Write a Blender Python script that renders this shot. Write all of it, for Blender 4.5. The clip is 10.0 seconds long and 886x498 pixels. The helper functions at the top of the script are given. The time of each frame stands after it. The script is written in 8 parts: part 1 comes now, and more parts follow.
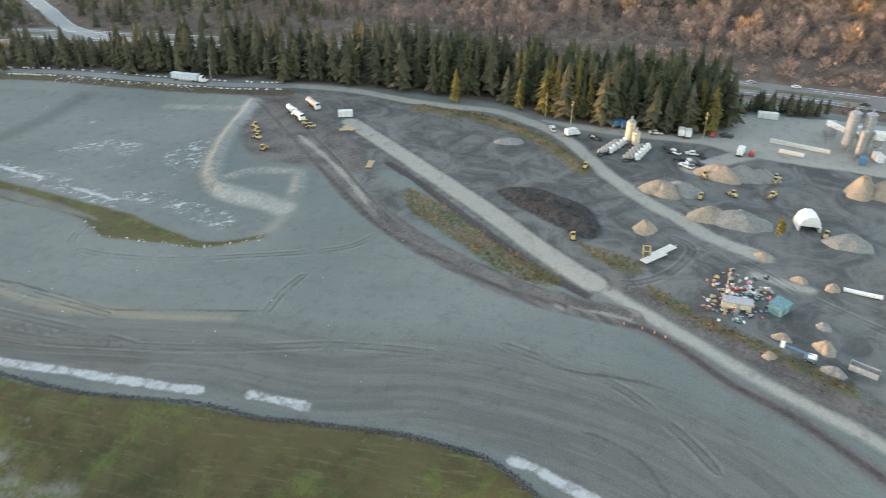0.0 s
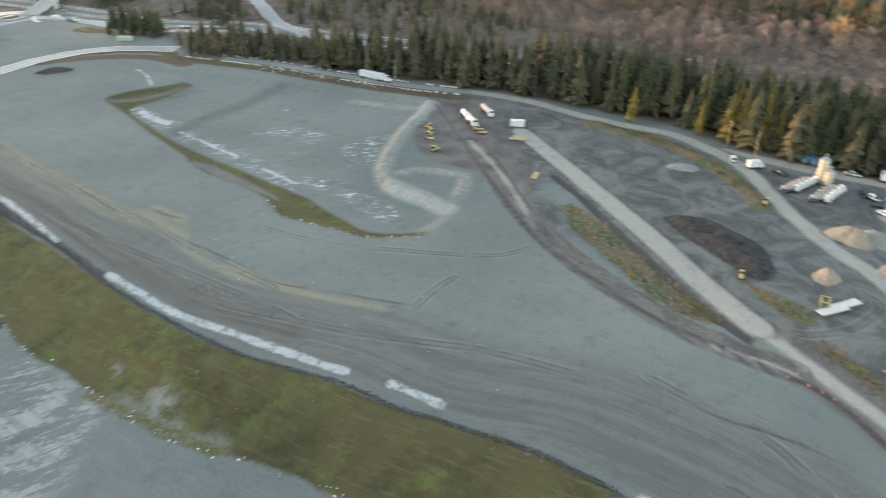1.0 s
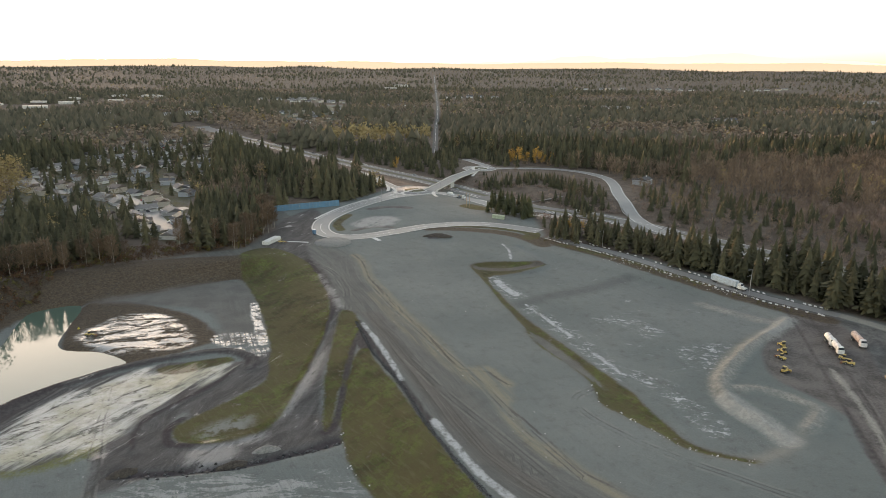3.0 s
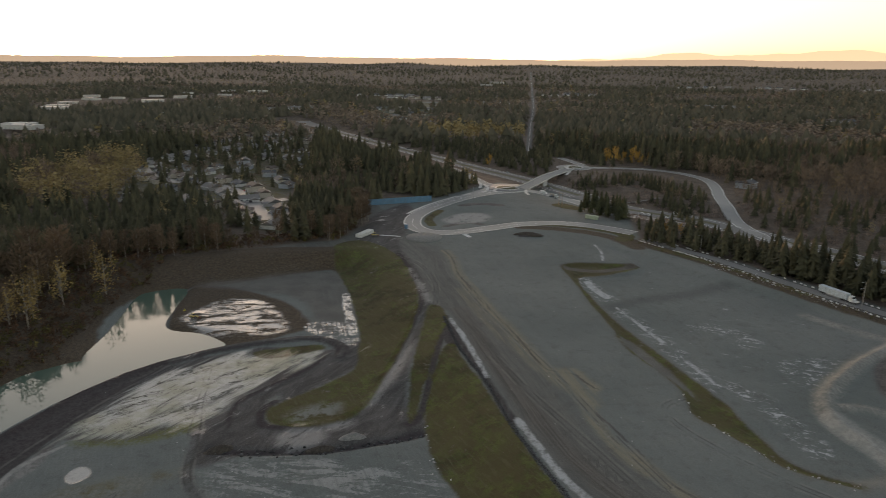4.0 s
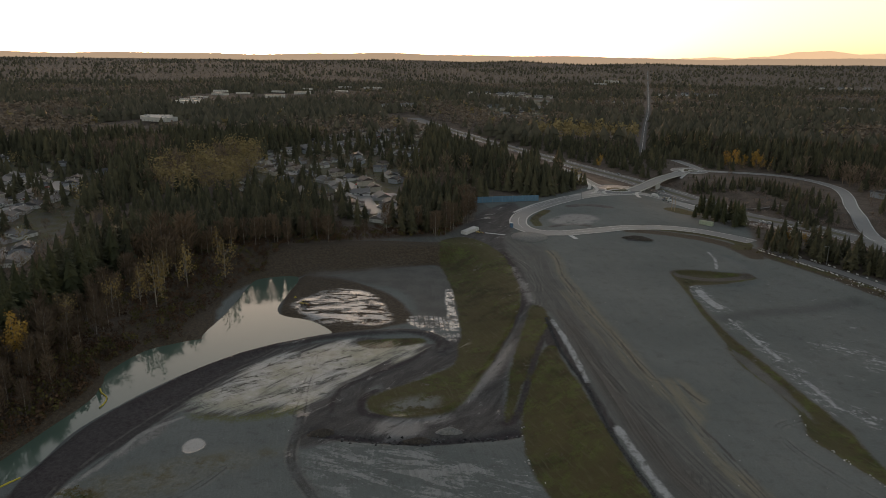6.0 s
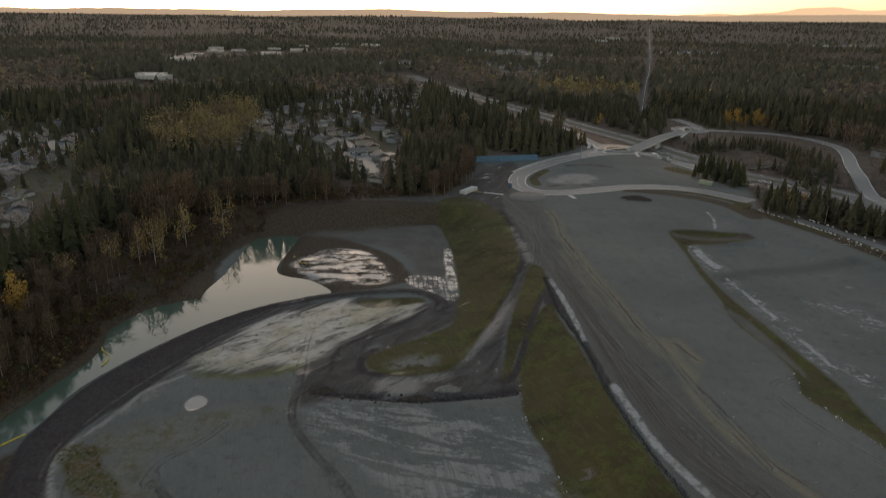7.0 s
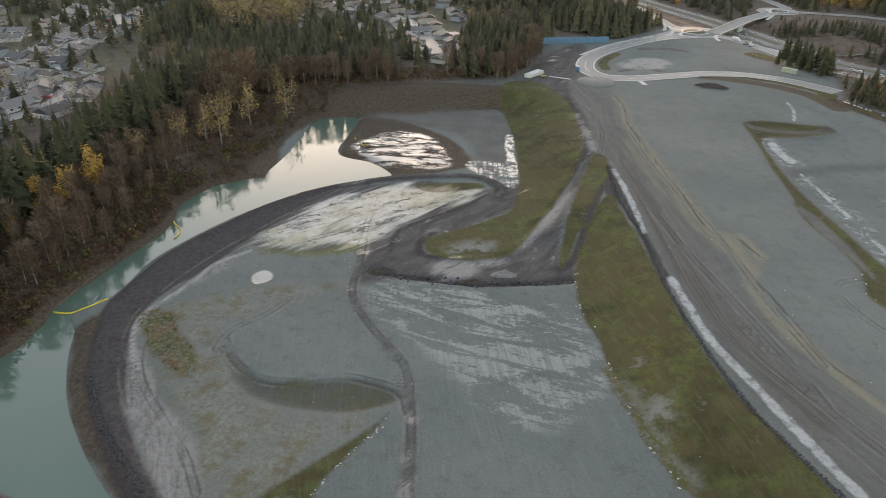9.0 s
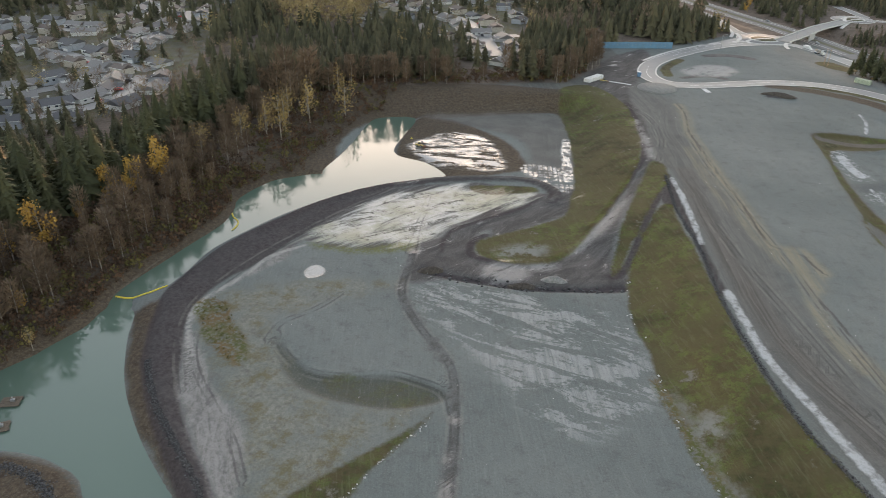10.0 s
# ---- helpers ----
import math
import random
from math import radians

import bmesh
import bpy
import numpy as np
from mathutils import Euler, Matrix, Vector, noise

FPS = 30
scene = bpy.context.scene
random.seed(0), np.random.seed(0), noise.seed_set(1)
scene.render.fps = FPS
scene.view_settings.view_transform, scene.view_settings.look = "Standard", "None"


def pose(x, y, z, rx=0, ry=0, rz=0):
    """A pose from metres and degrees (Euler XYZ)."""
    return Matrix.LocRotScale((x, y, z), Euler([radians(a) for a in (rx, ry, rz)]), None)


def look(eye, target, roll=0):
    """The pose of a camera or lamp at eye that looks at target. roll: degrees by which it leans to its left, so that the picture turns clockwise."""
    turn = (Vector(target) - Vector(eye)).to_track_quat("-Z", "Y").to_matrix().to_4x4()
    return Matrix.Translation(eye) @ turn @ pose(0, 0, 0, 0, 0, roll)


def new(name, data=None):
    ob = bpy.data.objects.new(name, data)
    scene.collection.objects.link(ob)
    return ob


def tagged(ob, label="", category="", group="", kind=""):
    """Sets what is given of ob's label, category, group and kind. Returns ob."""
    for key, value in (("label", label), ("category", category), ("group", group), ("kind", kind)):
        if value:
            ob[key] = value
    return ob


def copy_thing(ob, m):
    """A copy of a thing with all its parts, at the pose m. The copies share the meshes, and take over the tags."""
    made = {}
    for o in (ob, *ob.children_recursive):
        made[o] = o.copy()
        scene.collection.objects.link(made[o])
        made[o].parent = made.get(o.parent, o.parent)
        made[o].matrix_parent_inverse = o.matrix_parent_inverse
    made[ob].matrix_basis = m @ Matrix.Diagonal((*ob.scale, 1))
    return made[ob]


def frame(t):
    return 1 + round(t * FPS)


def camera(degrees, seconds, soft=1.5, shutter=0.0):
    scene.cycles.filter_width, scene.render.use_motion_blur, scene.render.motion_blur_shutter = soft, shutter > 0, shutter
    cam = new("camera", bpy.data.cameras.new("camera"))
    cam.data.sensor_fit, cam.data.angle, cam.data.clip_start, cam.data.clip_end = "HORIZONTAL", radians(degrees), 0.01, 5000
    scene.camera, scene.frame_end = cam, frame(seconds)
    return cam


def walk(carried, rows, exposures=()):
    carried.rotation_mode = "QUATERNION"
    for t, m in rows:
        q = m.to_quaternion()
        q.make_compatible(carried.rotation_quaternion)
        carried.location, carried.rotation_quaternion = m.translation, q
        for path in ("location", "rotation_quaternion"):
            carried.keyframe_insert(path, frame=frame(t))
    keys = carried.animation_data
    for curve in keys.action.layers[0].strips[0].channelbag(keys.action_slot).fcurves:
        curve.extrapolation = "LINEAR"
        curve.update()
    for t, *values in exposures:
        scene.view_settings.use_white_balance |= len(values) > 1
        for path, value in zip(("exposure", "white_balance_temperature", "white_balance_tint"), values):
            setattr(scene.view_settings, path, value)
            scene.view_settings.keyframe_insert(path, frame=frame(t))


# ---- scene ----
cam = camera(65.23, 10.0, soft=0.9, shutter=0.5)
PATH = [
    (0.0, pose(0, 0, 105, 58.83, -0.17, -52.67)),
    (0.5, pose(0, 0, 105, 58.78, -0.25, -46.92)),
    (1.0, pose(0, 0, 105, 59.64, -0.15, -37.88)),
    (1.5, pose(0, 0, 105, 60.88, -0.50, -27.89)),
    (2.0, pose(0, 0, 105, 68.29, -0.33, -18.96)),
    (2.5, pose(0, 0, 105, 74.41, -0.33, -11.05)),
    (2.7, pose(0, 0, 105, 74.96, -0.37, -9.64)),
    (3.8, pose(0, 0, 105, 74.65, -0.40, -4.33)),
    (4.0, pose(0, 0, 105, 74.63, -0.49, -1.07)),
    (4.5, pose(0, 0, 105, 74.55, -0.55, 0.00)),
    (5.0, pose(0, 0, 105, 74.51, -0.54, 3.16)),
    (5.5, pose(0, 0, 105, 74.43, -0.65, 7.84)),
    (5.7, pose(0, 0, 105, 74.43, -0.62, 7.91)),
    (6.8, pose(0, 0, 105, 72.47, -0.65, 7.79)),
    (7.0, pose(0, 0, 105, 71.07, -0.65, 7.80)),
    (7.5, pose(0, 0, 105, 66.98, -0.58, 8.46)),
    (8.0, pose(0, 0, 105, 63.01, -0.50, 9.81)),
    (8.5, pose(0, 0, 105, 61.66, -0.47, 11.25)),
    (9.0, pose(0, 0, 105, 61.57, -0.48, 13.05)),
    (9.5, pose(0, 0, 105, 61.61, -0.56, 15.79)),
    (10.0, pose(0, 0, 105, 61.65, -0.63, 17.92)),
]
EXPOSURES = [(0.0, 3.45, 6250, 10), (1.0, 3.47, 6400, 10), (1.5, 3.47, 6600, 11), (2.0, 3.42, 6800, 13), (2.5, 3.35, 6950, 15), (3.0, 2.8, 7000, 16), (4.0, 1.85, 7050, 18),
             (5.5, 1.42, 7100, 18), (6.8, 1.42, 7100, 18), (7.5, 2.3, 7000, 18), (8.2, 2.8, 6900, 18), (8.6, 2.85, 6900, 18), (10.0, 3.03, 6850, 18)]
walk(cam, PATH, EXPOSURES)

# ---- sky and sun: just before sunset, clear sky ----
SUN_AZ = math.atan2(-0.396, 0.918)
world = bpy.data.worlds.new("evening_sky")
scene.world = world
world.use_nodes = True
wn = world.node_tree.nodes
sky = wn.new("ShaderNodeTexSky")
sky.sky_type = "NISHITA"
sky.sun_disc = False
sky.sun_elevation = radians(3.2)
sky.sun_rotation = SUN_AZ
sky.altitude = 100
sky.air_density, sky.dust_density, sky.ozone_density = 1.0, 0.8, 1.0
paler = wn.new("ShaderNodeHueSaturation")
paler.inputs["Saturation"].default_value = 0.68
world.node_tree.links.new(sky.outputs[0], paler.inputs["Color"])
world.node_tree.links.new(paler.outputs[0], wn["Background"].inputs[0])
wn["Background"].inputs[1].default_value = 0.15
sun_data = bpy.data.lights.new("sun", "SUN")
sun_data.energy, sun_data.angle, sun_data.color = 0.6, radians(0.6), (1.0, 0.56, 0.29)
sun = new("sun", sun_data)
sun.matrix_world = look((0, 0, 0), (0.396 * 0.999, -0.918 * 0.999, -math.tan(radians(2.0)) * 1.0))


# ---- materials ----
class Nodes:
    """A small helper for node materials."""

    def __init__(self, name):
        self.mat = bpy.data.materials.new(name)
        self.mat.use_nodes = True
        self.t = self.mat.node_tree
        self.bsdf = self.t.nodes["Principled BSDF"]
        self.coord = self.t.nodes.new("ShaderNodeTexCoord").outputs["Object"]

    def put(self, socket, value):
        if hasattr(value, "is_output"):
            self.t.links.new(value, socket)
        else:
            socket.default_value = value

    def math(self, op, a, b=0.0):
        n = self.t.nodes.new("ShaderNodeMath")
        n.operation = op
        self.put(n.inputs[0], a), self.put(n.inputs[1], b)
        return n.outputs[0]

    def noise(self, scale, detail=4.0, rough=0.55, vector=None, swirl=0.0):
        n = self.t.nodes.new("ShaderNodeTexNoise")
        n.inputs["Scale"].default_value, n.inputs["Detail"].default_value = scale, detail
        n.inputs["Roughness"].default_value, n.inputs["Distortion"].default_value = rough, swirl
        self.t.links.new(vector or self.coord, n.inputs["Vector"])
        return n.outputs[0]

    def attr(self, name):
        n = self.t.nodes.new("ShaderNodeAttribute")
        n.attribute_name = name
        return n.outputs["Fac"]

    def ramp(self, x, lo, hi, a=0.0, b=1.0):
        n = self.t.nodes.new("ShaderNodeMapRange")
        n.interpolation_type = "SMOOTHSTEP"
        self.put(n.inputs[0], x)
        for i, v in enumerate((lo, hi, a, b)):
            self.put(n.inputs[i + 1], v)
        return n.outputs[0]

    def mix(self, f, a, b):
        n = self.t.nodes.new("ShaderNodeMix")
        n.data_type = "RGBA"
        self.put(n.inputs[0], f)
        self.put(n.inputs[6], a if hasattr(a, "is_output") else (*a, 1))
        self.put(n.inputs[7], b if hasattr(b, "is_output") else (*b, 1))
        return n.outputs[2]

    def scaled(self, x, y, z):
        n = self.t.nodes.new("ShaderNodeVectorMath")
        n.operation = "MULTIPLY"
        self.t.links.new(self.coord, n.inputs[0])
        n.inputs[1].default_value = (x, y, z)
        return n.outputs[0]

    def combine(self, x, y, z=0.0):
        n = self.t.nodes.new("ShaderNodeCombineXYZ")
        self.put(n.inputs[0], x), self.put(n.inputs[1], y), self.put(n.inputs[2], z)
        return n.outputs[0]

    def along(self, degrees, lengthwise, across):
        """Coordinates stretched along a compass direction (0: east)."""
        n = self.t.nodes.new("ShaderNodeSeparateXYZ")
        self.t.links.new(self.coord, n.inputs[0])
        c, s = math.cos(radians(degrees)), math.sin(radians(degrees))
        u = self.math("ADD", self.math("MULTIPLY", n.outputs[0], c), self.math("MULTIPLY", n.outputs[1], s))
        v = self.math("SUBTRACT", self.math("MULTIPLY", n.outputs[1], c), self.math("MULTIPLY", n.outputs[0], s))
        return self.combine(self.math("MULTIPLY", u, lengthwise), self.math("MULTIPLY", v, across))

    def bump(self, height, strength, distance):
        n = self.t.nodes.new("ShaderNodeBump")
        n.inputs["Strength"].default_value, n.inputs["Distance"].default_value = strength, distance
        self.t.links.new(height, n.inputs["Height"])
        self.t.links.new(n.outputs[0], self.bsdf.inputs["Normal"])

    def finish(self, color, rough=0.9, metal=0.0, spec=0.4):
        self.put(self.bsdf.inputs["Base Color"], color if hasattr(color, "is_output") else (*color, 1))
        self.put(self.bsdf.inputs["Roughness"], rough)
        self.put(self.bsdf.inputs["Metallic"], metal)
        self.put(self.bsdf.inputs["Specular IOR Level"], spec)
        return self.mat


def coat(name, color, rough=0.6, metal=0.0, wear=0.25, scale=1.5, spec=0.4):
    """Painted, plastic or metal surface with dirt at two scales."""
    n = Nodes(name)
    big, fine = n.noise(scale, 4), n.noise(scale * 9, 3)
    dark = tuple(c * (1 - wear) * 0.8 + 0.02 for c in color)
    f = n.ramp(n.math("ADD", n.math("MULTIPLY", big, 0.7), n.math("MULTIPLY", fine, 0.3)), 0.35, 0.7)
    return n.finish(n.mix(f, dark, color), n.ramp(fine, 0.3, 0.7, rough * 0.8, min(1, rough * 1.15)), metal, spec)


def leafage(name, a, b, per_tree=True):
    """Leaves and needles: two colours by tree and by clump."""
    n = Nodes(name)
    isl = n.t.nodes.new("ShaderNodeNewGeometry").outputs["Random Per Island"]
    if per_tree:
        r = n.t.nodes.new("ShaderNodeObjectInfo").outputs["Random"]
    else:
        r = n.attr("tint")
    f = n.math("ADD", n.math("MULTIPLY", r, 0.65), n.math("MULTIPLY", isl, 0.35))
    return n.finish(n.mix(f, a, b), 0.85, 0.0, 0.2)


def ground_material():
    n = Nodes("ground_mix")
    wob = n.noise(0.11, 5, 0.6)
    fine = n.noise(0.9, 5, 0.65)
    grit = n.noise(6.0, 4, 0.7)
    broad = n.noise(0.018, 4, 0.5)
    shift = n.math("MULTIPLY", n.math("SUBTRACT", n.math("ADD", n.math("MULTIPLY", wob, 0.6), n.math("MULTIPLY", fine, 0.4)), 0.5), 9.0)

    def mask(name, soft=0.8, wander=1.0, inset=0.0):
        return n.ramp(n.math("ADD", n.attr(name), n.math("MULTIPLY", shift, wander)), inset - soft, inset + soft)

    # graded gravel with streaks along the lanes
    lane = n.combine(n.math("MULTIPLY", n.attr("lane_d"), 0.22), n.math("MULTIPLY", n.attr("lane_s"), 0.009))
    streak = n.noise(1.0, 6, 0.7, lane)
    color = n.mix(n.ramp(broad, 0.3, 0.7), (0.112, 0.127, 0.122), (0.152, 0.163, 0.155))
    upper = n.ramp(n.attr("basin"), 2.0, -6.0)
    west = n.math("MULTIPLY", n.ramp(n.math("ADD", n.attr("lane_d"), n.math("MULTIPLY", shift, 1.6)), -7.0, 9.0), upper)
    patchy = n.ramp(n.noise(0.03, 5, 0.6), 0.38, 0.6, 0.15, 1.0)
    near_lane = n.math("MULTIPLY", n.math("ADD", n.math("MULTIPLY", west, 0.75), n.math("MULTIPLY", upper, 0.25)), patchy)
    tyre = n.noise(1.0, 4, 0.8, n.combine(n.math("MULTIPLY", n.attr("lane_d"), 0.9), n.math("MULTIPLY", n.attr("lane_s"), 0.012)), 0.3)
    color = n.mix(n.math("MULTIPLY", west, 0.7), color, n.mix(n.ramp(streak, 0.38, 0.62), (0.066, 0.063, 0.059), (0.132, 0.127, 0.114)))
    color = n.mix(n.math("MULTIPLY", n.ramp(streak, 0.52, 0.62), n.math("MULTIPLY", near_lane, 0.5)), color, (0.075, 0.07, 0.066))
    color = n.mix(n.math("MULTIPLY", n.ramp(streak, 0.46, 0.36), n.math("MULTIPLY", near_lane, 0.42)), color, (0.205, 0.195, 0.17))
    color = n.mix(n.math("MULTIPLY", n.ramp(tyre, 0.56, 0.66), n.math("MULTIPLY", near_lane, 0.4)), color, (0.06, 0.057, 0.055))
    color = n.mix(n.math("MULTIPLY", n.ramp(tyre, 0.42, 0.34), n.math("MULTIPLY", near_lane, 0.3)), color, (0.22, 0.215, 0.195))
    color = n.mix(n.math("MULTIPLY", n.ramp(fine, 0.45, 0.75), 0.3), color, (0.10, 0.10, 0.095))
    ochre = n.math("MULTIPLY", mask("ochre", 2.0, 0.5), n.ramp(streak, 0.3, 0.6))
    color = n.mix(n.math("MULTIPLY", ochre, 0.75), color, n.mix(wob, (0.185, 0.160, 0.108), (0.27, 0.235, 0.165)))
    band = n.math("MULTIPLY", mask("lane_brown", 2.2, 0.5), n.ramp(streak, 0.3, 0.55, 0.35, 0.85))
    color = n.mix(band, color, n.mix(n.ramp(tyre, 0.4, 0.6), (0.066, 0.060, 0.055), (0.115, 0.107, 0.096)))
    # yard and haul roads
    color = n.mix(n.math("MULTIPLY", mask("yard", 3.0, 1.2), 0.85), color, n.mix(n.ramp(n.noise(0.07, 8, 0.72, None, 1.0), 0.38, 0.62), (0.048, 0.046, 0.045), (0.128, 0.126, 0.120)))
    color = n.mix(n.math("MULTIPLY", mask("haul", 1.5, 0.4), 0.9), color, n.mix(n.ramp(n.math("ADD", n.math("MULTIPLY", wob, 0.6), n.math("MULTIPLY", fine, 0.4)), 0.38, 0.6), (0.058, 0.050, 0.047), (0.135, 0.120, 0.110)))
    color = n.mix(n.math("MULTIPLY", mask("hollow", 1.3, 0.3), 0.9), color, n.mix(fine, (0.050, 0.054, 0.044), (0.082, 0.085, 0.068)))
    # one soft darker band across the pad
    color = n.mix(n.math("MULTIPLY", mask("dark_band", 4.0, 0.4), 0.6), color, (0.072, 0.078, 0.076))
    # sandy berms and pale roads
    color = n.mix(n.math("MULTIPLY", mask("sand", 2.2, 0.8), n.ramp(n.noise(0.16, 6, 0.7), 0.36, 0.6, 0.35, 0.9)), color, n.mix(n.ramp(fine, 0.3, 0.7), (0.175, 0.170, 0.150), (0.285, 0.275, 0.245)))
    color = n.mix(n.math("MULTIPLY", mask("lime", 1.8, 0.6), 0.32), color, (0.36, 0.36, 0.34))
    color = n.mix(n.math("MULTIPLY", mask("pale", 1.2, 0.45), 0.85), color, n.mix(fine, (0.223, 0.211, 0.18), (0.36, 0.345, 0.307)))
    stripes = n.noise(1.0, 7, 0.70, n.along(-9, 0.045, 0.18), 1.1)
    f = n.math("MULTIPLY", mask("stripe", 4.0, 1.4), n.ramp(n.math("ADD", n.math("MULTIPLY", stripes, 0.75), n.math("MULTIPLY", fine, 0.25)), 0.485, 0.54))
    stripe_f = f
    color = n.mix(n.math("MULTIPLY", n.math("MULTIPLY", f, 0.8), n.ramp(n.noise(1.0, 6, 0.75, n.along(-72, 0.05, 0.6), 0.3), 0.36, 0.56, 0.35, 1.0)), color, (0.265, 0.275, 0.270))
    # fine scraper marks over the basin floor
    rake = n.noise(1.0, 5, 0.75, n.along(-70, 0.09, 1.5), 0.25)
    in_basin = n.ramp(n.attr("basin"), 0.0, 6.0)
    color = n.mix(n.math("MULTIPLY", n.ramp(rake, 0.52, 0.66), n.math("MULTIPLY", in_basin, 0.17)), color, (0.070, 0.073, 0.070))
    color = n.mix(n.math("MULTIPLY", n.ramp(rake, 0.46, 0.32), n.math("MULTIPLY", in_basin, 0.15)), color, (0.27, 0.28, 0.27))
    # damp dark mud and brown banks; brown also paints shade in the ditch head
    brown = mask("brown", 1.5, 0.7)
    color = n.mix(brown, color, n.mix(n.ramp(fine, 0.3, 0.7), (0.0465, 0.0341, 0.0236), (0.093, 0.0713, 0.0496)))
    swirl = n.noise(1.0, 8, 0.74, n.along(62, 0.05, 0.17), 0.9)
    mud = mask("mud", 2.0, 0.7)
    color = n.mix(n.math("MULTIPLY", mud, 0.92), color, n.mix(n.ramp(swirl, 0.36, 0.66), (0.048, 0.043, 0.042), (0.096, 0.089, 0.085)))
    mud_wet = n.math("MULTIPLY", mud, n.ramp(n.math("ADD", n.math("MULTIPLY", swirl, 0.6), n.math("MULTIPLY", wob, 0.4)), 0.56, 0.61))
    color = n.mix(n.math("MULTIPLY", mud_wet, 0.6), color, (0.21, 0.205, 0.20))
    color = n.mix(n.math("MULTIPLY", mask("mottle", 5.0, 1.2), n.ramp(wob, 0.35, 0.6, 0.35, 0.8)), color, n.mix(n.ramp(fine, 0.3, 0.7), (0.130, 0.128, 0.105), (0.215, 0.208, 0.178)))
    color = n.mix(n.math("MULTIPLY", mask("drab", 3.0, 0.8), 0.7), color, n.mix(n.ramp(wob, 0.35, 0.65), (0.092, 0.082, 0.072), (0.138, 0.126, 0.112)))
    mottle = n.math("MULTIPLY", mask("mottle", 4.0, 1.6), n.ramp(n.noise(0.13, 9, 0.75), 0.46, 0.62))
    color = n.mix(n.math("MULTIPLY", mottle, 0.85), color, n.mix(wob, (0.085, 0.085, 0.04), (0.15, 0.125, 0.075)))
    dark = mask("dark", 0.8, 0.35)
    color = n.mix(n.math("MULTIPLY", dark, n.ramp(n.math("ADD", n.math("MULTIPLY", wob, 0.5), n.math("MULTIPLY", fine, 0.5)), 0.32, 0.55, 0.98, 0.86)), color, n.mix(n.ramp(fine, 0.3, 0.75), (0.040, 0.033, 0.034), (0.070, 0.059, 0.060)))
    soil = mask("soil", 1.0, 0.6)
    color = n.mix(n.math("MULTIPLY", soil, 0.96), color, n.mix(n.ramp(n.noise(0.5, 7, 0.7), 0.38, 0.66), (0.014, 0.013, 0.013), (0.048, 0.043, 0.042)))
    # wet silt
    flow = n.noise(1.0, 9, 0.72, n.along(47, 0.045, 0.20), 0.9)
    ripple = n.noise(1.0, 8, 0.76, n.along(20, 0.35, 0.5), 1.0)
    drift = n.noise(1.0, 8, 0.7, n.along(58, 0.022, 0.16), 0.6)
    wash = n.math("ADD", n.attr("wet"), n.math("MULTIPLY", n.math("SUBTRACT", drift, 0.5), 46.0))
    wet = n.math("MULTIPLY", n.ramp(wash, 1.0, 9.0), mask("wet", 1.0, 0.4))
    sheen = n.ramp(n.math("ADD", n.math("MULTIPLY", flow, 0.6), n.math("MULTIPLY", ripple, 0.4)), 0.40, 0.50)
    pools = n.math("MULTIPLY", mask("pools", 2.0, 1.0), n.ramp(n.math("ADD", n.math("MULTIPLY", n.noise(1.0, 8, 0.7, n.along(8, 0.07, 0.24), 0.7), 0.7), n.math("MULTIPLY", ripple, 0.3)), 0.455, 0.52))
    gloss = n.math("MULTIPLY", wet, n.math("ADD", n.math("MULTIPLY", sheen, 0.6), 0.08))
    silt = n.mix(sheen, (0.105, 0.102, 0.090), n.mix(n.ramp(n.noise(0.05, 7, 0.7), 0.4, 0.6), (0.225, 0.240, 0.175), (0.33, 0.345, 0.33)))
    damp_edge = n.math("MULTIPLY", mask("wet", 1.0, 0.4), n.math("SUBTRACT", 1.0, wet))
    color = n.mix(n.math("MULTIPLY", damp_edge, 0.85), color, n.mix(n.ramp(drift, 0.4, 0.6), (0.062, 0.053, 0.053), (0.125, 0.115, 0.110)))
    color = n.mix(n.math("MULTIPLY", wet, 0.95), color, silt)
    # dried silt on the inner side of the pond bank, with fine runnels
    rim = mask("silt", 1.5, 0.5)
    runnel = n.noise(1.0, 8, 0.72, n.along(125, 0.07, 0.22), 1.6)
    color = n.mix(n.math("MULTIPLY", rim, 0.92), color, n.mix(n.ramp(n.math("ADD", n.math("MULTIPLY", runnel, 0.7), n.math("MULTIPLY", fine, 0.3)), 0.36, 0.62), (0.125, 0.118, 0.112), (0.245, 0.235, 0.222)))
    color = n.mix(n.math("MULTIPLY", mask("silt_edge", 0.5, 0.25), 0.8), color, (0.30, 0.29, 0.27))
    # shallow cells of standing water at the foot of the mound
    u, v = n.t.nodes.new("ShaderNodeSeparateXYZ"), n.math
    n.t.links.new(n.along(12, 1.0, 1.0), u.inputs[0])
    cu = v("ABSOLUTE", v("SINE", v("ADD", v("MULTIPLY", u.outputs[0], 1.5), v("MULTIPLY", wob, 4.0))))
    cv = v("ABSOLUTE", v("SINE", v("ADD", v("MULTIPLY", u.outputs[1], 0.75), v("MULTIPLY", wob, 5.0))))
    cells = v("MULTIPLY", mask("cells", 1.0, 0.6), v("MULTIPLY", v("MULTIPLY", n.ramp(cu, 0.18, 0.4), n.ramp(cv, 0.15, 0.35)), n.ramp(n.noise(0.2, 6, 0.7), 0.42, 0.58)))
    toe = v("MULTIPLY", mask("toe", 0.7, 0.4), n.ramp(n.noise(0.3, 6, 0.7), 0.40, 0.52))
    pale_wash = v("MULTIPLY", mask("wash", 2.5, 0.9), n.ramp(swirl, 0.36, 0.5))
    color = n.mix(v("MULTIPLY", pale_wash, 0.75), color, (0.215, 0.212, 0.207))
    pools = v("MAXIMUM", pools, v("MAXIMUM", cells, toe))
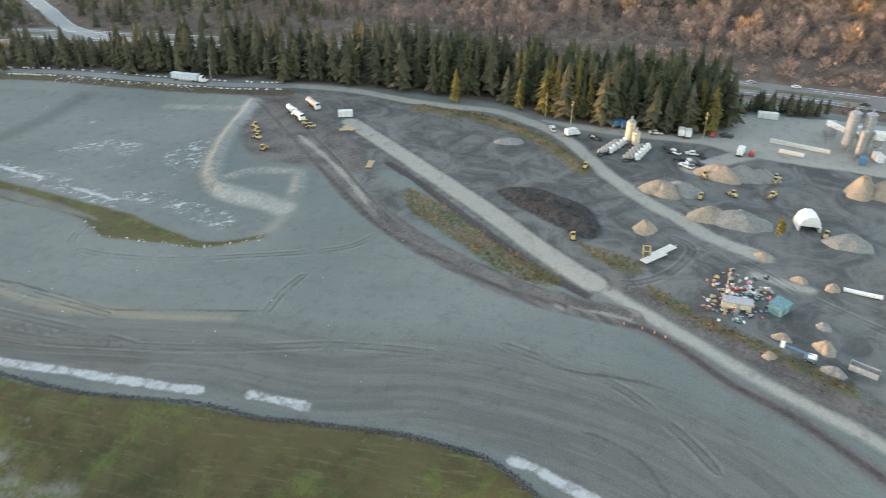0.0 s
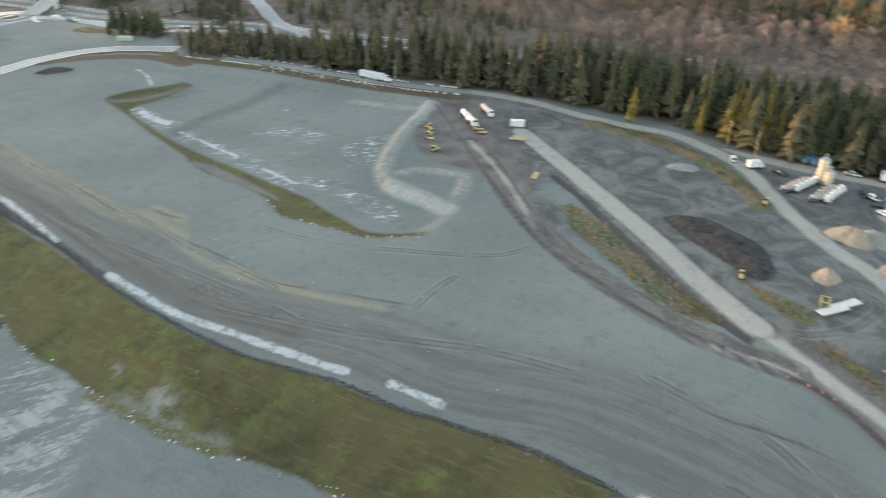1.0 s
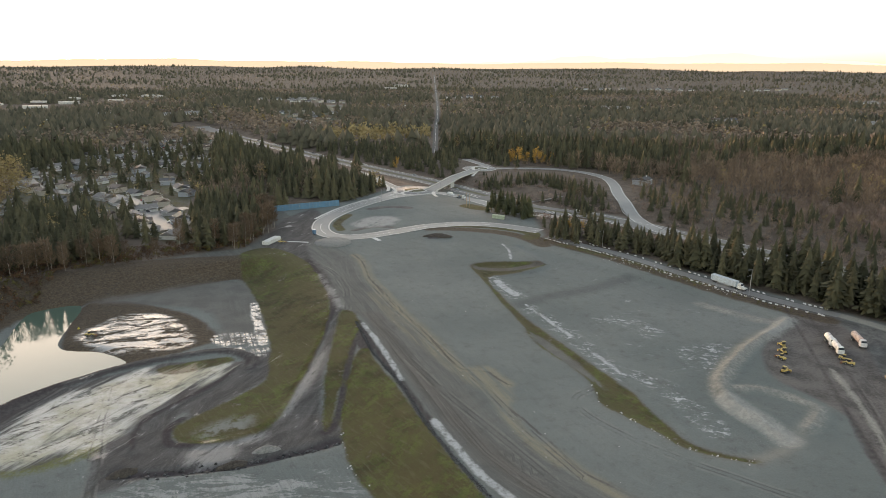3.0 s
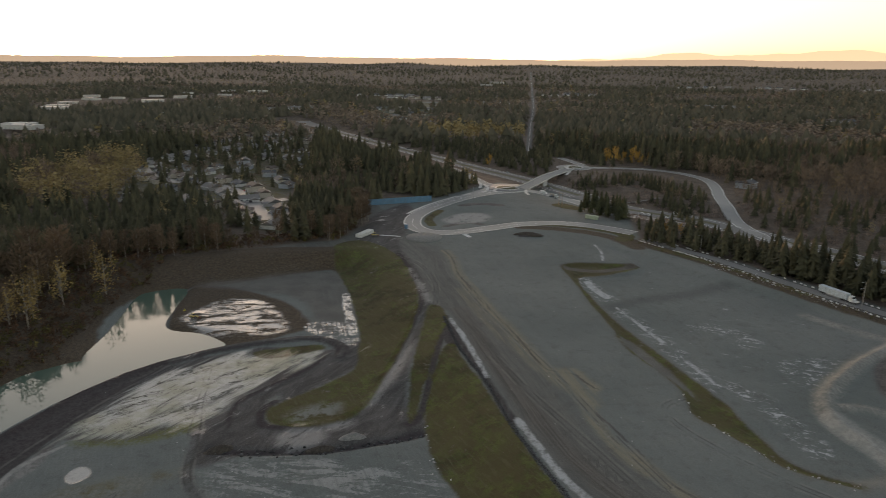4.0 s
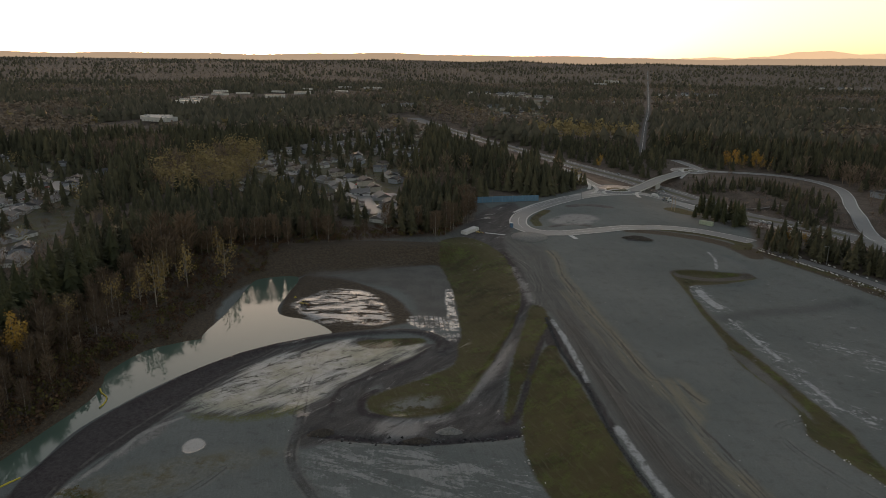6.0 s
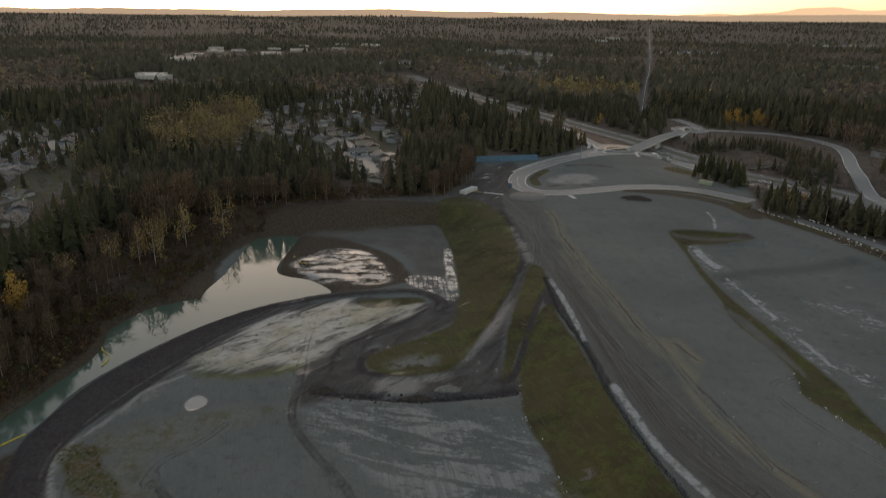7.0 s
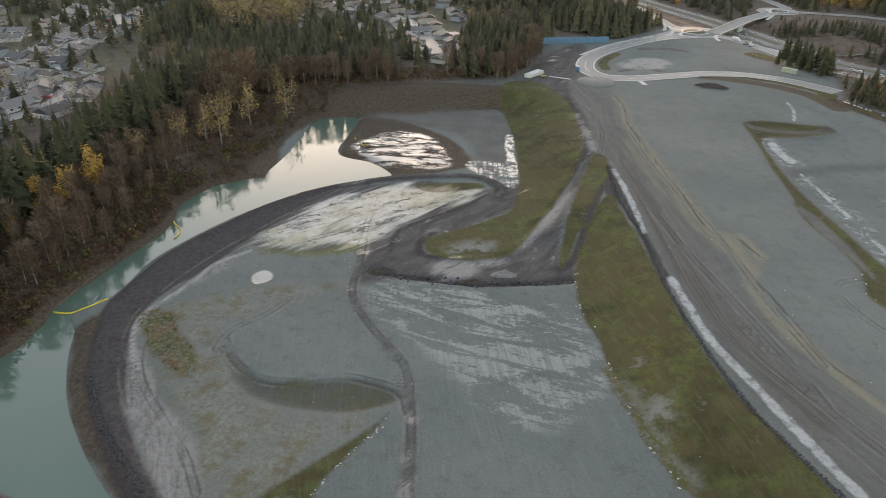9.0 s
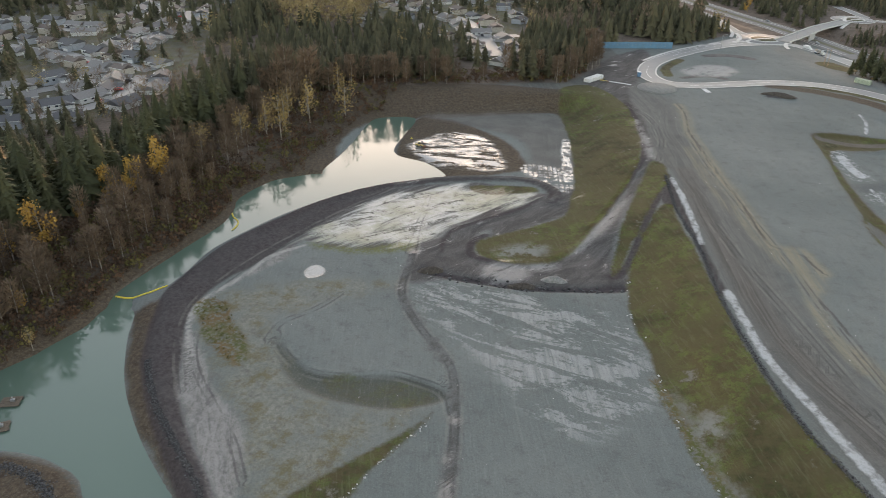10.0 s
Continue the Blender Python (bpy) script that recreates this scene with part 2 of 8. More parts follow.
    color = n.mix(pools, color, (0.20, 0.20, 0.19))
    puddle = mask("puddle", 0.5, 0.25)
    color = n.mix(puddle, color, (0.22, 0.22, 0.20))
    pools = n.math("MAXIMUM", pools, puddle)
    gloss = n.math("MAXIMUM", n.math("MAXIMUM", gloss, n.math("MULTIPLY", pools, 1.25)), n.math("MAXIMUM", n.math("MULTIPLY", mud_wet, 0.75), n.math("MULTIPLY", pale_wash, 0.4)))
    color = n.mix(n.math("MULTIPLY", mask("algae", 2.0, 0.9), n.ramp(fine, 0.3, 0.6, 0.3, 0.9)), color, (0.118, 0.124, 0.0465))
    # frost and pale dried lime
    speck = n.ramp(n.math("ADD", n.math("MULTIPLY", n.noise(1.0, 9, 0.78, n.along(-30, 0.20, 0.34), 0.15), 0.8), n.math("MULTIPLY", fine, 0.2)), 0.515, 0.585)
    white = n.math("MULTIPLY", mask("frost", 2.5, 0.5), speck)
    stray = n.math("MULTIPLY", n.ramp(n.attr("pad"), 2.0, 8.0), n.ramp(n.noise(1.0, 7, 0.7, n.along(-8, 0.075, 0.16), 0.6), 0.62, 0.70))
    white = n.math("MAXIMUM", white, n.math("MULTIPLY", stray, 0.6))
    white = n.math("MAXIMUM", white, n.math("MULTIPLY", mask("white", 0.5, 0.42), n.ramp(n.noise(0.25, 6, 0.7), 0.36, 0.52, 0.35, 0.9)))
    color = n.mix(n.math("MULTIPLY", white, 0.85), color, (0.42, 0.43, 0.435))
    # single wheel tracks: two ruts and thrown-up edges
    s, u = n.math("ABSOLUTE", n.attr("track_s")), n.attr("track_u")
    rut = n.ramp(n.math("ABSOLUTE", n.math("SUBTRACT", n.math("ADD", s, n.math("MULTIPLY", n.math("SUBTRACT", fine, 0.5), 0.5)), 0.85)), 0.42, 0.12)
    spoil = n.ramp(n.math("ABSOLUTE", n.math("SUBTRACT", s, 1.75)), 0.6, 0.15)
    here = n.math("MULTIPLY", n.ramp(u, 2.6, 2.0), n.ramp(n.noise(0.09, 5, 0.65), 0.40, 0.56, 0.0, 1.0))
    color = n.mix(n.math("MULTIPLY", n.math("MULTIPLY", rut, here), 0.5), color, (0.052, 0.049, 0.047))
    color = n.mix(n.math("MULTIPLY", n.math("MULTIPLY", spoil, here), 0.22), color, (0.24, 0.23, 0.205))
    # low lips where one graded lift ends above the next
    lip = n.math("MULTIPLY", n.ramp(n.math("ABSOLUTE", n.math("ADD", n.attr("lip_s"), n.math("MULTIPLY", n.math("SUBTRACT", wob, 0.5), 1.6))), 0.8, 0.15), n.math("MULTIPLY", n.ramp(n.attr("lip_u"), 2.6, 2.0), n.ramp(n.noise(0.06, 4), 0.35, 0.6, 0.15, 1.0)))
    color = n.mix(n.math("MULTIPLY", lip, n.ramp(fine, 0.3, 0.5, 0.3, 0.7)), color, (0.052, 0.049, 0.043))
    # grass
    grass = mask("grass", 0.9, 0.5)
    gcol = n.mix(n.ramp(n.math("ADD", n.math("MULTIPLY", wob, 0.6), n.math("MULTIPLY", broad, 0.4)), 0.40, 0.58), (0.040, 0.041, 0.018), (0.088, 0.104, 0.030))
    gcol = n.mix(n.math("MULTIPLY", n.ramp(n.noise(0.3, 8, 0.8), 0.44, 0.56), 0.8), gcol, (0.066, 0.050, 0.026))
    gcol = n.mix(n.math("MULTIPLY", n.ramp(n.noise(3.0, 4, 0.8), 0.50, 0.68), 0.6), gcol, (0.028, 0.028, 0.013))
    gcol = n.mix(n.math("MULTIPLY", n.ramp(n.noise(0.05, 6, 0.7), 0.44, 0.56), 0.75), gcol, (0.074, 0.063, 0.030))
    gcol = n.mix(n.math("MULTIPLY", n.ramp(n.noise(1.0, 6, 0.75, n.along(-65, 0.10, 0.9)), 0.52, 0.64), 0.45), gcol, (0.105, 0.102, 0.058))
    gcol = n.mix(n.math("MULTIPLY", n.ramp(n.noise(0.075, 7, 0.72), 0.61, 0.68), 0.75), gcol, (0.15, 0.15, 0.135))
    gcol = n.mix(n.math("MULTIPLY", mask("bald", 3.0, 1.2), n.ramp(n.noise(0.16, 7, 0.7), 0.42, 0.58)), gcol, (0.165, 0.165, 0.15))
    color = n.mix(grass, color, gcol)
    weeds = n.math("MULTIPLY", mask("weeds", 1.2, 0.8), n.ramp(fine, 0.36, 0.55))
    color = n.mix(weeds, color, n.mix(n.ramp(wob, 0.4, 0.6), (0.118, 0.0806, 0.0372), (0.0744, 0.0806, 0.0279)))
    # woodland floor
    forest = mask("forest", 3.0, 0.9)
    color = n.mix(forest, color, n.mix(n.ramp(n.math("ADD", n.math("MULTIPLY", wob, 0.5), n.math("MULTIPLY", fine, 0.5)), 0.35, 0.65), (0.062, 0.050, 0.040), (0.142, 0.112, 0.090)))
    # pebbles, damp blotches and dust over everything loose
    blotch, pebble, scratch = n.noise(0.22, 7, 0.72), n.noise(2.4, 6, 0.78), n.noise(1.0, 5, 0.7, n.combine(n.math("MULTIPLY", n.attr("edge_d"), 0.7), n.math("MULTIPLY", n.attr("lane_s"), 0.03)))
    loose = n.math("SUBTRACT", 1.0, n.math("MULTIPLY", n.math("MAXIMUM", n.math("MAXIMUM", forest, grass), n.math("MULTIPLY", dark, 0.8)), 0.85))
    color = n.mix(n.math("MULTIPLY", n.ramp(blotch, 0.50, 0.68), n.math("MULTIPLY", loose, 0.30)), color, (0.055, 0.054, 0.050))
    color = n.mix(n.math("MULTIPLY", n.ramp(scratch, 0.54, 0.70), n.math("MULTIPLY", loose, n.math("MULTIPLY", patchy, 0.15))), color, (0.06, 0.058, 0.055))
    color = n.mix(n.math("MULTIPLY", n.ramp(scratch, 0.44, 0.30), n.math("MULTIPLY", loose, n.math("MULTIPLY", patchy, 0.16))), color, (0.27, 0.265, 0.25))
    color = n.mix(n.math("MULTIPLY", n.ramp(pebble, 0.51, 0.62), n.math("MULTIPLY", loose, 0.22)), color, (0.045, 0.044, 0.042))
    color = n.mix(n.math("MULTIPLY", n.ramp(pebble, 0.47, 0.36), n.math("MULTIPLY", loose, 0.20)), color, (0.27, 0.265, 0.25))
    rough = n.math("SUBTRACT", 0.94, n.math("MULTIPLY", gloss, 0.64))
    rough = n.math("SUBTRACT", rough, n.math("MULTIPLY", stripe_f, 0.25))
    h = n.math("ADD", n.math("MULTIPLY", fine, 0.5), n.math("MULTIPLY", grit, 0.25))
    h = n.math("MULTIPLY", h, n.math("SUBTRACT", 1.0, n.math("MULTIPLY", n.math("MAXIMUM", gloss, dark), 0.8)))
    n.bump(h, 0.6, 0.35)
    return n.finish(color, rough, 0.0, n.math("ADD", n.math("SUBTRACT", 0.16, n.math("MULTIPLY", dark, 0.12)), n.math("MULTIPLY", gloss, 0.6)))


GROUND = ground_material()
n = Nodes("pond_water")
n.bump(n.noise(0.5, 3), 0.02, 0.2)
WATER = n.finish(n.mix(n.noise(0.02, 3), (0.070, 0.108, 0.084), (0.088, 0.130, 0.102)), 0.03, 0.0, 0.5)
n = Nodes("asphalt")
ASPHALT = n.finish(n.mix(n.noise(0.25, 5), n.mix(n.noise(7, 3), (0.12, 0.12, 0.12), (0.17, 0.167, 0.162)), (0.21, 0.207, 0.20)), 0.55)
n = Nodes("old_asphalt")
OLD_ASPHALT = n.finish(n.mix(n.noise(0.25, 5), (0.055, 0.055, 0.056), (0.10, 0.098, 0.095)), 0.9)
n = Nodes("freeway_asphalt")
FREEWAY_ASPHALT = n.finish(n.mix(n.noise(0.25, 5), n.mix(n.noise(7, 3), (0.085, 0.085, 0.086), (0.12, 0.118, 0.115)), (0.15, 0.148, 0.144)), 0.8)
n = Nodes("worn_deck")
DECK = n.finish(n.mix(n.noise(0.3, 5), (0.17, 0.168, 0.16), (0.26, 0.255, 0.245)), 0.85)
n = Nodes("concrete")
CONCRETE = n.finish(n.mix(n.noise(0.6, 5), (0.36, 0.35, 0.33), (0.52, 0.51, 0.48)), 0.85)
n = Nodes("bark")
BARK = n.finish(n.mix(n.noise(2.5, 4), (0.06, 0.045, 0.033), (0.16, 0.13, 0.10)), 0.95)
n = Nodes("pale_bark")
PALE_BARK = n.finish(n.mix(n.noise(2.5, 4), (0.14, 0.12, 0.10), (0.30, 0.27, 0.23)), 0.9)
NEEDLES = leafage("needles", (0.030, 0.037, 0.020), (0.080, 0.081, 0.040))
NEEDLES_GOLD = leafage("golden_needles", (0.085, 0.075, 0.024), (0.17, 0.135, 0.035))
LEAVES_YELLOW = leafage("yellow_leaves", (0.26, 0.15, 0.035), (0.43, 0.275, 0.07))
LEAVES_STRAW = leafage("straw_leaves", (0.17, 0.12, 0.05), (0.33, 0.24, 0.10))
TWIGS = leafage("bare_twigs", (0.07, 0.052, 0.038), (0.17, 0.12, 0.08))
FOREST_DARK = leafage("far_needles", (0.034, 0.037, 0.022), (0.096, 0.088, 0.050), False)
# wood colours for far off, paled so that haze is in the colour
FAR_DARK_HAZED = leafage("hazed_needles", (0.050, 0.050, 0.034), (0.125, 0.110, 0.074), False)
FAR_BROWN_HAZED = leafage("hazed_twigs", (0.12, 0.098, 0.082), (0.26, 0.20, 0.15), False)
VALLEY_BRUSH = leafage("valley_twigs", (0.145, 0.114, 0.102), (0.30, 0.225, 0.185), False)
# autumn orange with the low sun's peach light painted in
VALLEY_SUNLIT = leafage("valley_sunlit", (0.24, 0.15, 0.09), (0.44, 0.28, 0.15), False)
FOREST_BROWN = leafage("far_twigs", (0.10, 0.078, 0.062), (0.24, 0.175, 0.125), False)
FOREST_GOLD = leafage("far_gold", (0.16, 0.125, 0.062), (0.30, 0.235, 0.115), False)
# plan of the site: x to the east, y ahead, metres
PIT_TOP = [(77, 31), (79, 37), (80, 41), (81, 49), (79, 58), (75, 69), (67, 84), (61, 95), (56, 108), (46, 125), (40, 137), (32, 160), (25, 186), (20, 213), (12, 242), (7, 275), (2, 282), (-5, 294), (-8, 320), (-15, 350), (-25, 372), (-39, 387), (-54, 378), (-82, 377), (-113, 371), (-144, 362), (-171, 344), (-178, 319), (-186, 319), (-188, 276), (-182, 237), (-178, 203), (-176, 171), (-174, 141), (-172, 117), (-172, 99), (-174, 80), (-178, 20), (-190, -90), (95, -90)]
PIT_FLOOR = [(43, 85), (38, 96), (30, 109), (23, 119), (13, 142), (8, 163), (1, 178), (-3, 197), (-7, 208), (-15, 210), (-23, 213), (-28, 231), (-29, 257), (-31, 285), (-38, 325), (-49, 364), (-63, 365), (-105, 343), (-123, 337), (-143, 327), (-146, 291), (-135, 251), (-151, 236), (-154, 217), (-146, 194), (-148, 165), (-148, 142), (-146, 115), (-150, 100), (-155, 81), (-125, 20), (-140, -75), (70, -75)]
WATER_UPPER = [(-154, 216), (-151, 235), (-144, 243), (-137, 249), (-132, 249), (-136, 253), (-137, 273), (-139, 293), (-143, 319), (-141, 331), (-123, 337), (-119, 309), (-117, 291), (-113, 283), (-107, 280), (-98, 278), (-89, 272), (-83, 265), (-87, 261), (-101, 252), (-112, 240), (-123, 223), (-130, 208), (-135, 193), (-139, 176), (-138, 160), (-138, 151), (-140, 148), (-143, 141), (-140, 136), (-146, 133), (-150, 141), (-150, 152), (-149, 166), (-148, 180), (-147, 194), (-150, 206)]
WATER_LOWER = [(-154, 93), (-152, 101), (-149, 109), (-148, 115), (-146, 124), (-147, 134), (-141, 136), (-137, 134), (-134, 129), (-129, 121), (-118, 107), (-106, 96), (-97, 89), (-88, 83), (-83, 80), (-74, 73), (-91, 68), (-101, 74), (-106, 78), (-115, 80), (-123, 80), (-128, 79), (-137, 76), (-151, 79)]
DARK_BERM = [(-117, 115), (-124, 126), (-130, 138), (-134, 148), (-135, 165), (-133, 185), (-125, 208), (-115, 226), (-106, 239), (-100, 243), (-109, 224), (-113, 202), (-117, 185), (-120, 169), (-123, 159), (-124, 150), (-123, 140), (-119, 131), (-112, 120), (-103, 106), (-89, 92), (-79, 84), (-72, 76), (-74, 75), (-88, 87), (-103, 100), (-111, 108)]
BROWN_BANK = [(-137, 134), (-133, 141), (-125, 127), (-115, 112), (-98, 96), (-80, 82), (-74, 75), (-79, 77), (-96, 89), (-105, 95), (-117, 106), (-128, 120), (-133, 129)]
ISLAND = [(-127, 78), (-119, 79), (-109, 78), (-101, 74), (-91, 67), (-124, 56), (-140, 74)]
WET_FLAT = [(-115, 182), (-112, 201), (-109, 223), (-101, 239), (-86, 251), (-66, 260), (-40, 258), (-40, 252), (-49, 238), (-57, 227), (-65, 216), (-67, 208), (-69, 202), (-72, 197), (-81, 194), (-89, 190), (-101, 188), (-111, 190), (-112, 183)]
WET_RIM = [(-109, 118), (-116, 129), (-121, 141), (-121, 151), (-117, 167), (-113, 185), (-111, 175), (-117, 160), (-120, 146), (-118, 137), (-114, 130), (-105, 122), (-94, 111), (-83, 104), (-76, 95), (-70, 83), (-66, 77), (-71, 76), (-87, 91), (-100, 103)]
WET_SHORE = [(-111, 293), (-105, 307), (-97, 318), (-79, 315), (-64, 292), (-61, 278), (-75, 273), (-94, 276)]
MUD_SHORE = [(-114, 286), (-122, 333), (-103, 337), (-74, 319), (-61, 304), (-52, 283), (-62, 272), (-82, 262), (-89, 269), (-106, 277)]
STRIPED = [(-64, 173), (-45, 181), (-25, 180), (-8, 178), (1, 175), (8, 158), (12, 146), (6, 134), (-4, 124), (-16, 126), (-30, 140), (-47, 152)]
DARK_MUD = [(-72, 195), (-67, 208), (-55, 203), (-44, 198), (-22, 207), (-11, 208), (-3, 204), (0, 193), (-19, 187), (-37, 184), (-55, 182), (-67, 175)]
GRASS_MOUND = [(-54, 391), (-41, 401), (-26, 386), (-16, 363), (-9, 332), (-5, 302), (-6, 275), (-12, 244), (-19, 217), (-24, 204), (-34, 198), (-44, 197), (-52, 201), (-53, 209), (-45, 219), (-35, 230), (-28, 240), (-28, 254), (-29, 272), (-35, 306), (-44, 343), (-51, 366)]
GRASS_SLIVER = [(0, 287), (5, 287), (8, 270), (5, 257), (0, 227), (-4, 206), (-6, 200), (-7, 212), (-6, 235), (-3, 263)]
GRASS_BANK = [(77, 31), (79, 38), (80, 41), (80, 49), (79, 57), (75, 69), (67, 84), (61, 94), (55, 108), (46, 125), (39, 137), (31, 159), (24, 187), (18, 213), (12, 235), (10, 246), (5, 242), (0, 214), (-1, 198), (2, 175), (7, 163), (13, 142), (23, 119), (30, 109), (38, 96), (43, 85)]
GRASS_STRIP = [(-61, 84), (-57, 93), (-50, 104), (-44, 113), (-40, 121), (-41, 115), (-45, 105), (-48, 96), (-49, 89)]
ALGAE = [(-109, 189), (-98, 190), (-88, 192), (-78, 200), (-73, 199), (-78, 192), (-92, 187), (-104, 186)]
SCRUB = [(-123, 144), (-114, 147), (-105, 137), (-98, 132), (-93, 121), (-98, 122), (-107, 127)]
HOLLOW = [(-91, 135), (-77, 126), (-67, 126), (-57, 130), (-48, 131), (-39, 128), (-41, 124), (-49, 119), (-60, 117), (-73, 118), (-83, 124)]
PUDDLE = [(-101, 170), (-101, 174), (-99, 176), (-96, 175), (-94, 172), (-95, 169), (-98, 167)]
DYKE_A = [(-127, 191), (-120, 216), (-112, 230), (-102, 242), (-91, 252), (-79, 260), (-63, 266), (-49, 269), (-39, 265), (-34, 257), (-35, 251)]
DYKE_B = [(-38, 257), (-40, 251), (-45, 240), (-55, 227), (-63, 216), (-65, 206), (-63, 197)]
DYKE_C = [(-52, 214), (-55, 206), (-52, 198), (-43, 197), (-34, 199), (-26, 205), (-20, 218), (-15, 236), (-9, 261), (-3, 294), (-5, 315), (-10, 342), (-17, 371)]
TRACK_BASIN = [(-83, 236), (-79, 226), (-78, 216), (-74, 202), (-71, 188), (-68, 173), (-64, 164), (-55, 153), (-46, 144), (-40, 136), (-34, 118), (-29, 97), (-25, 84)]
DARK_CUT = [(-65, 184), (-55, 183), (-44, 183), (-31, 184), (-19, 187), (-2, 193)]
PATH_SLIVER = [(9, 267), (5, 253), (1, 227), (-2, 207), (-6, 199)]
WHITE_A = [(9, 272), (15, 246), (20, 217)]
WHITE_B = [(27, 188), (32, 169), (36, 156), (43, 142), (49, 129), (58, 111)]
WHITE_C = [(64, 101), (67, 94), (69, 89)]
WHITE_D = [(83, 46), (84, 41), (84, 34), (85, 28)]
SPINE = [(-13, 436), (9, 378), (13, 361), (15, 335), (20, 313), (24, 296), (28, 278), (33, 261), (36, 246), (39, 232), (41, 224), (52, 173), (67, 147), (83, 122), (91, 101), (104, 85), (113, 66), (120, 40), (121, 15), (117, -2), (110, -14)]
OCHRE = [(15, 311), (24, 272), (37, 230), (45, 210), (49, 201), (51, 179), (58, 159), (56, 168), (66, 146), (79, 128)]
DITCH = [(70, 348), (72, 323), (73, 289), (75, 264), (75, 242), (80, 225), (84, 207), (82, 192), (87, 181), (92, 171), (96, 162), (110, 153), (111, 155), (99, 165), (97, 177), (95, 190), (95, 200), (91, 214), (87, 232), (82, 253), (77, 279), (75, 301), (75, 332), (93, 337), (112, 350), (97, 354), (79, 355)]
DITCH_FLOOR = [(75, 256), (82, 244), (88, 211), (88, 201), (84, 211), (78, 232)]
PAD = [(75, 334), (93, 336), (112, 349), (106, 386), (118, 369), (139, 335), (158, 307), (174, 283), (185, 259), (182, 249), (158, 234), (135, 213), (125, 196), (124, 184), (127, 175), (131, 163), (112, 156), (99, 166), (97, 178), (96, 191), (95, 201), (92, 215), (88, 233), (83, 254), (78, 280), (75, 302)]
BERM_N = [(164, 279), (171, 268), (178, 257), (186, 249)]
BERM_E = [(189, 252), (172, 239), (155, 227), (139, 213), (129, 202), (124, 188), (126, 175), (128, 163)]
BERM_S = [(131, 195), (138, 193), (144, 187), (148, 177), (137, 167)]
ROAD_HAUL = [(202, 268), (194, 249), (178, 213), (162, 178), (150, 154), (141, 130), (136, 108), (134, 89), (134, 73), (137, 59), (140, 48)]
ROAD_LIGHT = [(197, 199), (184, 160), (173, 128), (164, 103), (155, 81), (149, 62)]
ROAD_TAIL = [(149, 62), (145, 47), (141, 32), (138, 21), (135, 8), (133, -4), (131, -13), (128, -26)]
HAUL_PALE = [(173, 204), (165, 182), (157, 163), (146, 142)]
HAUL_END = [(133, 64), (137, 54), (139, 47)]
ROAD_DARK = [(153, 58), (151, 46), (147, 30), (143, 16), (141, 3), (140, -10), (139, -24)]
DARK_EDGE = [(175, 158), (170, 141), (161, 118), (153, 96), (146, 76), (143, 61)]
WEEDS_A = [(162, 140), (163, 130), (156, 108), (150, 90), (147, 75), (144, 69), (139, 74), (139, 85), (143, 99), (148, 118), (153, 131)]
WEEDS_B = [(166, 76), (167, 69), (167, 60), (164, 54), (160, 55), (160, 66)]
WEEDS_C = [(155, 48), (152, 39), (150, 30), (149, 20), (147, 11), (145, -2)]
WEEDS_D = [(228, 187), (231, 171), (234, 152), (230, 130), (221, 110), (213, 99)]
YARD_ROAD = [(215, 253), (227, 227), (232, 197), (238, 176), (245, 157), (242, 135), (236, 118), (224, 102), (212, 85), (203, 69), (199, 58), (193, 45), (191, 29)]
PLANT_PAD = [(302, 75), (316, 53), (329, 19), (323, -8), (280, -3), (269, 26), (264, 44), (262, 60), (263, 73), (252, 102), (247, 124), (248, 136), (259, 105), (275, 77)]
YARD = [(207, 186), (233, 179), (241, 154), (238, 130), (269, 75), (315, 53), (326, 12), (293, -27), (146, -32), (132, -14), (138, 14), (147, 45), (152, 72), (162, 108), (177, 146)]
TOPSOIL = [(180, 112), (188, 105), (188, 92), (185, 82), (175, 74), (170, 75), (172, 83), (174, 95)]
ROCK_ROAD = [(131, 406), (145, 382), (159, 359), (176, 320), (196, 280), (214, 253)]
FREEWAY = [(-222, 1233), (-120, 1036), (-70, 933), (11, 787), (51, 714), (90, 647), (130, 562), (147, 522), (173, 494), (194, 475), (256, 359), (281, 307), (301, 255), (332, 170), (359, 89), (369, 52), (375, 24), (383, -16)]
RAMP = [(156, 692), (193, 688), (220, 680), (240, 661), (250, 637), (252, 612), (244, 577), (232, 540), (222, 500), (217, 468), (216, 438), (223, 408), (237, 376), (253, 346)]
FAR_ROAD = [(117, 816), (169, 1166), (264, 1797), (545, 3834)]
LOOP = [(129, 420), (107, 439), (85, 447), (59, 443), (37, 431), (19, 422), (4, 420), (-7, 430), (-11, 447), (-8, 471), (6, 501), (27, 532), (50, 553), (82, 564), (108, 551), (124, 528), (138, 500), (154, 470), (172, 446)]
BRIDGE = [(78, 572), (93, 601), (110, 636), (126, 661), (138, 680)]
LINK = [(23, 534), (47, 567), (57, 587)]
SLIP_FAR = [(158, 706), (151, 738), (144, 764)]
SLIP_NEAR = [(66, 577), (50, 594), (43, 614), (35, 645), (22, 690)]
TREE_EDGE = [(-156, 78), (-156, 108), (-158, 140), (-155, 177), (-167, 237), (-171, 272), (-175, 326), (-161, 354), (-127, 371), (-91, 387), (-54, 402), (-40, 448), (-44, 495)]
ROW_FRONT = [(128, 400), (151, 377), (167, 357), (188, 314), (204, 283), (229, 237), (244, 197), (255, 157), (254, 128), (259, 105), (266, 84), (284, 69)]
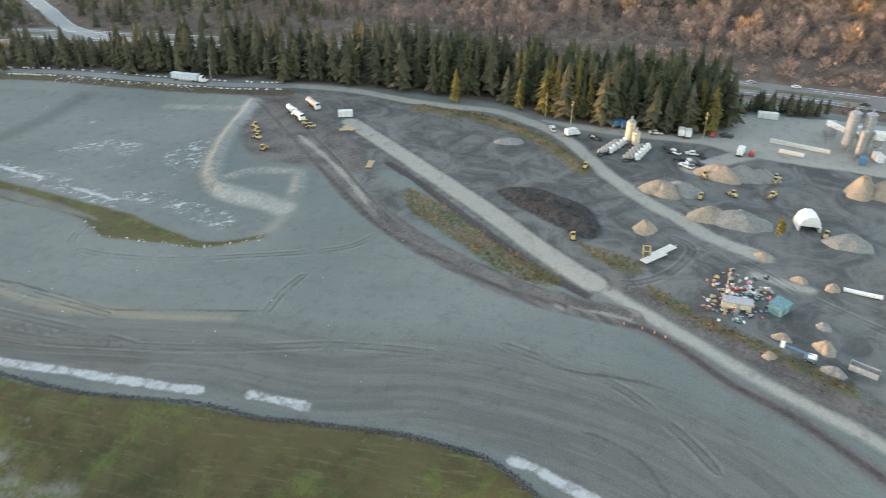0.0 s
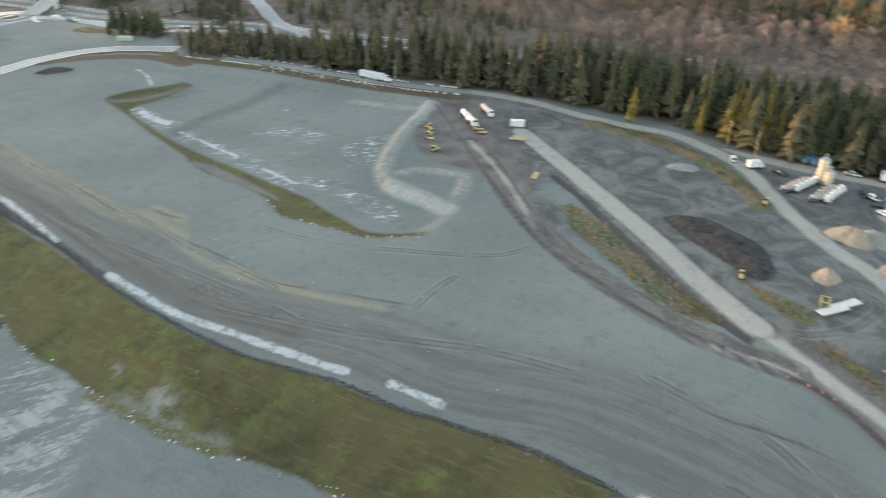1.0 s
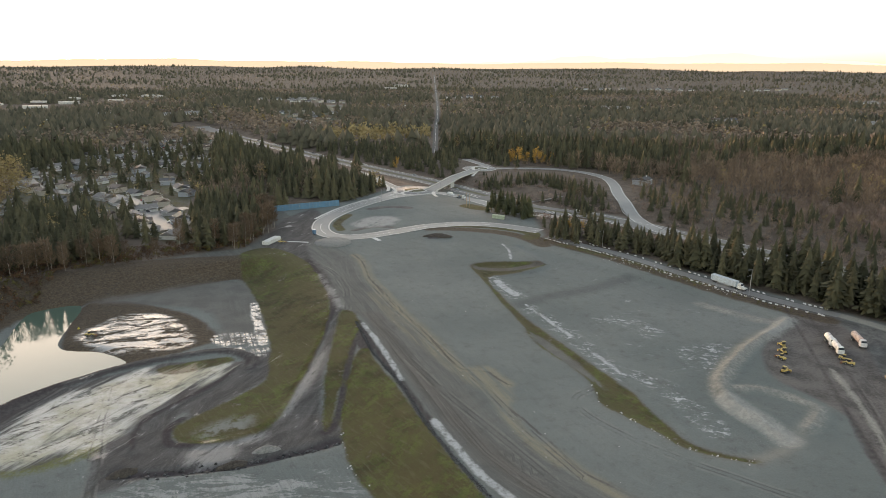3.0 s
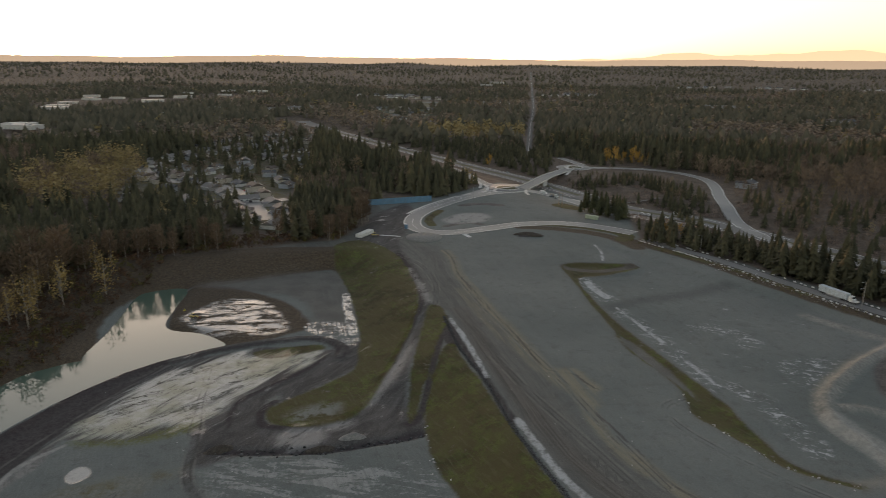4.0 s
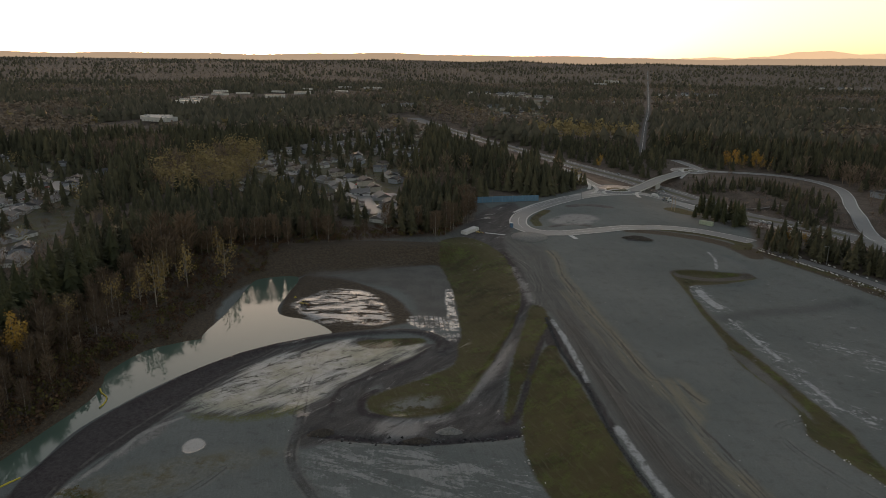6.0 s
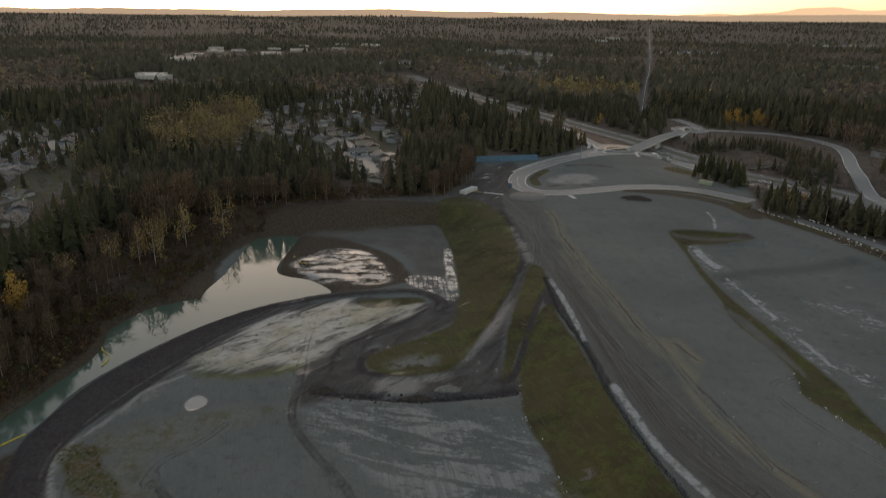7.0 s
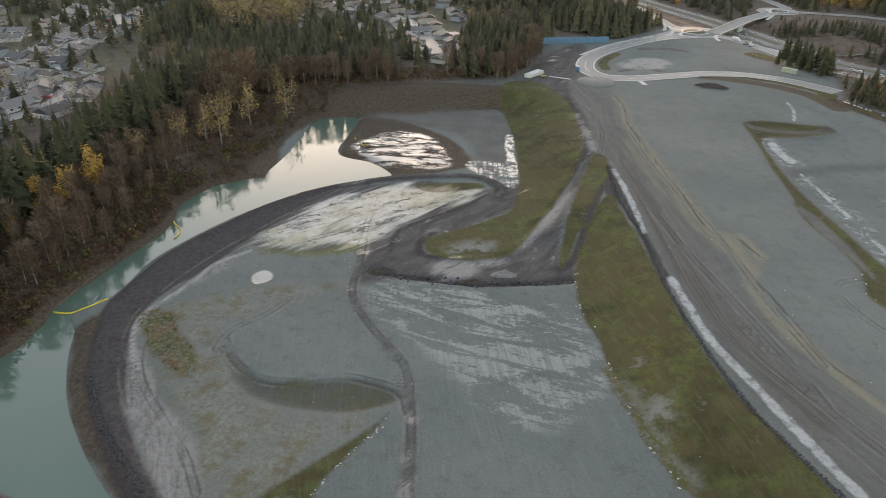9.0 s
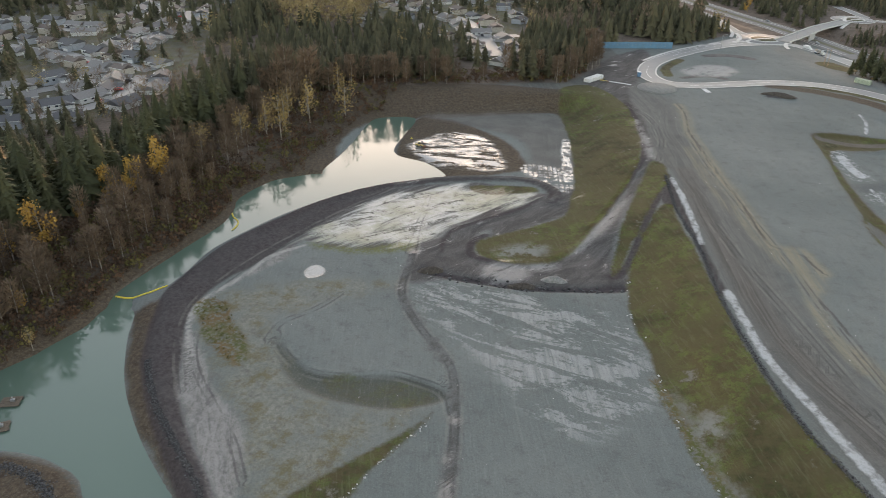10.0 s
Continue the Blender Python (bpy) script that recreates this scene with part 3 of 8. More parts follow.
HOUSES_L = [(-502, 380), (-521, 446), (-533, 517), (-550, 652), (-453, 605), (-376, 564), (-318, 451), (-274, 350), (-264, 302), (-256, 267), (-263, 237), (-300, 211), (-356, 231)]
LOW_WOOD = [(-226, 159), (-213, 170), (-197, 179), (-193, 201), (-199, 227), (-206, 264), (-239, 340), (-283, 425), (-376, 564), (-318, 451), (-274, 350), (-264, 302), (-256, 267), (-263, 237), (-283, 226), (-300, 211)]
HOUSES_M = [(-232, 519), (-298, 735), (-269, 823), (-224, 934), (-155, 990), (-115, 668), (-112, 543), (-90, 425), (-112, 430), (-164, 497)]
GLADE = [(-118, 384), (-82, 390), (-105, 560), (-170, 546)]
CELLS = [(-54, 286), (-37, 288), (-34, 272), (-29, 270), (-31, 260), (-41, 270), (-50, 275)]
TOE_POOL = [(-41, 326), (-37, 301), (-32, 275)]
WASH_A = [(-6, 256), (-8, 239), (-15, 220), (-23, 208), (-19, 222), (-13, 238)]
WASH_B = [(-33, 199), (-25, 203), (-25, 198), (-31, 196)]
WASH_C = [(-47, 193), (-35, 197), (-32, 189), (-42, 185)]
TOP_STRIP = [(-11, 342), (-5, 319), (0, 294)]
SILT_EDGE = [(-108, 121), (-117, 132), (-121, 141), (-121, 149), (-118, 161), (-116, 176), (-109, 187)]
GULLY = [(-104, 237), (-105, 227), (-106, 217), (-105, 209)]
GREEN_TIP = [(-69, 255), (-58, 260), (-46, 263), (-42, 259), (-54, 252), (-64, 249)]
LANE_BROWN = [(13, 283), (25, 223), (33, 189), (44, 157), (56, 131)]
HOUSES_N = [(-127, 1533), (24, 1759), (17, 1202), (-82, 1225)]
YELLOW_WOOD = [(-316, 515), (-333, 622), (-325, 692), (-280, 682), (-220, 545), (-226, 490), (-262, 472)]
YELLOW_ROW = [(-7, 1073), (60, 1106), (151, 1054), (132, 920), (50, 913), (-2, 909)]
FIELD = [(124, 596), (180, 588), (190, 562), (186, 536), (150, 540), (136, 552)]
DIRT_WEST = [(-43, 391), (-41, 458), (-20, 508), (-11, 489), (-14, 429), (-18, 392), (-8, 352), (0, 305), (-3, 290), (-13, 344), (-24, 376)]
DIRT_RAMP = [(-25, 201), (-19, 218), (-13, 237), (-7, 261), (-2, 291), (1, 289), (-3, 259), (-7, 232), (-7, 203), (-15, 202)]
DIRT_MACHINES = [(163, 229), (192, 252), (206, 248), (203, 226), (190, 202), (178, 176), (168, 160), (156, 165), (153, 182), (149, 196), (150, 208)]
DARK_SIDE = [(134, 62), (138, 47), (137, 35), (131, 19), (129, 6), (125, -5), (122, -13), (118, -24)]
DARK_HAUL = [(158, 179), (142, 141), (136, 124), (133, 98), (132, 79), (135, 63)]
MOTTLED = [(-122, 142), (-112, 156), (-94, 166), (-71, 174), (-78, 164), (-98, 144), (-84, 127), (-72, 116), (-56, 115), (-43, 118), (-51, 103), (-59, 87), (-68, 84), (-78, 98), (-98, 117)]
MUD_LOBE = [(-66, 212), (-56, 228), (-45, 241), (-38, 251), (-34, 259), (-28, 262), (-29, 248), (-36, 237), (-46, 226), (-54, 216), (-53, 208), (-53, 201), (-60, 201)]
LIP_A = [(9, 378), (13, 361), (15, 335), (20, 313), (24, 296), (28, 278), (33, 261), (36, 246), (39, 232), (41, 224), (45, 221), (50, 219), (52, 215), (55, 209)]
LIP_E = [(52, 191), (58, 172), (63, 154), (74, 139), (85, 124)]
LIP_F = [(110, 67), (112, 56), (115, 46), (119, 37), (121, 27)]
LIP_G = [(99, 37), (99, 29), (97, 23), (93, 18)]
FROST_A = [(75, 329), (77, 313), (80, 300)]
FROST_B = [(81, 285), (85, 270), (89, 249), (92, 234), (94, 211)]
FROST_C = [(117, 266), (123, 260), (127, 251)]
FROST_D = [(127, 230), (137, 234), (145, 235), (151, 233), (139, 219), (129, 210), (126, 216)]
DARK_BAND = [(80, 288), (95, 298), (119, 306), (146, 321)]
OCHRE_SPOT = [(45, 222), (52, 223), (55, 212), (54, 196), (50, 198), (45, 207)]
TRACK_A = [(-82, 239), (-79, 223), (-76, 208), (-74, 194)]
TRACK_B = [(-97, 241), (-106, 221), (-111, 203), (-116, 185), (-120, 166), (-122, 148), (-120, 137), (-112, 122), (-102, 109)]
TRACK_C = [(-93, 139), (-86, 131), (-77, 126), (-68, 126), (-57, 131), (-48, 131), (-40, 129), (-36, 122)]
TRACK_D = [(-116, 138), (-112, 128), (-104, 117), (-91, 106), (-80, 97), (-72, 88)]
TRACK_E = [(-84, 162), (-87, 153), (-93, 143), (-93, 134)]
TRACK_F = [(-14, 365), (-4, 349), (3, 320), (3, 290)]
TRACK_H = [(14, 332), (25, 284), (32, 259), (39, 235), (46, 211), (50, 194), (54, 177), (61, 153)]
TRACK_I = [(24, 234), (33, 206), (43, 180), (53, 153), (58, 138)]
TRACK_J = [(41, 168), (48, 152), (59, 135), (71, 118), (88, 98), (99, 79)]
TRACK_K = [(112, 66), (114, 51), (115, 38), (110, 23), (105, 14)]
TRACK_M = [(86, 122), (94, 125), (103, 127)]
TRACK_N = [(82, 201), (74, 195), (75, 183), (86, 164), (102, 146), (120, 129), (132, 126)]
TRACK_P = [(153, 57), (157, 52), (168, 47), (183, 47), (186, 54)]
TRACK_Q = [(173, 194), (163, 172), (149, 145), (140, 125)]
TRACK_R = [(186, 44), (184, 30), (178, 16), (173, -5)]

# ---- shapes of the land ----
KNOWN = {}


def smooth(points, closed=False, step=4):
    """A rounded line through plan points."""
    key = (tuple(map(tuple, points)), closed, step)
    if key not in KNOWN:
        KNOWN[key] = rounded(points, closed, step)
    return KNOWN[key]


def rounded(points, closed, step):
    p = np.array(points, float)
    k = len(p)
    out = []
    for i in range(k if closed else k - 1):
        a, b, c, d = (p[(i + j) % k] if closed else p[min(max(i + j, 0), k - 1)] for j in (-1, 0, 1, 2))
        for t in np.arange(step) / step:
            out.append(0.5 * (2 * b + (c - a) * t + (2 * a - 5 * b + 4 * c - d) * t * t + (3 * b - a - 3 * c + d) * t ** 3))
    if not closed:
        out.append(p[-1])
    return np.array(out)


def to_line(X, Y, line, closed=False, along=False):
    """Distance to a line; with along, also the signed side and the way along it."""
    best = np.full(X.shape, 1e9)
    side, way = np.zeros(X.shape), np.zeros(X.shape)
    n, run = len(line), 0.0
    for i in range(n if closed else n - 1):
        (ax, ay), (bx, by) = line[i], line[(i + 1) % n]
        ux, uy = bx - ax, by - ay
        size = ux * ux + uy * uy + 1e-9
        t = np.clip(((X - ax) * ux + (Y - ay) * uy) / size, 0, 1)
        d = np.hypot(X - ax - t * ux, Y - ay - t * uy)
        if along:
            near = d < best
            side = np.where(near, np.sign((X - ax) * uy - (Y - ay) * ux), side)
            way = np.where(near, run + t * size ** 0.5, way)
        best = np.minimum(best, d)
        run += size ** 0.5
    return (best, side, way) if along else best


def inside(X, Y, line):
    odd = np.zeros(X.shape, bool)
    for i in range(len(line)):
        (ax, ay), (bx, by) = line[i], line[i - 1]
        cut = (ay > Y) != (by > Y)
        odd ^= cut & (X < (bx - ax) * (Y - ay) / (by - ay + 1e-12) + ax)
    return odd


FAR_OUT = -9.0


def area(X, Y, points, step=3):
    """Metres inside an outline (negative outside)."""
    line = smooth(points, True, step)
    out = np.full(X.shape, FAR_OUT)
    lo, hi = line.min(0) - 9, line.max(0) + 9
    near = (X > lo[0]) & (X < hi[0]) & (Y > lo[1]) & (Y < hi[1])
    x, y = X[near], Y[near]
    d = to_line(x, y, line, True)
    out[near] = np.maximum(np.where(inside(x, y, line), d, -d), FAR_OUT)
    return out


def strip(X, Y, points, half):
    """Metres inside a band along a line."""
    line = smooth(points, False, 3)
    out = np.full(X.shape, FAR_OUT)
    pad = half + 9
    lo, hi = line.min(0) - pad, line.max(0) + pad
    near = (X > lo[0]) & (X < hi[0]) & (Y > lo[1]) & (Y < hi[1])
    out[near] = np.maximum(half - to_line(X[near], Y[near], line), FAR_OUT)
    return out


def most(*a):
    return np.maximum.reduce(a)


def step01(x):
    x = np.clip(x, 0, 1)
    return x * x * (3 - 2 * x)


def waves(X, Y, size, seed):
    """Cheap rolling relief, about -1 to 1."""
    r = np.random.RandomState(seed)
    total = np.zeros(X.shape)
    for k in range(7):
        a, ph, w = r.uniform(0, 6.28), r.uniform(0, 6.28), size * r.uniform(0.5, 1.8)
        total += np.sin((X * np.cos(a) + Y * np.sin(a)) * 6.28 / w + ph)
    return total / 3.5


TRACKS = [TRACK_A, TRACK_BASIN, TRACK_B, TRACK_C, TRACK_D, TRACK_E, TRACK_F, TRACK_H, TRACK_I, TRACK_J, TRACK_K, TRACK_M, TRACK_N, TRACK_P, TRACK_Q, TRACK_R]
LIPS = [LIP_A, LIP_E, LIP_F, LIP_G]
CLEAR = TREE_EDGE + [(-55, 505), (0, 528), (25, 560), (50, 595), (85, 625), (110, 610), (130, 560), (150, 515), (138, 470)] + ROW_FRONT + [
    (302, 78), (345, 80), (350, -40), (310, -110), (-200, -110), (-165, 20)]
PIT_TOP_LINE, PIT_FLOOR_LINE = smooth(PIT_TOP, True, 3), smooth(PIT_FLOOR, True, 3)


def land(X, Y):
    """Height of the ground."""
    X, Y = np.asarray(X, float), np.asarray(Y, float)
    z = np.zeros(X.shape)
    R = np.hypot(X, Y)
    near = (X > -230) & (X < 150) & (Y > -130) & (Y < 430)
    x, y = X[near], Y[near]
    up = np.where(inside(x, y, PIT_TOP_LINE), to_line(x, y, PIT_TOP_LINE, True), 0.0)
    low = np.where(inside(x, y, PIT_FLOOR_LINE), 0.0, to_line(x, y, PIT_FLOOR_LINE, True))
    z[near] = -8.0 * step01(up / (up + low + 1e-6))
    z += 0.10 * waves(X, Y, 14, 3) * (R < 600)
    pond = most(area(X, Y, WATER_UPPER), area(X, Y, WATER_LOWER))
    shore = step01((pond + 4.0) / 4.0)
    z = z * (1 - shore) + shore * np.minimum(z, -9.2 - 0.30 * np.clip(pond, -1, 6))
    berm = step01((area(X, Y, DARK_BERM) + 2.5) / 4.0)
    z += 0.9 * berm
    for line, half, high in ((DYKE_A, 2.6, 0.9), (DYKE_B, 1.3, 0.6), (DYKE_C, 1.6, 0.5), (DARK_CUT, 1.8, -0.7)):
        z += high * step01((strip(X, Y, line, half) + 0.6) / 1.8)
    z -= 0.8 * step01((area(X, Y, HOLLOW) + 1.5) / 3.5)
    z -= 1.5 * step01((area(X, Y, PAD) + 4.0) / 7.0)
    z -= 1.4 * step01((area(X, Y, DITCH) + 1.0) / 4.0)
    for line, half, high in ((BERM_N, 2, 0.7), (BERM_E, 2.2, 1.5), (BERM_S, 1.4, 1.3), (WEEDS_D, 3, 0.9), (DARK_EDGE, 2, -0.9)):
        z += high * step01((strip(X, Y, line, half) + 1.5) / 5.0)
    z += 3.2 * step01((area(X, Y, TOPSOIL) + 1) / 6.0) * (0.75 + 0.35 * waves(X, Y, 8, 9))
    z -= 1.0 * step01((area(X, Y, WEEDS_A) + 2) / 6)
    z += 0.7 * step01((area(X, Y, [(54, 411), (62, 409), (70, 412), (70, 416), (60, 417)]) + 1) / 3)
    # the road cutting, the valley side beyond it and the far uplands
    road = to_line(X, Y, smooth(FREEWAY, False, 2))
    z -= 5.0 * step01((46 - road) / 26)
    z += 26.0 * step01((X - 380) / 320) * step01((900 - Y) / 300)
    z += 72.0 * step01((R - 2300) / 2900) * (1 + 0.10 * waves(X, Y, 1700, 5))
    z += 5.0 * waves(X, Y, 700, 6) * step01((R - 700) / 900)
    return z


def fill(me, V, F):
    """Vertices and triangles or quads, from arrays, into a mesh."""
    k, c = F.shape
    me.vertices.add(len(V)), me.loops.add(k * c), me.polygons.add(k)
    me.vertices.foreach_set("co", np.ascontiguousarray(V, dtype=np.float32).ravel())
    me.loops.foreach_set("vertex_index", np.ascontiguousarray(F, dtype=np.int32).ravel())
    me.polygons.foreach_set("loop_start", np.arange(0, k * c, c, dtype=np.int32))
    me.update(calc_edges=True)
    me.validate()


def spread(start, stop, fine_lo, fine_hi, fine):
    """Grid lines: even where the site is, wider and wider outside."""
    mid = list(np.arange(fine_lo, fine_hi + 0.01, fine))
    left, right, d = [], [], fine
    x = fine_lo
    while x > start:
        d *= 1.09
        x -= d
        left.append(max(x, start))
    x, d = fine_hi, fine
    while x < stop:
        d *= 1.09
        x += d
        right.append(min(x, stop))
    return np.array(left[::-1] + mid + right)


def build_ground():
    gx, gy = spread(-3400, 3400, -195, 345, 1.5), spread(-600, 4700, -45, 625, 1.5)
    X, Y = np.meshgrid(gx, gy)
    X, Y = X.ravel(), Y.ravel()
    Z = land(X, Y)
    nx, ny = len(gx), len(gy)
    i = (np.arange(ny - 1)[:, None] * nx + np.arange(nx - 1)[None, :]).ravel()
    me = bpy.data.meshes.new("ground")
    fill(me, np.stack((X, Y, Z), 1), np.stack((i, i + 1, i + nx + 1, i + nx), 1))
    me.polygons.foreach_set("use_smooth", np.ones(len(i), bool))
    me.materials.append(GROUND)
    d, side, way = to_line(X, Y, smooth(SPINE, False, 3), along=True)
    left_bank = most(*(area(X, Y, q) for q in (PIT_TOP,))) * 1.0
    floor = area(X, Y, PIT_FLOOR)
    bank = np.minimum(np.minimum(left_bank + 8, 2.0 - floor), np.where(X < -49, 8.0, -8.0))
    clear = area(X, Y, CLEAR, 1)
    edge = np.where(X < 160, to_line(X, Y, PIT_FLOOR_LINE, True), to_line(X, Y, smooth(ROAD_LIGHT, False, 2)))
    near = (X > -200) & (X < 345) & (Y > -50) & (Y < 625)

    def thin(lines):
        """Distance to the nearest of some lines, plain and with its side."""
        u, s = np.full(X.shape, 9.0), np.full(X.shape, 9.0)
        for t in lines:
            du, sd, _ = to_line(X[near], Y[near], smooth(t, False, 5), along=True)
            s[near] = np.where(du < u[near], np.clip(du * sd, -9, 9), s[near])
            u[near] = np.minimum(u[near], du)
        return u, s

    track_u, track_s = thin(TRACKS)
    lip_u, lip_s = thin(LIPS)
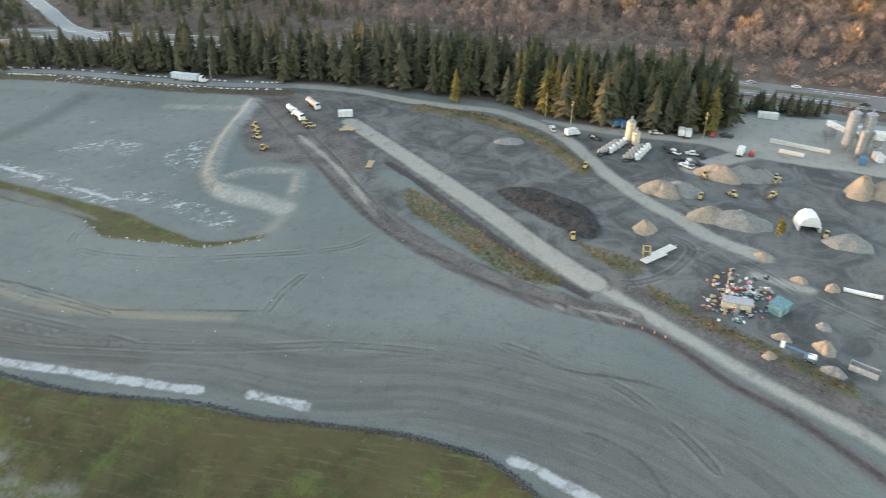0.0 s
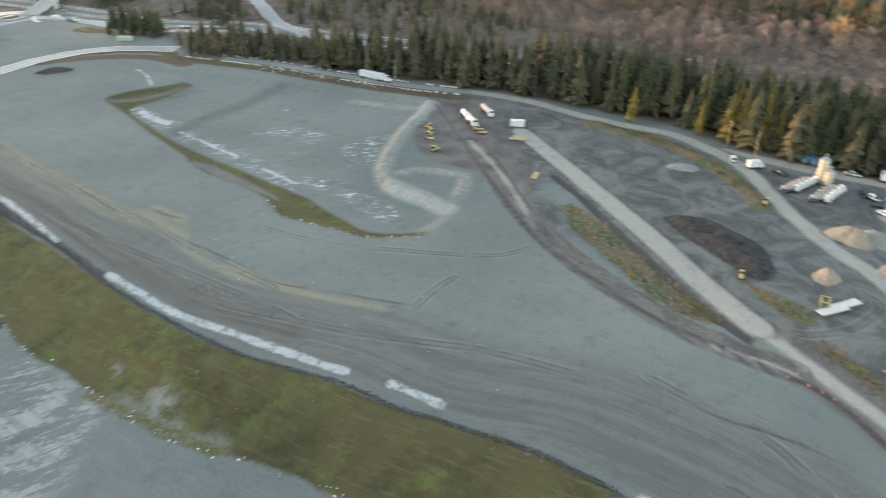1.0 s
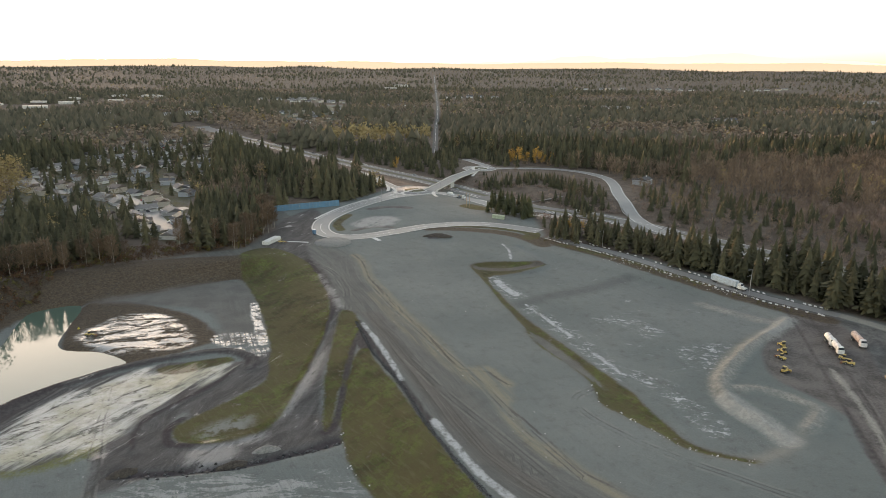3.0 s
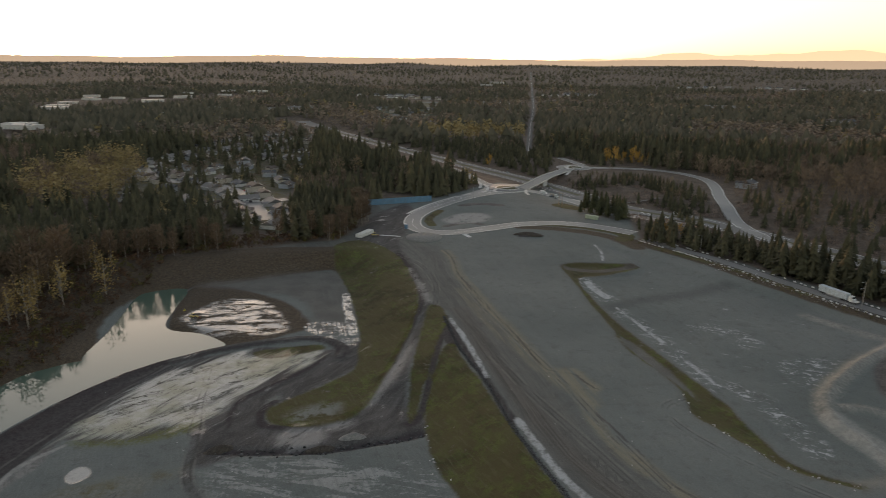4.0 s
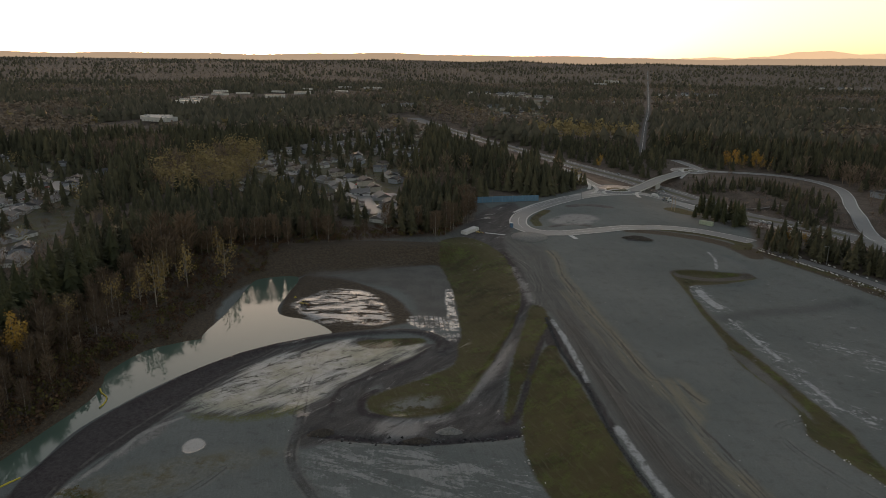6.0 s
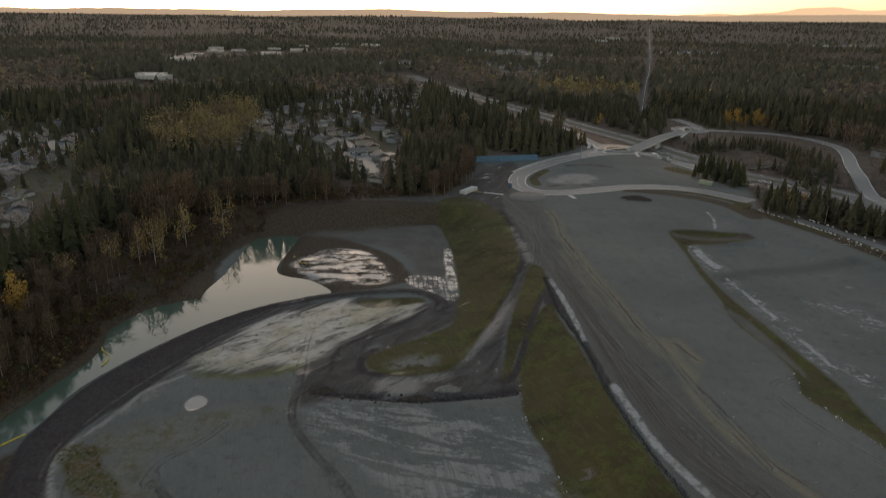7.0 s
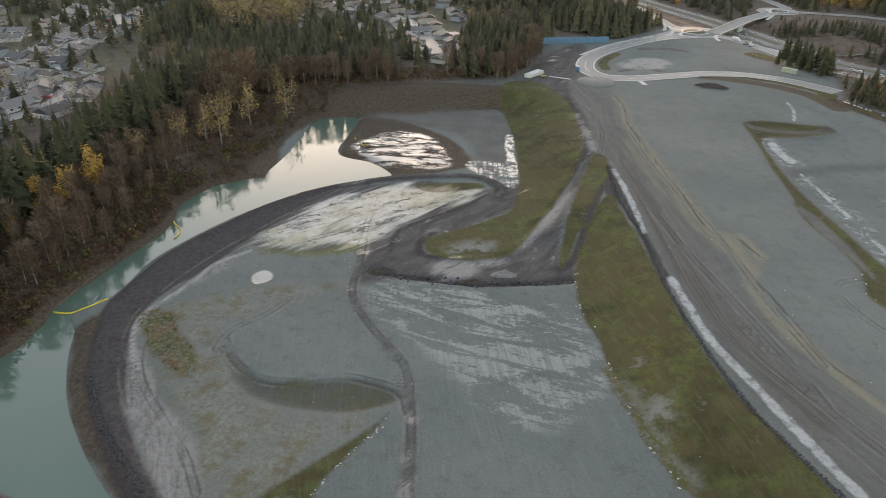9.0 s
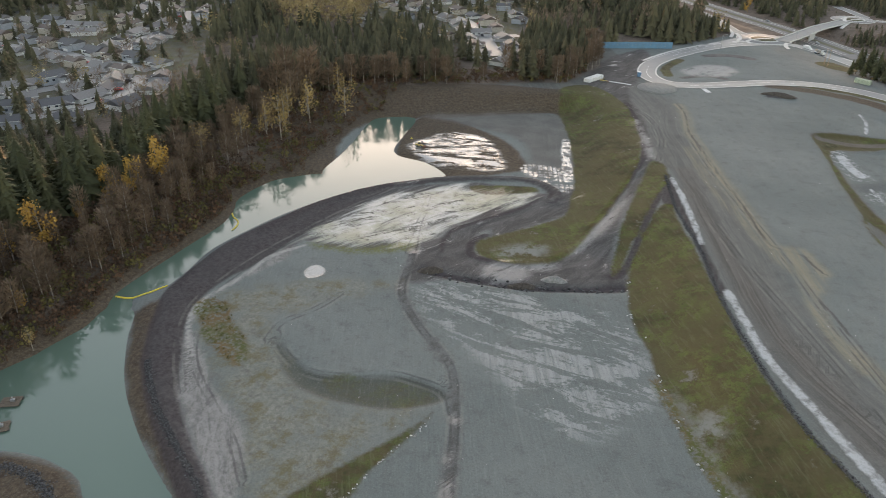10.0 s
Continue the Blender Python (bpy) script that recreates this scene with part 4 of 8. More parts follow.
    masks = dict(
        track_u=track_u, track_s=track_s, lip_u=lip_u, lip_s=lip_s,
        grass=most(*(area(X, Y, q) for q in (GRASS_MOUND, GRASS_SLIVER, GRASS_BANK, GRASS_STRIP)), np.minimum(area(X, Y, DITCH) + 0.4, np.minimum(0.5 - area(X, Y, DITCH_FLOOR), -strip(X, Y, [(73, 349), (84, 344), (96, 346), (108, 351)], 3.0) + 0.5)),
                   area(X, Y, FIELD), *(np.minimum(area(X, Y, q), 0.2) for q in (HOUSES_L, HOUSES_M, HOUSES_N)), area(X, Y, GREEN_TIP), np.minimum(area(X, Y, [(-70, 122), (-55, 119), (-43, 124), (-45, 129), (-58, 128), (-68, 126)]), -0.3), area(X, Y, [(91.8, 509.3), (103.6, 513.6), (116.4, 498.8), (108.5, 488.2), (96.8, 496.9)]), strip(X, Y, [(70, 447), (100, 437), (122, 418), (118, 405)], 5), strip(X, Y, [(112, 553), (125, 535), (135, 515)], 4),
                   strip(X, Y, [(2, 440), (0, 460), (8, 485)], 3)),
        weeds=most(area(X, Y, WEEDS_A), area(X, Y, WEEDS_B), strip(X, Y, WEEDS_C, 2.2), strip(X, Y, WEEDS_D, 4), area(X, Y, SCRUB),
                   strip(X, Y, [(133, 385), (160, 342), (180, 300)], 2.5), strip(X, Y, [(10, 150), (16, 136), (21, 125), (27, 114)], 1.4)),
        wet=np.minimum(area(X, Y, WET_FLAT), -area(X, Y, DARK_BERM) + 1.0), silt=np.minimum(area(X, Y, WET_RIM), -area(X, Y, DARK_BERM) - 1.8), silt_edge=strip(X, Y, SILT_EDGE, 0.8),
        bald=most(area(X, Y, [(-46, 209), (-31, 217), (-27, 207), (-34, 198), (-48, 202)]) - 2.0, area(X, Y, [(19, 135), (23, 140), (26, 136), (24, 130), (20, 130)]), strip(X, Y, [(12, 148), (17, 136), (22, 125), (28, 115)], 1.6)), cells=area(X, Y, CELLS), toe=strip(X, Y, TOE_POOL, 2.2), wash=most(area(X, Y, [(9, 457), (25, 478), (42, 472), (37, 451), (16, 445)]), area(X, Y, WASH_A), area(X, Y, WASH_B), area(X, Y, WASH_C), strip(X, Y, TOP_STRIP, 1.6)), lane_brown=strip(X, Y, LANE_BROWN, 3.2),
        pools=area(X, Y, WET_SHORE), puddle=area(X, Y, PUDDLE) - 0.3,
        dark=most(np.minimum(strip(X, Y, ROAD_HAUL, 4.6), -strip(X, Y, ROAD_HAUL, 3.4)) - 0.3, np.minimum(strip(X, Y, ROAD_LIGHT, 5.2), -strip(X, Y, ROAD_LIGHT, 3.8)) - 0.4, area(X, Y, DARK_BERM) + 1.8, np.minimum(strip(X, Y, DYKE_A, 2.6), -strip(X, Y, DYKE_A, 1.3) + 0.4), strip(X, Y, GULLY, 0.5), area(X, Y, [(8, 272), (12, 256), (12, 244), (8, 244), (5, 256)]), strip(X, Y, DYKE_B, 0.9), strip(X, Y, [(7, 275), (10, 258), (13, 243), (20, 213), (26, 186)], 1.3), strip(X, Y, DYKE_C, 1.6), strip(X, Y, DARK_CUT, 1.6),
                  strip(X, Y, PATH_SLIVER, 1.7), strip(X, Y, DARK_EDGE, 1.8), area(X, Y, [(54, 411), (62, 409), (70, 412), (70, 416), (60, 417)]),
                  strip(X, Y, DARK_SIDE, 0.9), strip(X, Y, DARK_HAUL, 0.6)),
        mud=most(area(X, Y, [(-58, 233), (-50, 216), (-52, 203), (-40, 224), (-28, 240), (-24, 252), (-26, 267), (-34, 262), (-46, 242)]), strip(X, Y, DYKE_A, 2.0), area(X, Y, DARK_MUD), area(X, Y, MUD_LOBE), area(X, Y, DIRT_WEST), area(X, Y, DIRT_RAMP), strip(X, Y, TRACK_BASIN, 1.2)),
        mottle=area(X, Y, MOTTLED), drab=most(area(X, Y, DITCH) + 0.8, area(X, Y, [(-120, 338), (-97, 350), (-60, 365), (-47, 356), (-39, 327), (-30, 285), (-47, 276), (-56, 307), (-72, 325)])), basin=np.maximum(floor, area(X, Y, PIT_TOP)),
        # first strip: ditch head, brown soil with the hollow's shade painted in
        brown=most(strip(X, Y, [(73, 349), (84, 344), (96, 346), (108, 351)], 3.4), area(X, Y, BROWN_BANK), area(X, Y, ISLAND), area(X, Y, MUD_SHORE), bank, strip(X, Y, [(p - 8.3, q - 4.2) for p, q in ROCK_ROAD], 4.5), strip(X, Y, [(59.3, 436.5), (82.0, 431.9), (103.2, 420.5), (115.4, 404.6), (121.3, 386.8)], 5.0)),
        pale=most(strip(X, Y, ROAD_LIGHT, 3.8), strip(X, Y, ROAD_TAIL, 1.9), strip(X, Y, HAUL_END, 1.2), strip(X, Y, HAUL_PALE, 1.6) - 0.8, strip(X, Y, YARD_ROAD, 3.0), area(X, Y, PLANT_PAD), strip(X, Y, [(191.9, 42.3), (191.9, 36.0), (189.9, 29.3)], 2.2), strip(X, Y, [(179.7, 27.9), (180.2, 21.8), (181.1, 14.5)], 1.8), strip(X, Y, [(237.8, 67.3), (255.2, 59.7), (278.2, 47.5)], 4.0)),
        white=most(strip(X, Y, [(79, 326), (80, 315), (83, 303)], 2.0), strip(X, Y, [(84, 290), (88, 268), (92, 250)], 0.9), strip(X, Y, [(95, 232), (98, 214)], 0.8), strip(X, Y, WHITE_A, 1.0), strip(X, Y, WHITE_B, 1.15), strip(X, Y, WHITE_C, 1.2), strip(X, Y, WHITE_D, 1.2), strip(X, Y, [(97.5, 392.0), (97.9, 378.5), (94.5, 359.1)], 0.8)),
        frost=most(strip(X, Y, [(p + 3.0, q + 1) for p, q in FROST_A], 4.0), strip(X, Y, [(p + 2.6, q + 1) for p, q in FROST_B], 3.6), strip(X, Y, FROST_C, 4.0), strip(X, Y, [(111.5, 266.1), (120.4, 262.4), (124.2, 248.3)], 4.0), strip(X, Y, [(104.0, 211.8), (108.7, 201.6), (110.1, 184.6), (110.6, 171.5)], 4.0), area(X, Y, FROST_D)),
        sand=most(strip(X, Y, BERM_N, 3.0), strip(X, Y, BERM_E, 3.4), strip(X, Y, BERM_S, 2.6)), pad=area(X, Y, PAD), soil=area(X, Y, TOPSOIL) + 1.5,
        lime=most(strip(X, Y, BERM_E[-3:], 4.0), strip(X, Y, BERM_E[:2], 4.0)),
        stripe=area(X, Y, STRIPED),
        haul=most(strip(X, Y, ROAD_HAUL, 4.2), strip(X, Y, ROAD_DARK, 3.2), strip(X, Y, DARK_SIDE, 2.4), strip(X, Y, ROCK_ROAD, 4.0), area(X, Y, DIRT_MACHINES), strip(X, Y, [(25.2, 504.5), (38.6, 511.1), (52.5, 505.7)], 4.0), strip(X, Y, [(10.9, 438.2), (23.8, 446.9), (34.5, 444.1)], 2.5)),
        yard=most(area(X, Y, YARD), area(X, Y, [(188, 246), (212, 250), (230, 215), (236, 180), (205, 184), (180, 150), (171, 160), (182, 200)]), area(X, Y, [(172, 190), (156, 158), (144, 126), (151, 118), (160, 145), (180, 178)])), ochre=most(area(X, Y, OCHRE_SPOT), strip(X, Y, LIP_A, 2.5), strip(X, Y, OCHRE, 2.0)), algae=area(X, Y, ALGAE), hollow=area(X, Y, HOLLOW), dark_band=strip(X, Y, DARK_BAND, 4.5),
        forest=np.minimum(np.where(clear > FAR_OUT, -clear, np.where(inside(X, Y, CLEAR), -9.0, 9.0)), -most(*(area(X, Y, q) for q in (HOUSES_L, HOUSES_M, HOUSES_N)))),
        lane_d=np.clip(d * side, -150, 150), lane_s=way, edge_d=np.clip(edge, -80, 80))
    for name, values in masks.items():
        me.attributes.new(name, "FLOAT", "POINT").data.foreach_set("value", values.astype(np.float32))
    SHEET.update(x=gx, y=gy, z=Z.reshape(ny, nx))
    tagged(new("ground", me), "graded grey gravel ground with mud, grass and tracks", "ground", kind="structure")


SHEET = {}
build_ground()


def on_ground(X, Y):
    """Height of the built ground sheet."""
    gx, gy, Z = SHEET["x"], SHEET["y"], SHEET["z"]
    X, Y = np.clip(X, gx[0], gx[-1] - 0.01), np.clip(Y, gy[0], gy[-1] - 0.01)
    i, j = np.searchsorted(gx, X, "right") - 1, np.searchsorted(gy, Y, "right") - 1
    u, v = (X - gx[i]) / (gx[i + 1] - gx[i]), (Y - gy[j]) / (gy[j + 1] - gy[j])
    return (Z[j, i] * (1 - u) + Z[j, i + 1] * u) * (1 - v) + (Z[j + 1, i] * (1 - u) + Z[j + 1, i + 1] * u) * v


def part(name, bm, material, parent, label=""):
    """One mesh under a thing or a part."""
    me = bpy.data.meshes.new(name)
    bm.to_mesh(me)
    bm.free()
    me.materials.append(material)
    ob = new(name, me)
    ob.parent = parent
    return tagged(ob, label)


def ribbon(name, points, half, material, lift, label, category="road", step=6, level=None, thick=0.0):
    """A road surface that follows the ground."""
    line = smooth(points, False, step)
    d = np.gradient(line, axis=0)
    d /= np.linalg.norm(d, axis=1)[:, None] + 1e-9
    side = np.stack((-d[:, 1], d[:, 0]), 1)
    rows = [line + side * k * half for k in (-1, -0.5, 0, 0.5, 1)]
    V = np.concatenate(rows)
    z = np.maximum.reduce([on_ground(r[:, 0], r[:, 1]) for r in rows]) + lift if level is None else np.full(len(line), level)
    V = np.column_stack((V, np.tile(z, 5)))
    n = len(line)
    i = (np.arange(4)[:, None] * n + np.arange(n - 1)[None, :]).ravel()
    me = bpy.data.meshes.new(name)
    fill(me, V, np.stack((i, i + 1, i + n + 1, i + n), 1))
    me.materials.append(material)
    return tagged(new(name, me), label, category, kind="structure")


bm = bmesh.new()
bmesh.ops.create_grid(bm, x_segments=40, y_segments=60, size=0.5, matrix=Matrix.Translation((-112, 190, -9.2)) @ Matrix.Diagonal((110, 340, 1, 1)))
me = bpy.data.meshes.new("water")
bm.to_mesh(me)
bm.free()
me.materials.append(WATER)
tagged(new("water", me), "still green pond water mirroring the sky", "pond", kind="structure")

ribbon("road_loop", LOOP, 5.0, ASPHALT, 0.12, "new asphalt loop road")
ribbon("road_link", LINK, 4.5, ASPHALT, 0.14, "asphalt link to the roundabout")
ribbon("freeway", FREEWAY, 11.6, FREEWAY_ASPHALT, 0.3, "two-way freeway in a shallow cutting")
ribbon("road_ramp", RAMP, 5.0, ASPHALT, 0.35, "curving asphalt ramp road")
ribbon("road_far", FAR_ROAD, 3.4, OLD_ASPHALT, 0.8, "long straight road to the horizon")
ribbon("bridge_deck", BRIDGE, 5.6, DECK, 0.5, "road bridge over the freeway", level=0.6)
ribbon("road_rock", ROCK_ROAD, 3.2, ASPHALT, 0.12, "narrow asphalt road beside the trees")

# ---- trees ----
def tri_mesh(name, V, F, material):
    me = bpy.data.meshes.new(name)
    fill(me, np.array(V, float), np.array(F, int))
    me.materials.append(material)
    return me


def conifer_shape(seed, tiers, arms, foot=0.14, girth=0.17, steps=(0.35, 0.66, 0.95)):
    """Unit-high conifer crown: uneven boughs that carry ragged tufts, open at the foot."""
    r = random.Random(seed)
    V, F = [], []
    ph, lobe = r.uniform(0, 6.28), r.uniform(0.10, 0.22)
    for k in range(tiers):
        t = k / (tiers - 1)
        z = foot + (0.97 - foot) * t
        gap = (0.97 - foot) / tiers
        reach = (girth * min(1.0, (t + 0.10) / 0.28) ** 0.7 * (1 - t) ** 0.72 + 0.010) * r.uniform(0.78, 1.16)
        count = max(3, round(arms * (1 - 0.5 * t)))
        a0 = r.uniform(0, 6.28)
        for j in range(count):
            a = a0 + 6.283 * j / count + r.uniform(-0.35, 0.35)
            L = reach * r.uniform(0.55, 1.2) * (1 + lobe * math.sin(2 * a + ph + 3 * t))
            fall = L * r.uniform(0.05, 0.5) * (1.1 - t)
            c, q, rise = math.cos(a), math.sin(a), gap * r.uniform(-0.6, 0.6)
            for f in steps:
                o = Vector((c * L * f, q * L * f, z - fall * f * f + rise + r.uniform(-0.006, 0.006)))
                m = L * r.uniform(0.55, 0.85) / len(steps) + 0.006
                tilt = m * r.uniform(0.1, 0.6)
                b = len(V)
                V += [(o.x + c * m, o.y + q * m, o.z - tilt), (o.x - q * m * 0.7, o.y + c * m * 0.7, o.z - 0.3 * tilt + r.uniform(-.3, .3) * m),
                      (o.x - c * m * 0.8, o.y - q * m * 0.8, o.z + 0.7 * tilt), (o.x + q * m * 0.7, o.y - c * m * 0.7, o.z - 0.3 * tilt + r.uniform(-.3, .3) * m)]
                F += [(b, b + 1, b + 2), (b, b + 2, b + 3)]
    W, G = skirt_shape(seed + 50, 5, 4, girth * 0.74)
    b = len(V)
    V += [(p[0], p[1], foot + (0.985 - foot) * (p[2] - 0.05) / 0.95) for p in W]
    F += [(b + p, b + q, b + o) for p, q, o in G]
    return V, F


def skirt_shape(seed, tiers, teeth, girth=0.18):
    """Unit-high conifer for the woods: overlapping toothed skirts of needles."""
    r = random.Random(seed)
    V, F = [], []
    for k in range(tiers):
        t = k / tiers
        z0, z1 = 0.05 + 0.80 * t, min(1.0, 0.05 + 0.80 * t + 1.35 / tiers + 0.10)
        rad = girth * (1 - t) ** 0.75 * r.uniform(0.8, 1.15) + 0.02
        b, a0, n = len(V), r.uniform(0, 6.28), teeth * 2
        V.append((r.uniform(-.012, .012), r.uniform(-.012, .012), z1 if k < tiers - 1 else 1.0))
        for q in range(n):
            a = a0 + 6.283 * q / n + r.uniform(-.2, .2)
            f = rad * (r.uniform(0.85, 1.4) if q % 2 else r.uniform(0.3, 0.6))
            V.append((f * math.cos(a), f * math.sin(a), z0 + (r.uniform(-.05, .02) if q % 2 else r.uniform(0.01, 0.06))))
        F += [(b, b + 1 + q, b + 1 + (q + 1) % n) for q in range(n)]
    return V, F


def haze_shape(seed, count, base=0.28, width=0.22, fine=0.012, long=1.0):
    """Unit-high leafless crown: a stem and many thin rising twigs."""
    r = random.Random(seed)
    V, F = [], []
    stem(V, F, (0, 0, 0), (0, 0, 0.7), 0.012, 0.004, 3)
    for k in range(count):
        z = base + (0.95 - base) * r.random() ** 0.8
        a = r.uniform(0, 6.28)
        top = math.sin(math.pi * min(1, max(0.08, (z - base * 0.7) / (1.05 - base * 0.7)))) ** 0.6
        L = width * top * r.random() ** 0.5
        o = Vector((L * math.cos(a), L * math.sin(a), z))
        d = Vector((math.cos(a) * r.uniform(0.1, 1), math.sin(a) * r.uniform(0.1, 1), r.uniform(0.6, 1.6))).normalized() * r.uniform(0.05, 0.13) * long
        w = d.cross(Vector((r.gauss(0, 1), r.gauss(0, 1), r.gauss(0, 1)))).normalized() * fine * r.uniform(0.6, 1.5)
        b = len(V)
        V += [tuple(o - d - w), tuple(o - d * 0.6 + w), tuple(o + d)]
        F += [(b, b + 1, b + 2)]
    return V, F


def stem(V, F, p, q, r0, r1, sides=5):
    p, q = Vector(p), Vector(q)
    m = (q - p).to_track_quat("Z", "Y").to_matrix()
    b = len(V)
    for o, rad in ((p, r0), (q, r1)):
        V += [tuple(o + m @ Vector((rad * math.cos(6.283 * i / sides), rad * math.sin(6.283 * i / sides), 0))) for i in range(sides)]
    for i in range(sides):
        j = (i + 1) % sides
        F += [(b + i, b + j, b + sides + j), (b + i, b + sides + j, b + sides + i)]


def taper(V, F, knots, sides=5):
    """One tapered stem through points (place, radius)."""
    b = len(V)
    for p, rad in knots:
        V += [(p[0] + rad * math.cos(6.283 * i / sides), p[1] + rad * math.sin(6.283 * i / sides), p[2]) for i in range(sides)]
    for k in range(len(knots) - 1):
        for i in range(sides):
            j, o = (i + 1) % sides, b + k * sides
            F += [(o + i, o + j, o + sides + j), (o + i, o + sides + j, o + sides + i)]


TREE_LIMBS = {}


def broad_shape(seed, leaves, size, base=0.3, width=0.22):
    """Unit-high broadleaf tree: limbs, and a crown of many small leaf clumps."""
    r = random.Random(seed)
    V, F, W, G = [], [], [], []
    taper(V, F, [((0, 0, 0), 0.013), ((r.uniform(-.01, .01), r.uniform(-.01, .01), 0.35), 0.010), ((r.uniform(-.02, .02), r.uniform(-.02, .02), 0.62), 0.007), ((0, 0, 0.95), 0.001)])
    TREE_LIMBS[seed] = []
    tips = []
    for k in range(11):
        z = r.uniform(base, 0.72)
        a = k * 2.4 + r.uniform(-.4, .4)
        L = width * r.uniform(0.5, 1.0) * (1.15 - 0.7 * abs(z - 0.5))
        tip = (L * math.cos(a), L * math.sin(a), z + L * r.uniform(0.8, 1.5))
        limb = ([], [])
        stem(*limb, (0, 0, z), tip, 0.005, 0.0012, 3)
        TREE_LIMBS[seed].append(limb)
        tips.append(tip)
    tips.append((0, 0, 0.9))
    for k in range(leaves):
        o = Vector(tips[k % len(tips)]) * r.uniform(0.75, 1.05)
        o += Vector((r.gauss(0, 1), r.gauss(0, 1), r.gauss(0, 1.3))) * width * 0.22
        o.z = min(max(o.z, base * 0.8), 1.0)
        m = Euler((r.uniform(0, 6.28), r.uniform(0, 6.28), r.uniform(0, 6.28))).to_matrix()
        s = size * r.uniform(0.5, 1.2)
        b = len(W)
        W += [tuple(o + m @ Vector(v) * s) for v in ((-1, -0.5, 0), (0.2, -0.7, 0.25), (1, 0.3, 0), (-0.3, 0.8, -0.2))]
        G += [(b, b + 1, b + 2), (b, b + 2, b + 3)]
    return V, F, W, G


def twig_shape(seed, count, base=0.3, width=0.2):
    """Unit-high bare tree: limbs and a haze of fine twigs."""
    r = random.Random(seed)
    V, F, W, G = broad_shape(seed, 0, 0, base, width)
    W, G = [], []
    for P, Q in TREE_LIMBS[seed]:
        b = len(W)
        W += P
        G += [(b + i, b + j, b + k) for i, j, k in Q]
    for k in range(count):
        z = r.uniform(base, 0.93)
        a = r.uniform(0, 6.28)
        L = width * (1.2 - 0.9 * abs(z - 0.55)) * r.uniform(0.2, 0.9)
        o = Vector((L * math.cos(a), L * math.sin(a), z))
        d = Vector((math.cos(a + r.uniform(-.8, .8)), math.sin(a + r.uniform(-.8, .8)), r.uniform(0.5, 1.8))).normalized() * r.uniform(0.05, 0.12)
        s = d.cross(Vector((r.gauss(0, 1), r.gauss(0, 1), r.gauss(0, 1)))).normalized() * r.uniform(0.005, 0.013)
        b = len(W)
        W += [tuple(o - d * 0.5 - s), tuple(o - d * 0.5 + s), tuple(o + d), ]
        G += [(b, b + 1, b + 2)]
    return V, F, W, G


def tree_kind(name, label, crown, trunk, leaf, bark):
    root = new(name)
    a = new("trunk", tri_mesh("trunk", *trunk, bark))
    b = new("crown", tri_mesh("crown", *crown, leaf))
    a.parent = b.parent = root
    return tagged(root, label, "tree")


def conifer_trunk():
    V, F = [], []
    taper(V, F, [((0, 0, -0.02), 0.012), ((0, 0, 0.5), 0.007), ((0, 0, 0.97), 0.001)])
    return V, F


def plant(kinds, spots, group):
    """Trees as things, at spots (x, y, height)."""
    for x, y, h in spots:
        k = random.choice(kinds)
        z = float(on_ground(x, y))
        w = h * random.uniform(0.85, 1.15)
        m = pose(x, y, z - 0.1, random.uniform(-2, 2), random.uniform(-2, 2), random.uniform(0, 360))
        if "group" in k:
            ob = copy_thing(k, m)
        else:
            ob, k.matrix_basis = k, m
        ob.scale = (w, w, h)
        ob["group"] = group


def woods(name, shapes, x, y, h, material, label, seed, wide=1.0):
    """Many far trees in one mesh."""
    r = np.random.RandomState(seed)
    z = on_ground(x, y) - 0.3
    which = r.randint(0, len(shapes), len(x))
    VV, FF, TT, base = [], [], [], 0
    for k, (V, F) in enumerate(shapes):
        V, F = np.array(V, float), np.array(F, int)
        sel = which == k
        m = sel.sum()
        if not m:
            continue
        a = r.uniform(0, 6.283, m)[:, None]
        hh, ww = h[sel][:, None], h[sel][:, None] * r.uniform(0.8, 1.25, m)[:, None] * wide
        px = x[sel][:, None] + ww * (np.cos(a) * V[:, 0] - np.sin(a) * V[:, 1])
        py = y[sel][:, None] + ww * (np.sin(a) * V[:, 0] + np.cos(a) * V[:, 1])
        pz = z[sel][:, None] + hh * V[:, 2]
        VV.append(np.stack((px, py, pz), 2).reshape(-1, 3))
        FF.append((F[None] + (np.arange(m) * len(V))[:, None, None]).reshape(-1, 3) + base)
        TT.append(np.repeat(r.uniform(0, 1, m), len(V)))
        base += m * len(V)
    me = bpy.data.meshes.new(name)
    fill(me, np.concatenate(VV), np.concatenate(FF))
    me.materials.append(material)
    me.attributes.new("tint", "FLOAT", "POINT").data.foreach_set("value", np.concatenate(TT).astype(np.float32))
    return tagged(new(name, me), label, "woods", kind="stuff")


FREEWAY_LINE, RAMP_LINE, FAR_LINE, CLEAR_LINE = smooth(FREEWAY, False, 2), smooth(RAMP, False, 2), smooth(FAR_ROAD, False, 2), np.array(CLEAR, float)
TREE_LINE = smooth(TREE_EDGE, False, 2)
BRIDGE_LINE, LOOP_LINE, SLIP_LINE = smooth(BRIDGE, False, 2), smooth(LOOP, False, 2), smooth(SLIP_FAR, False, 2)
ROW_LINE = smooth(ROW_FRONT, False, 2)


HAMLETS = [(688.3, 1188.8), (945.0, 1156.8), (1301.4, 2607.9), (1459.3, 1793.9), (1635.6, 2483.6), (1019.1, 2621.3), (1372.3, 1502.7), (-37.5, 1867.5), (-118.4, 1977.8), (-301.5, 1462.5), (408.5, 2106.3), (657.7, 1650.2)]


YARDS = [(-575, 1000), (-720, 1375), (-795, 1630), (-800, 1780), (-690, 1860), (-650, 1720), (-600, 2050)]


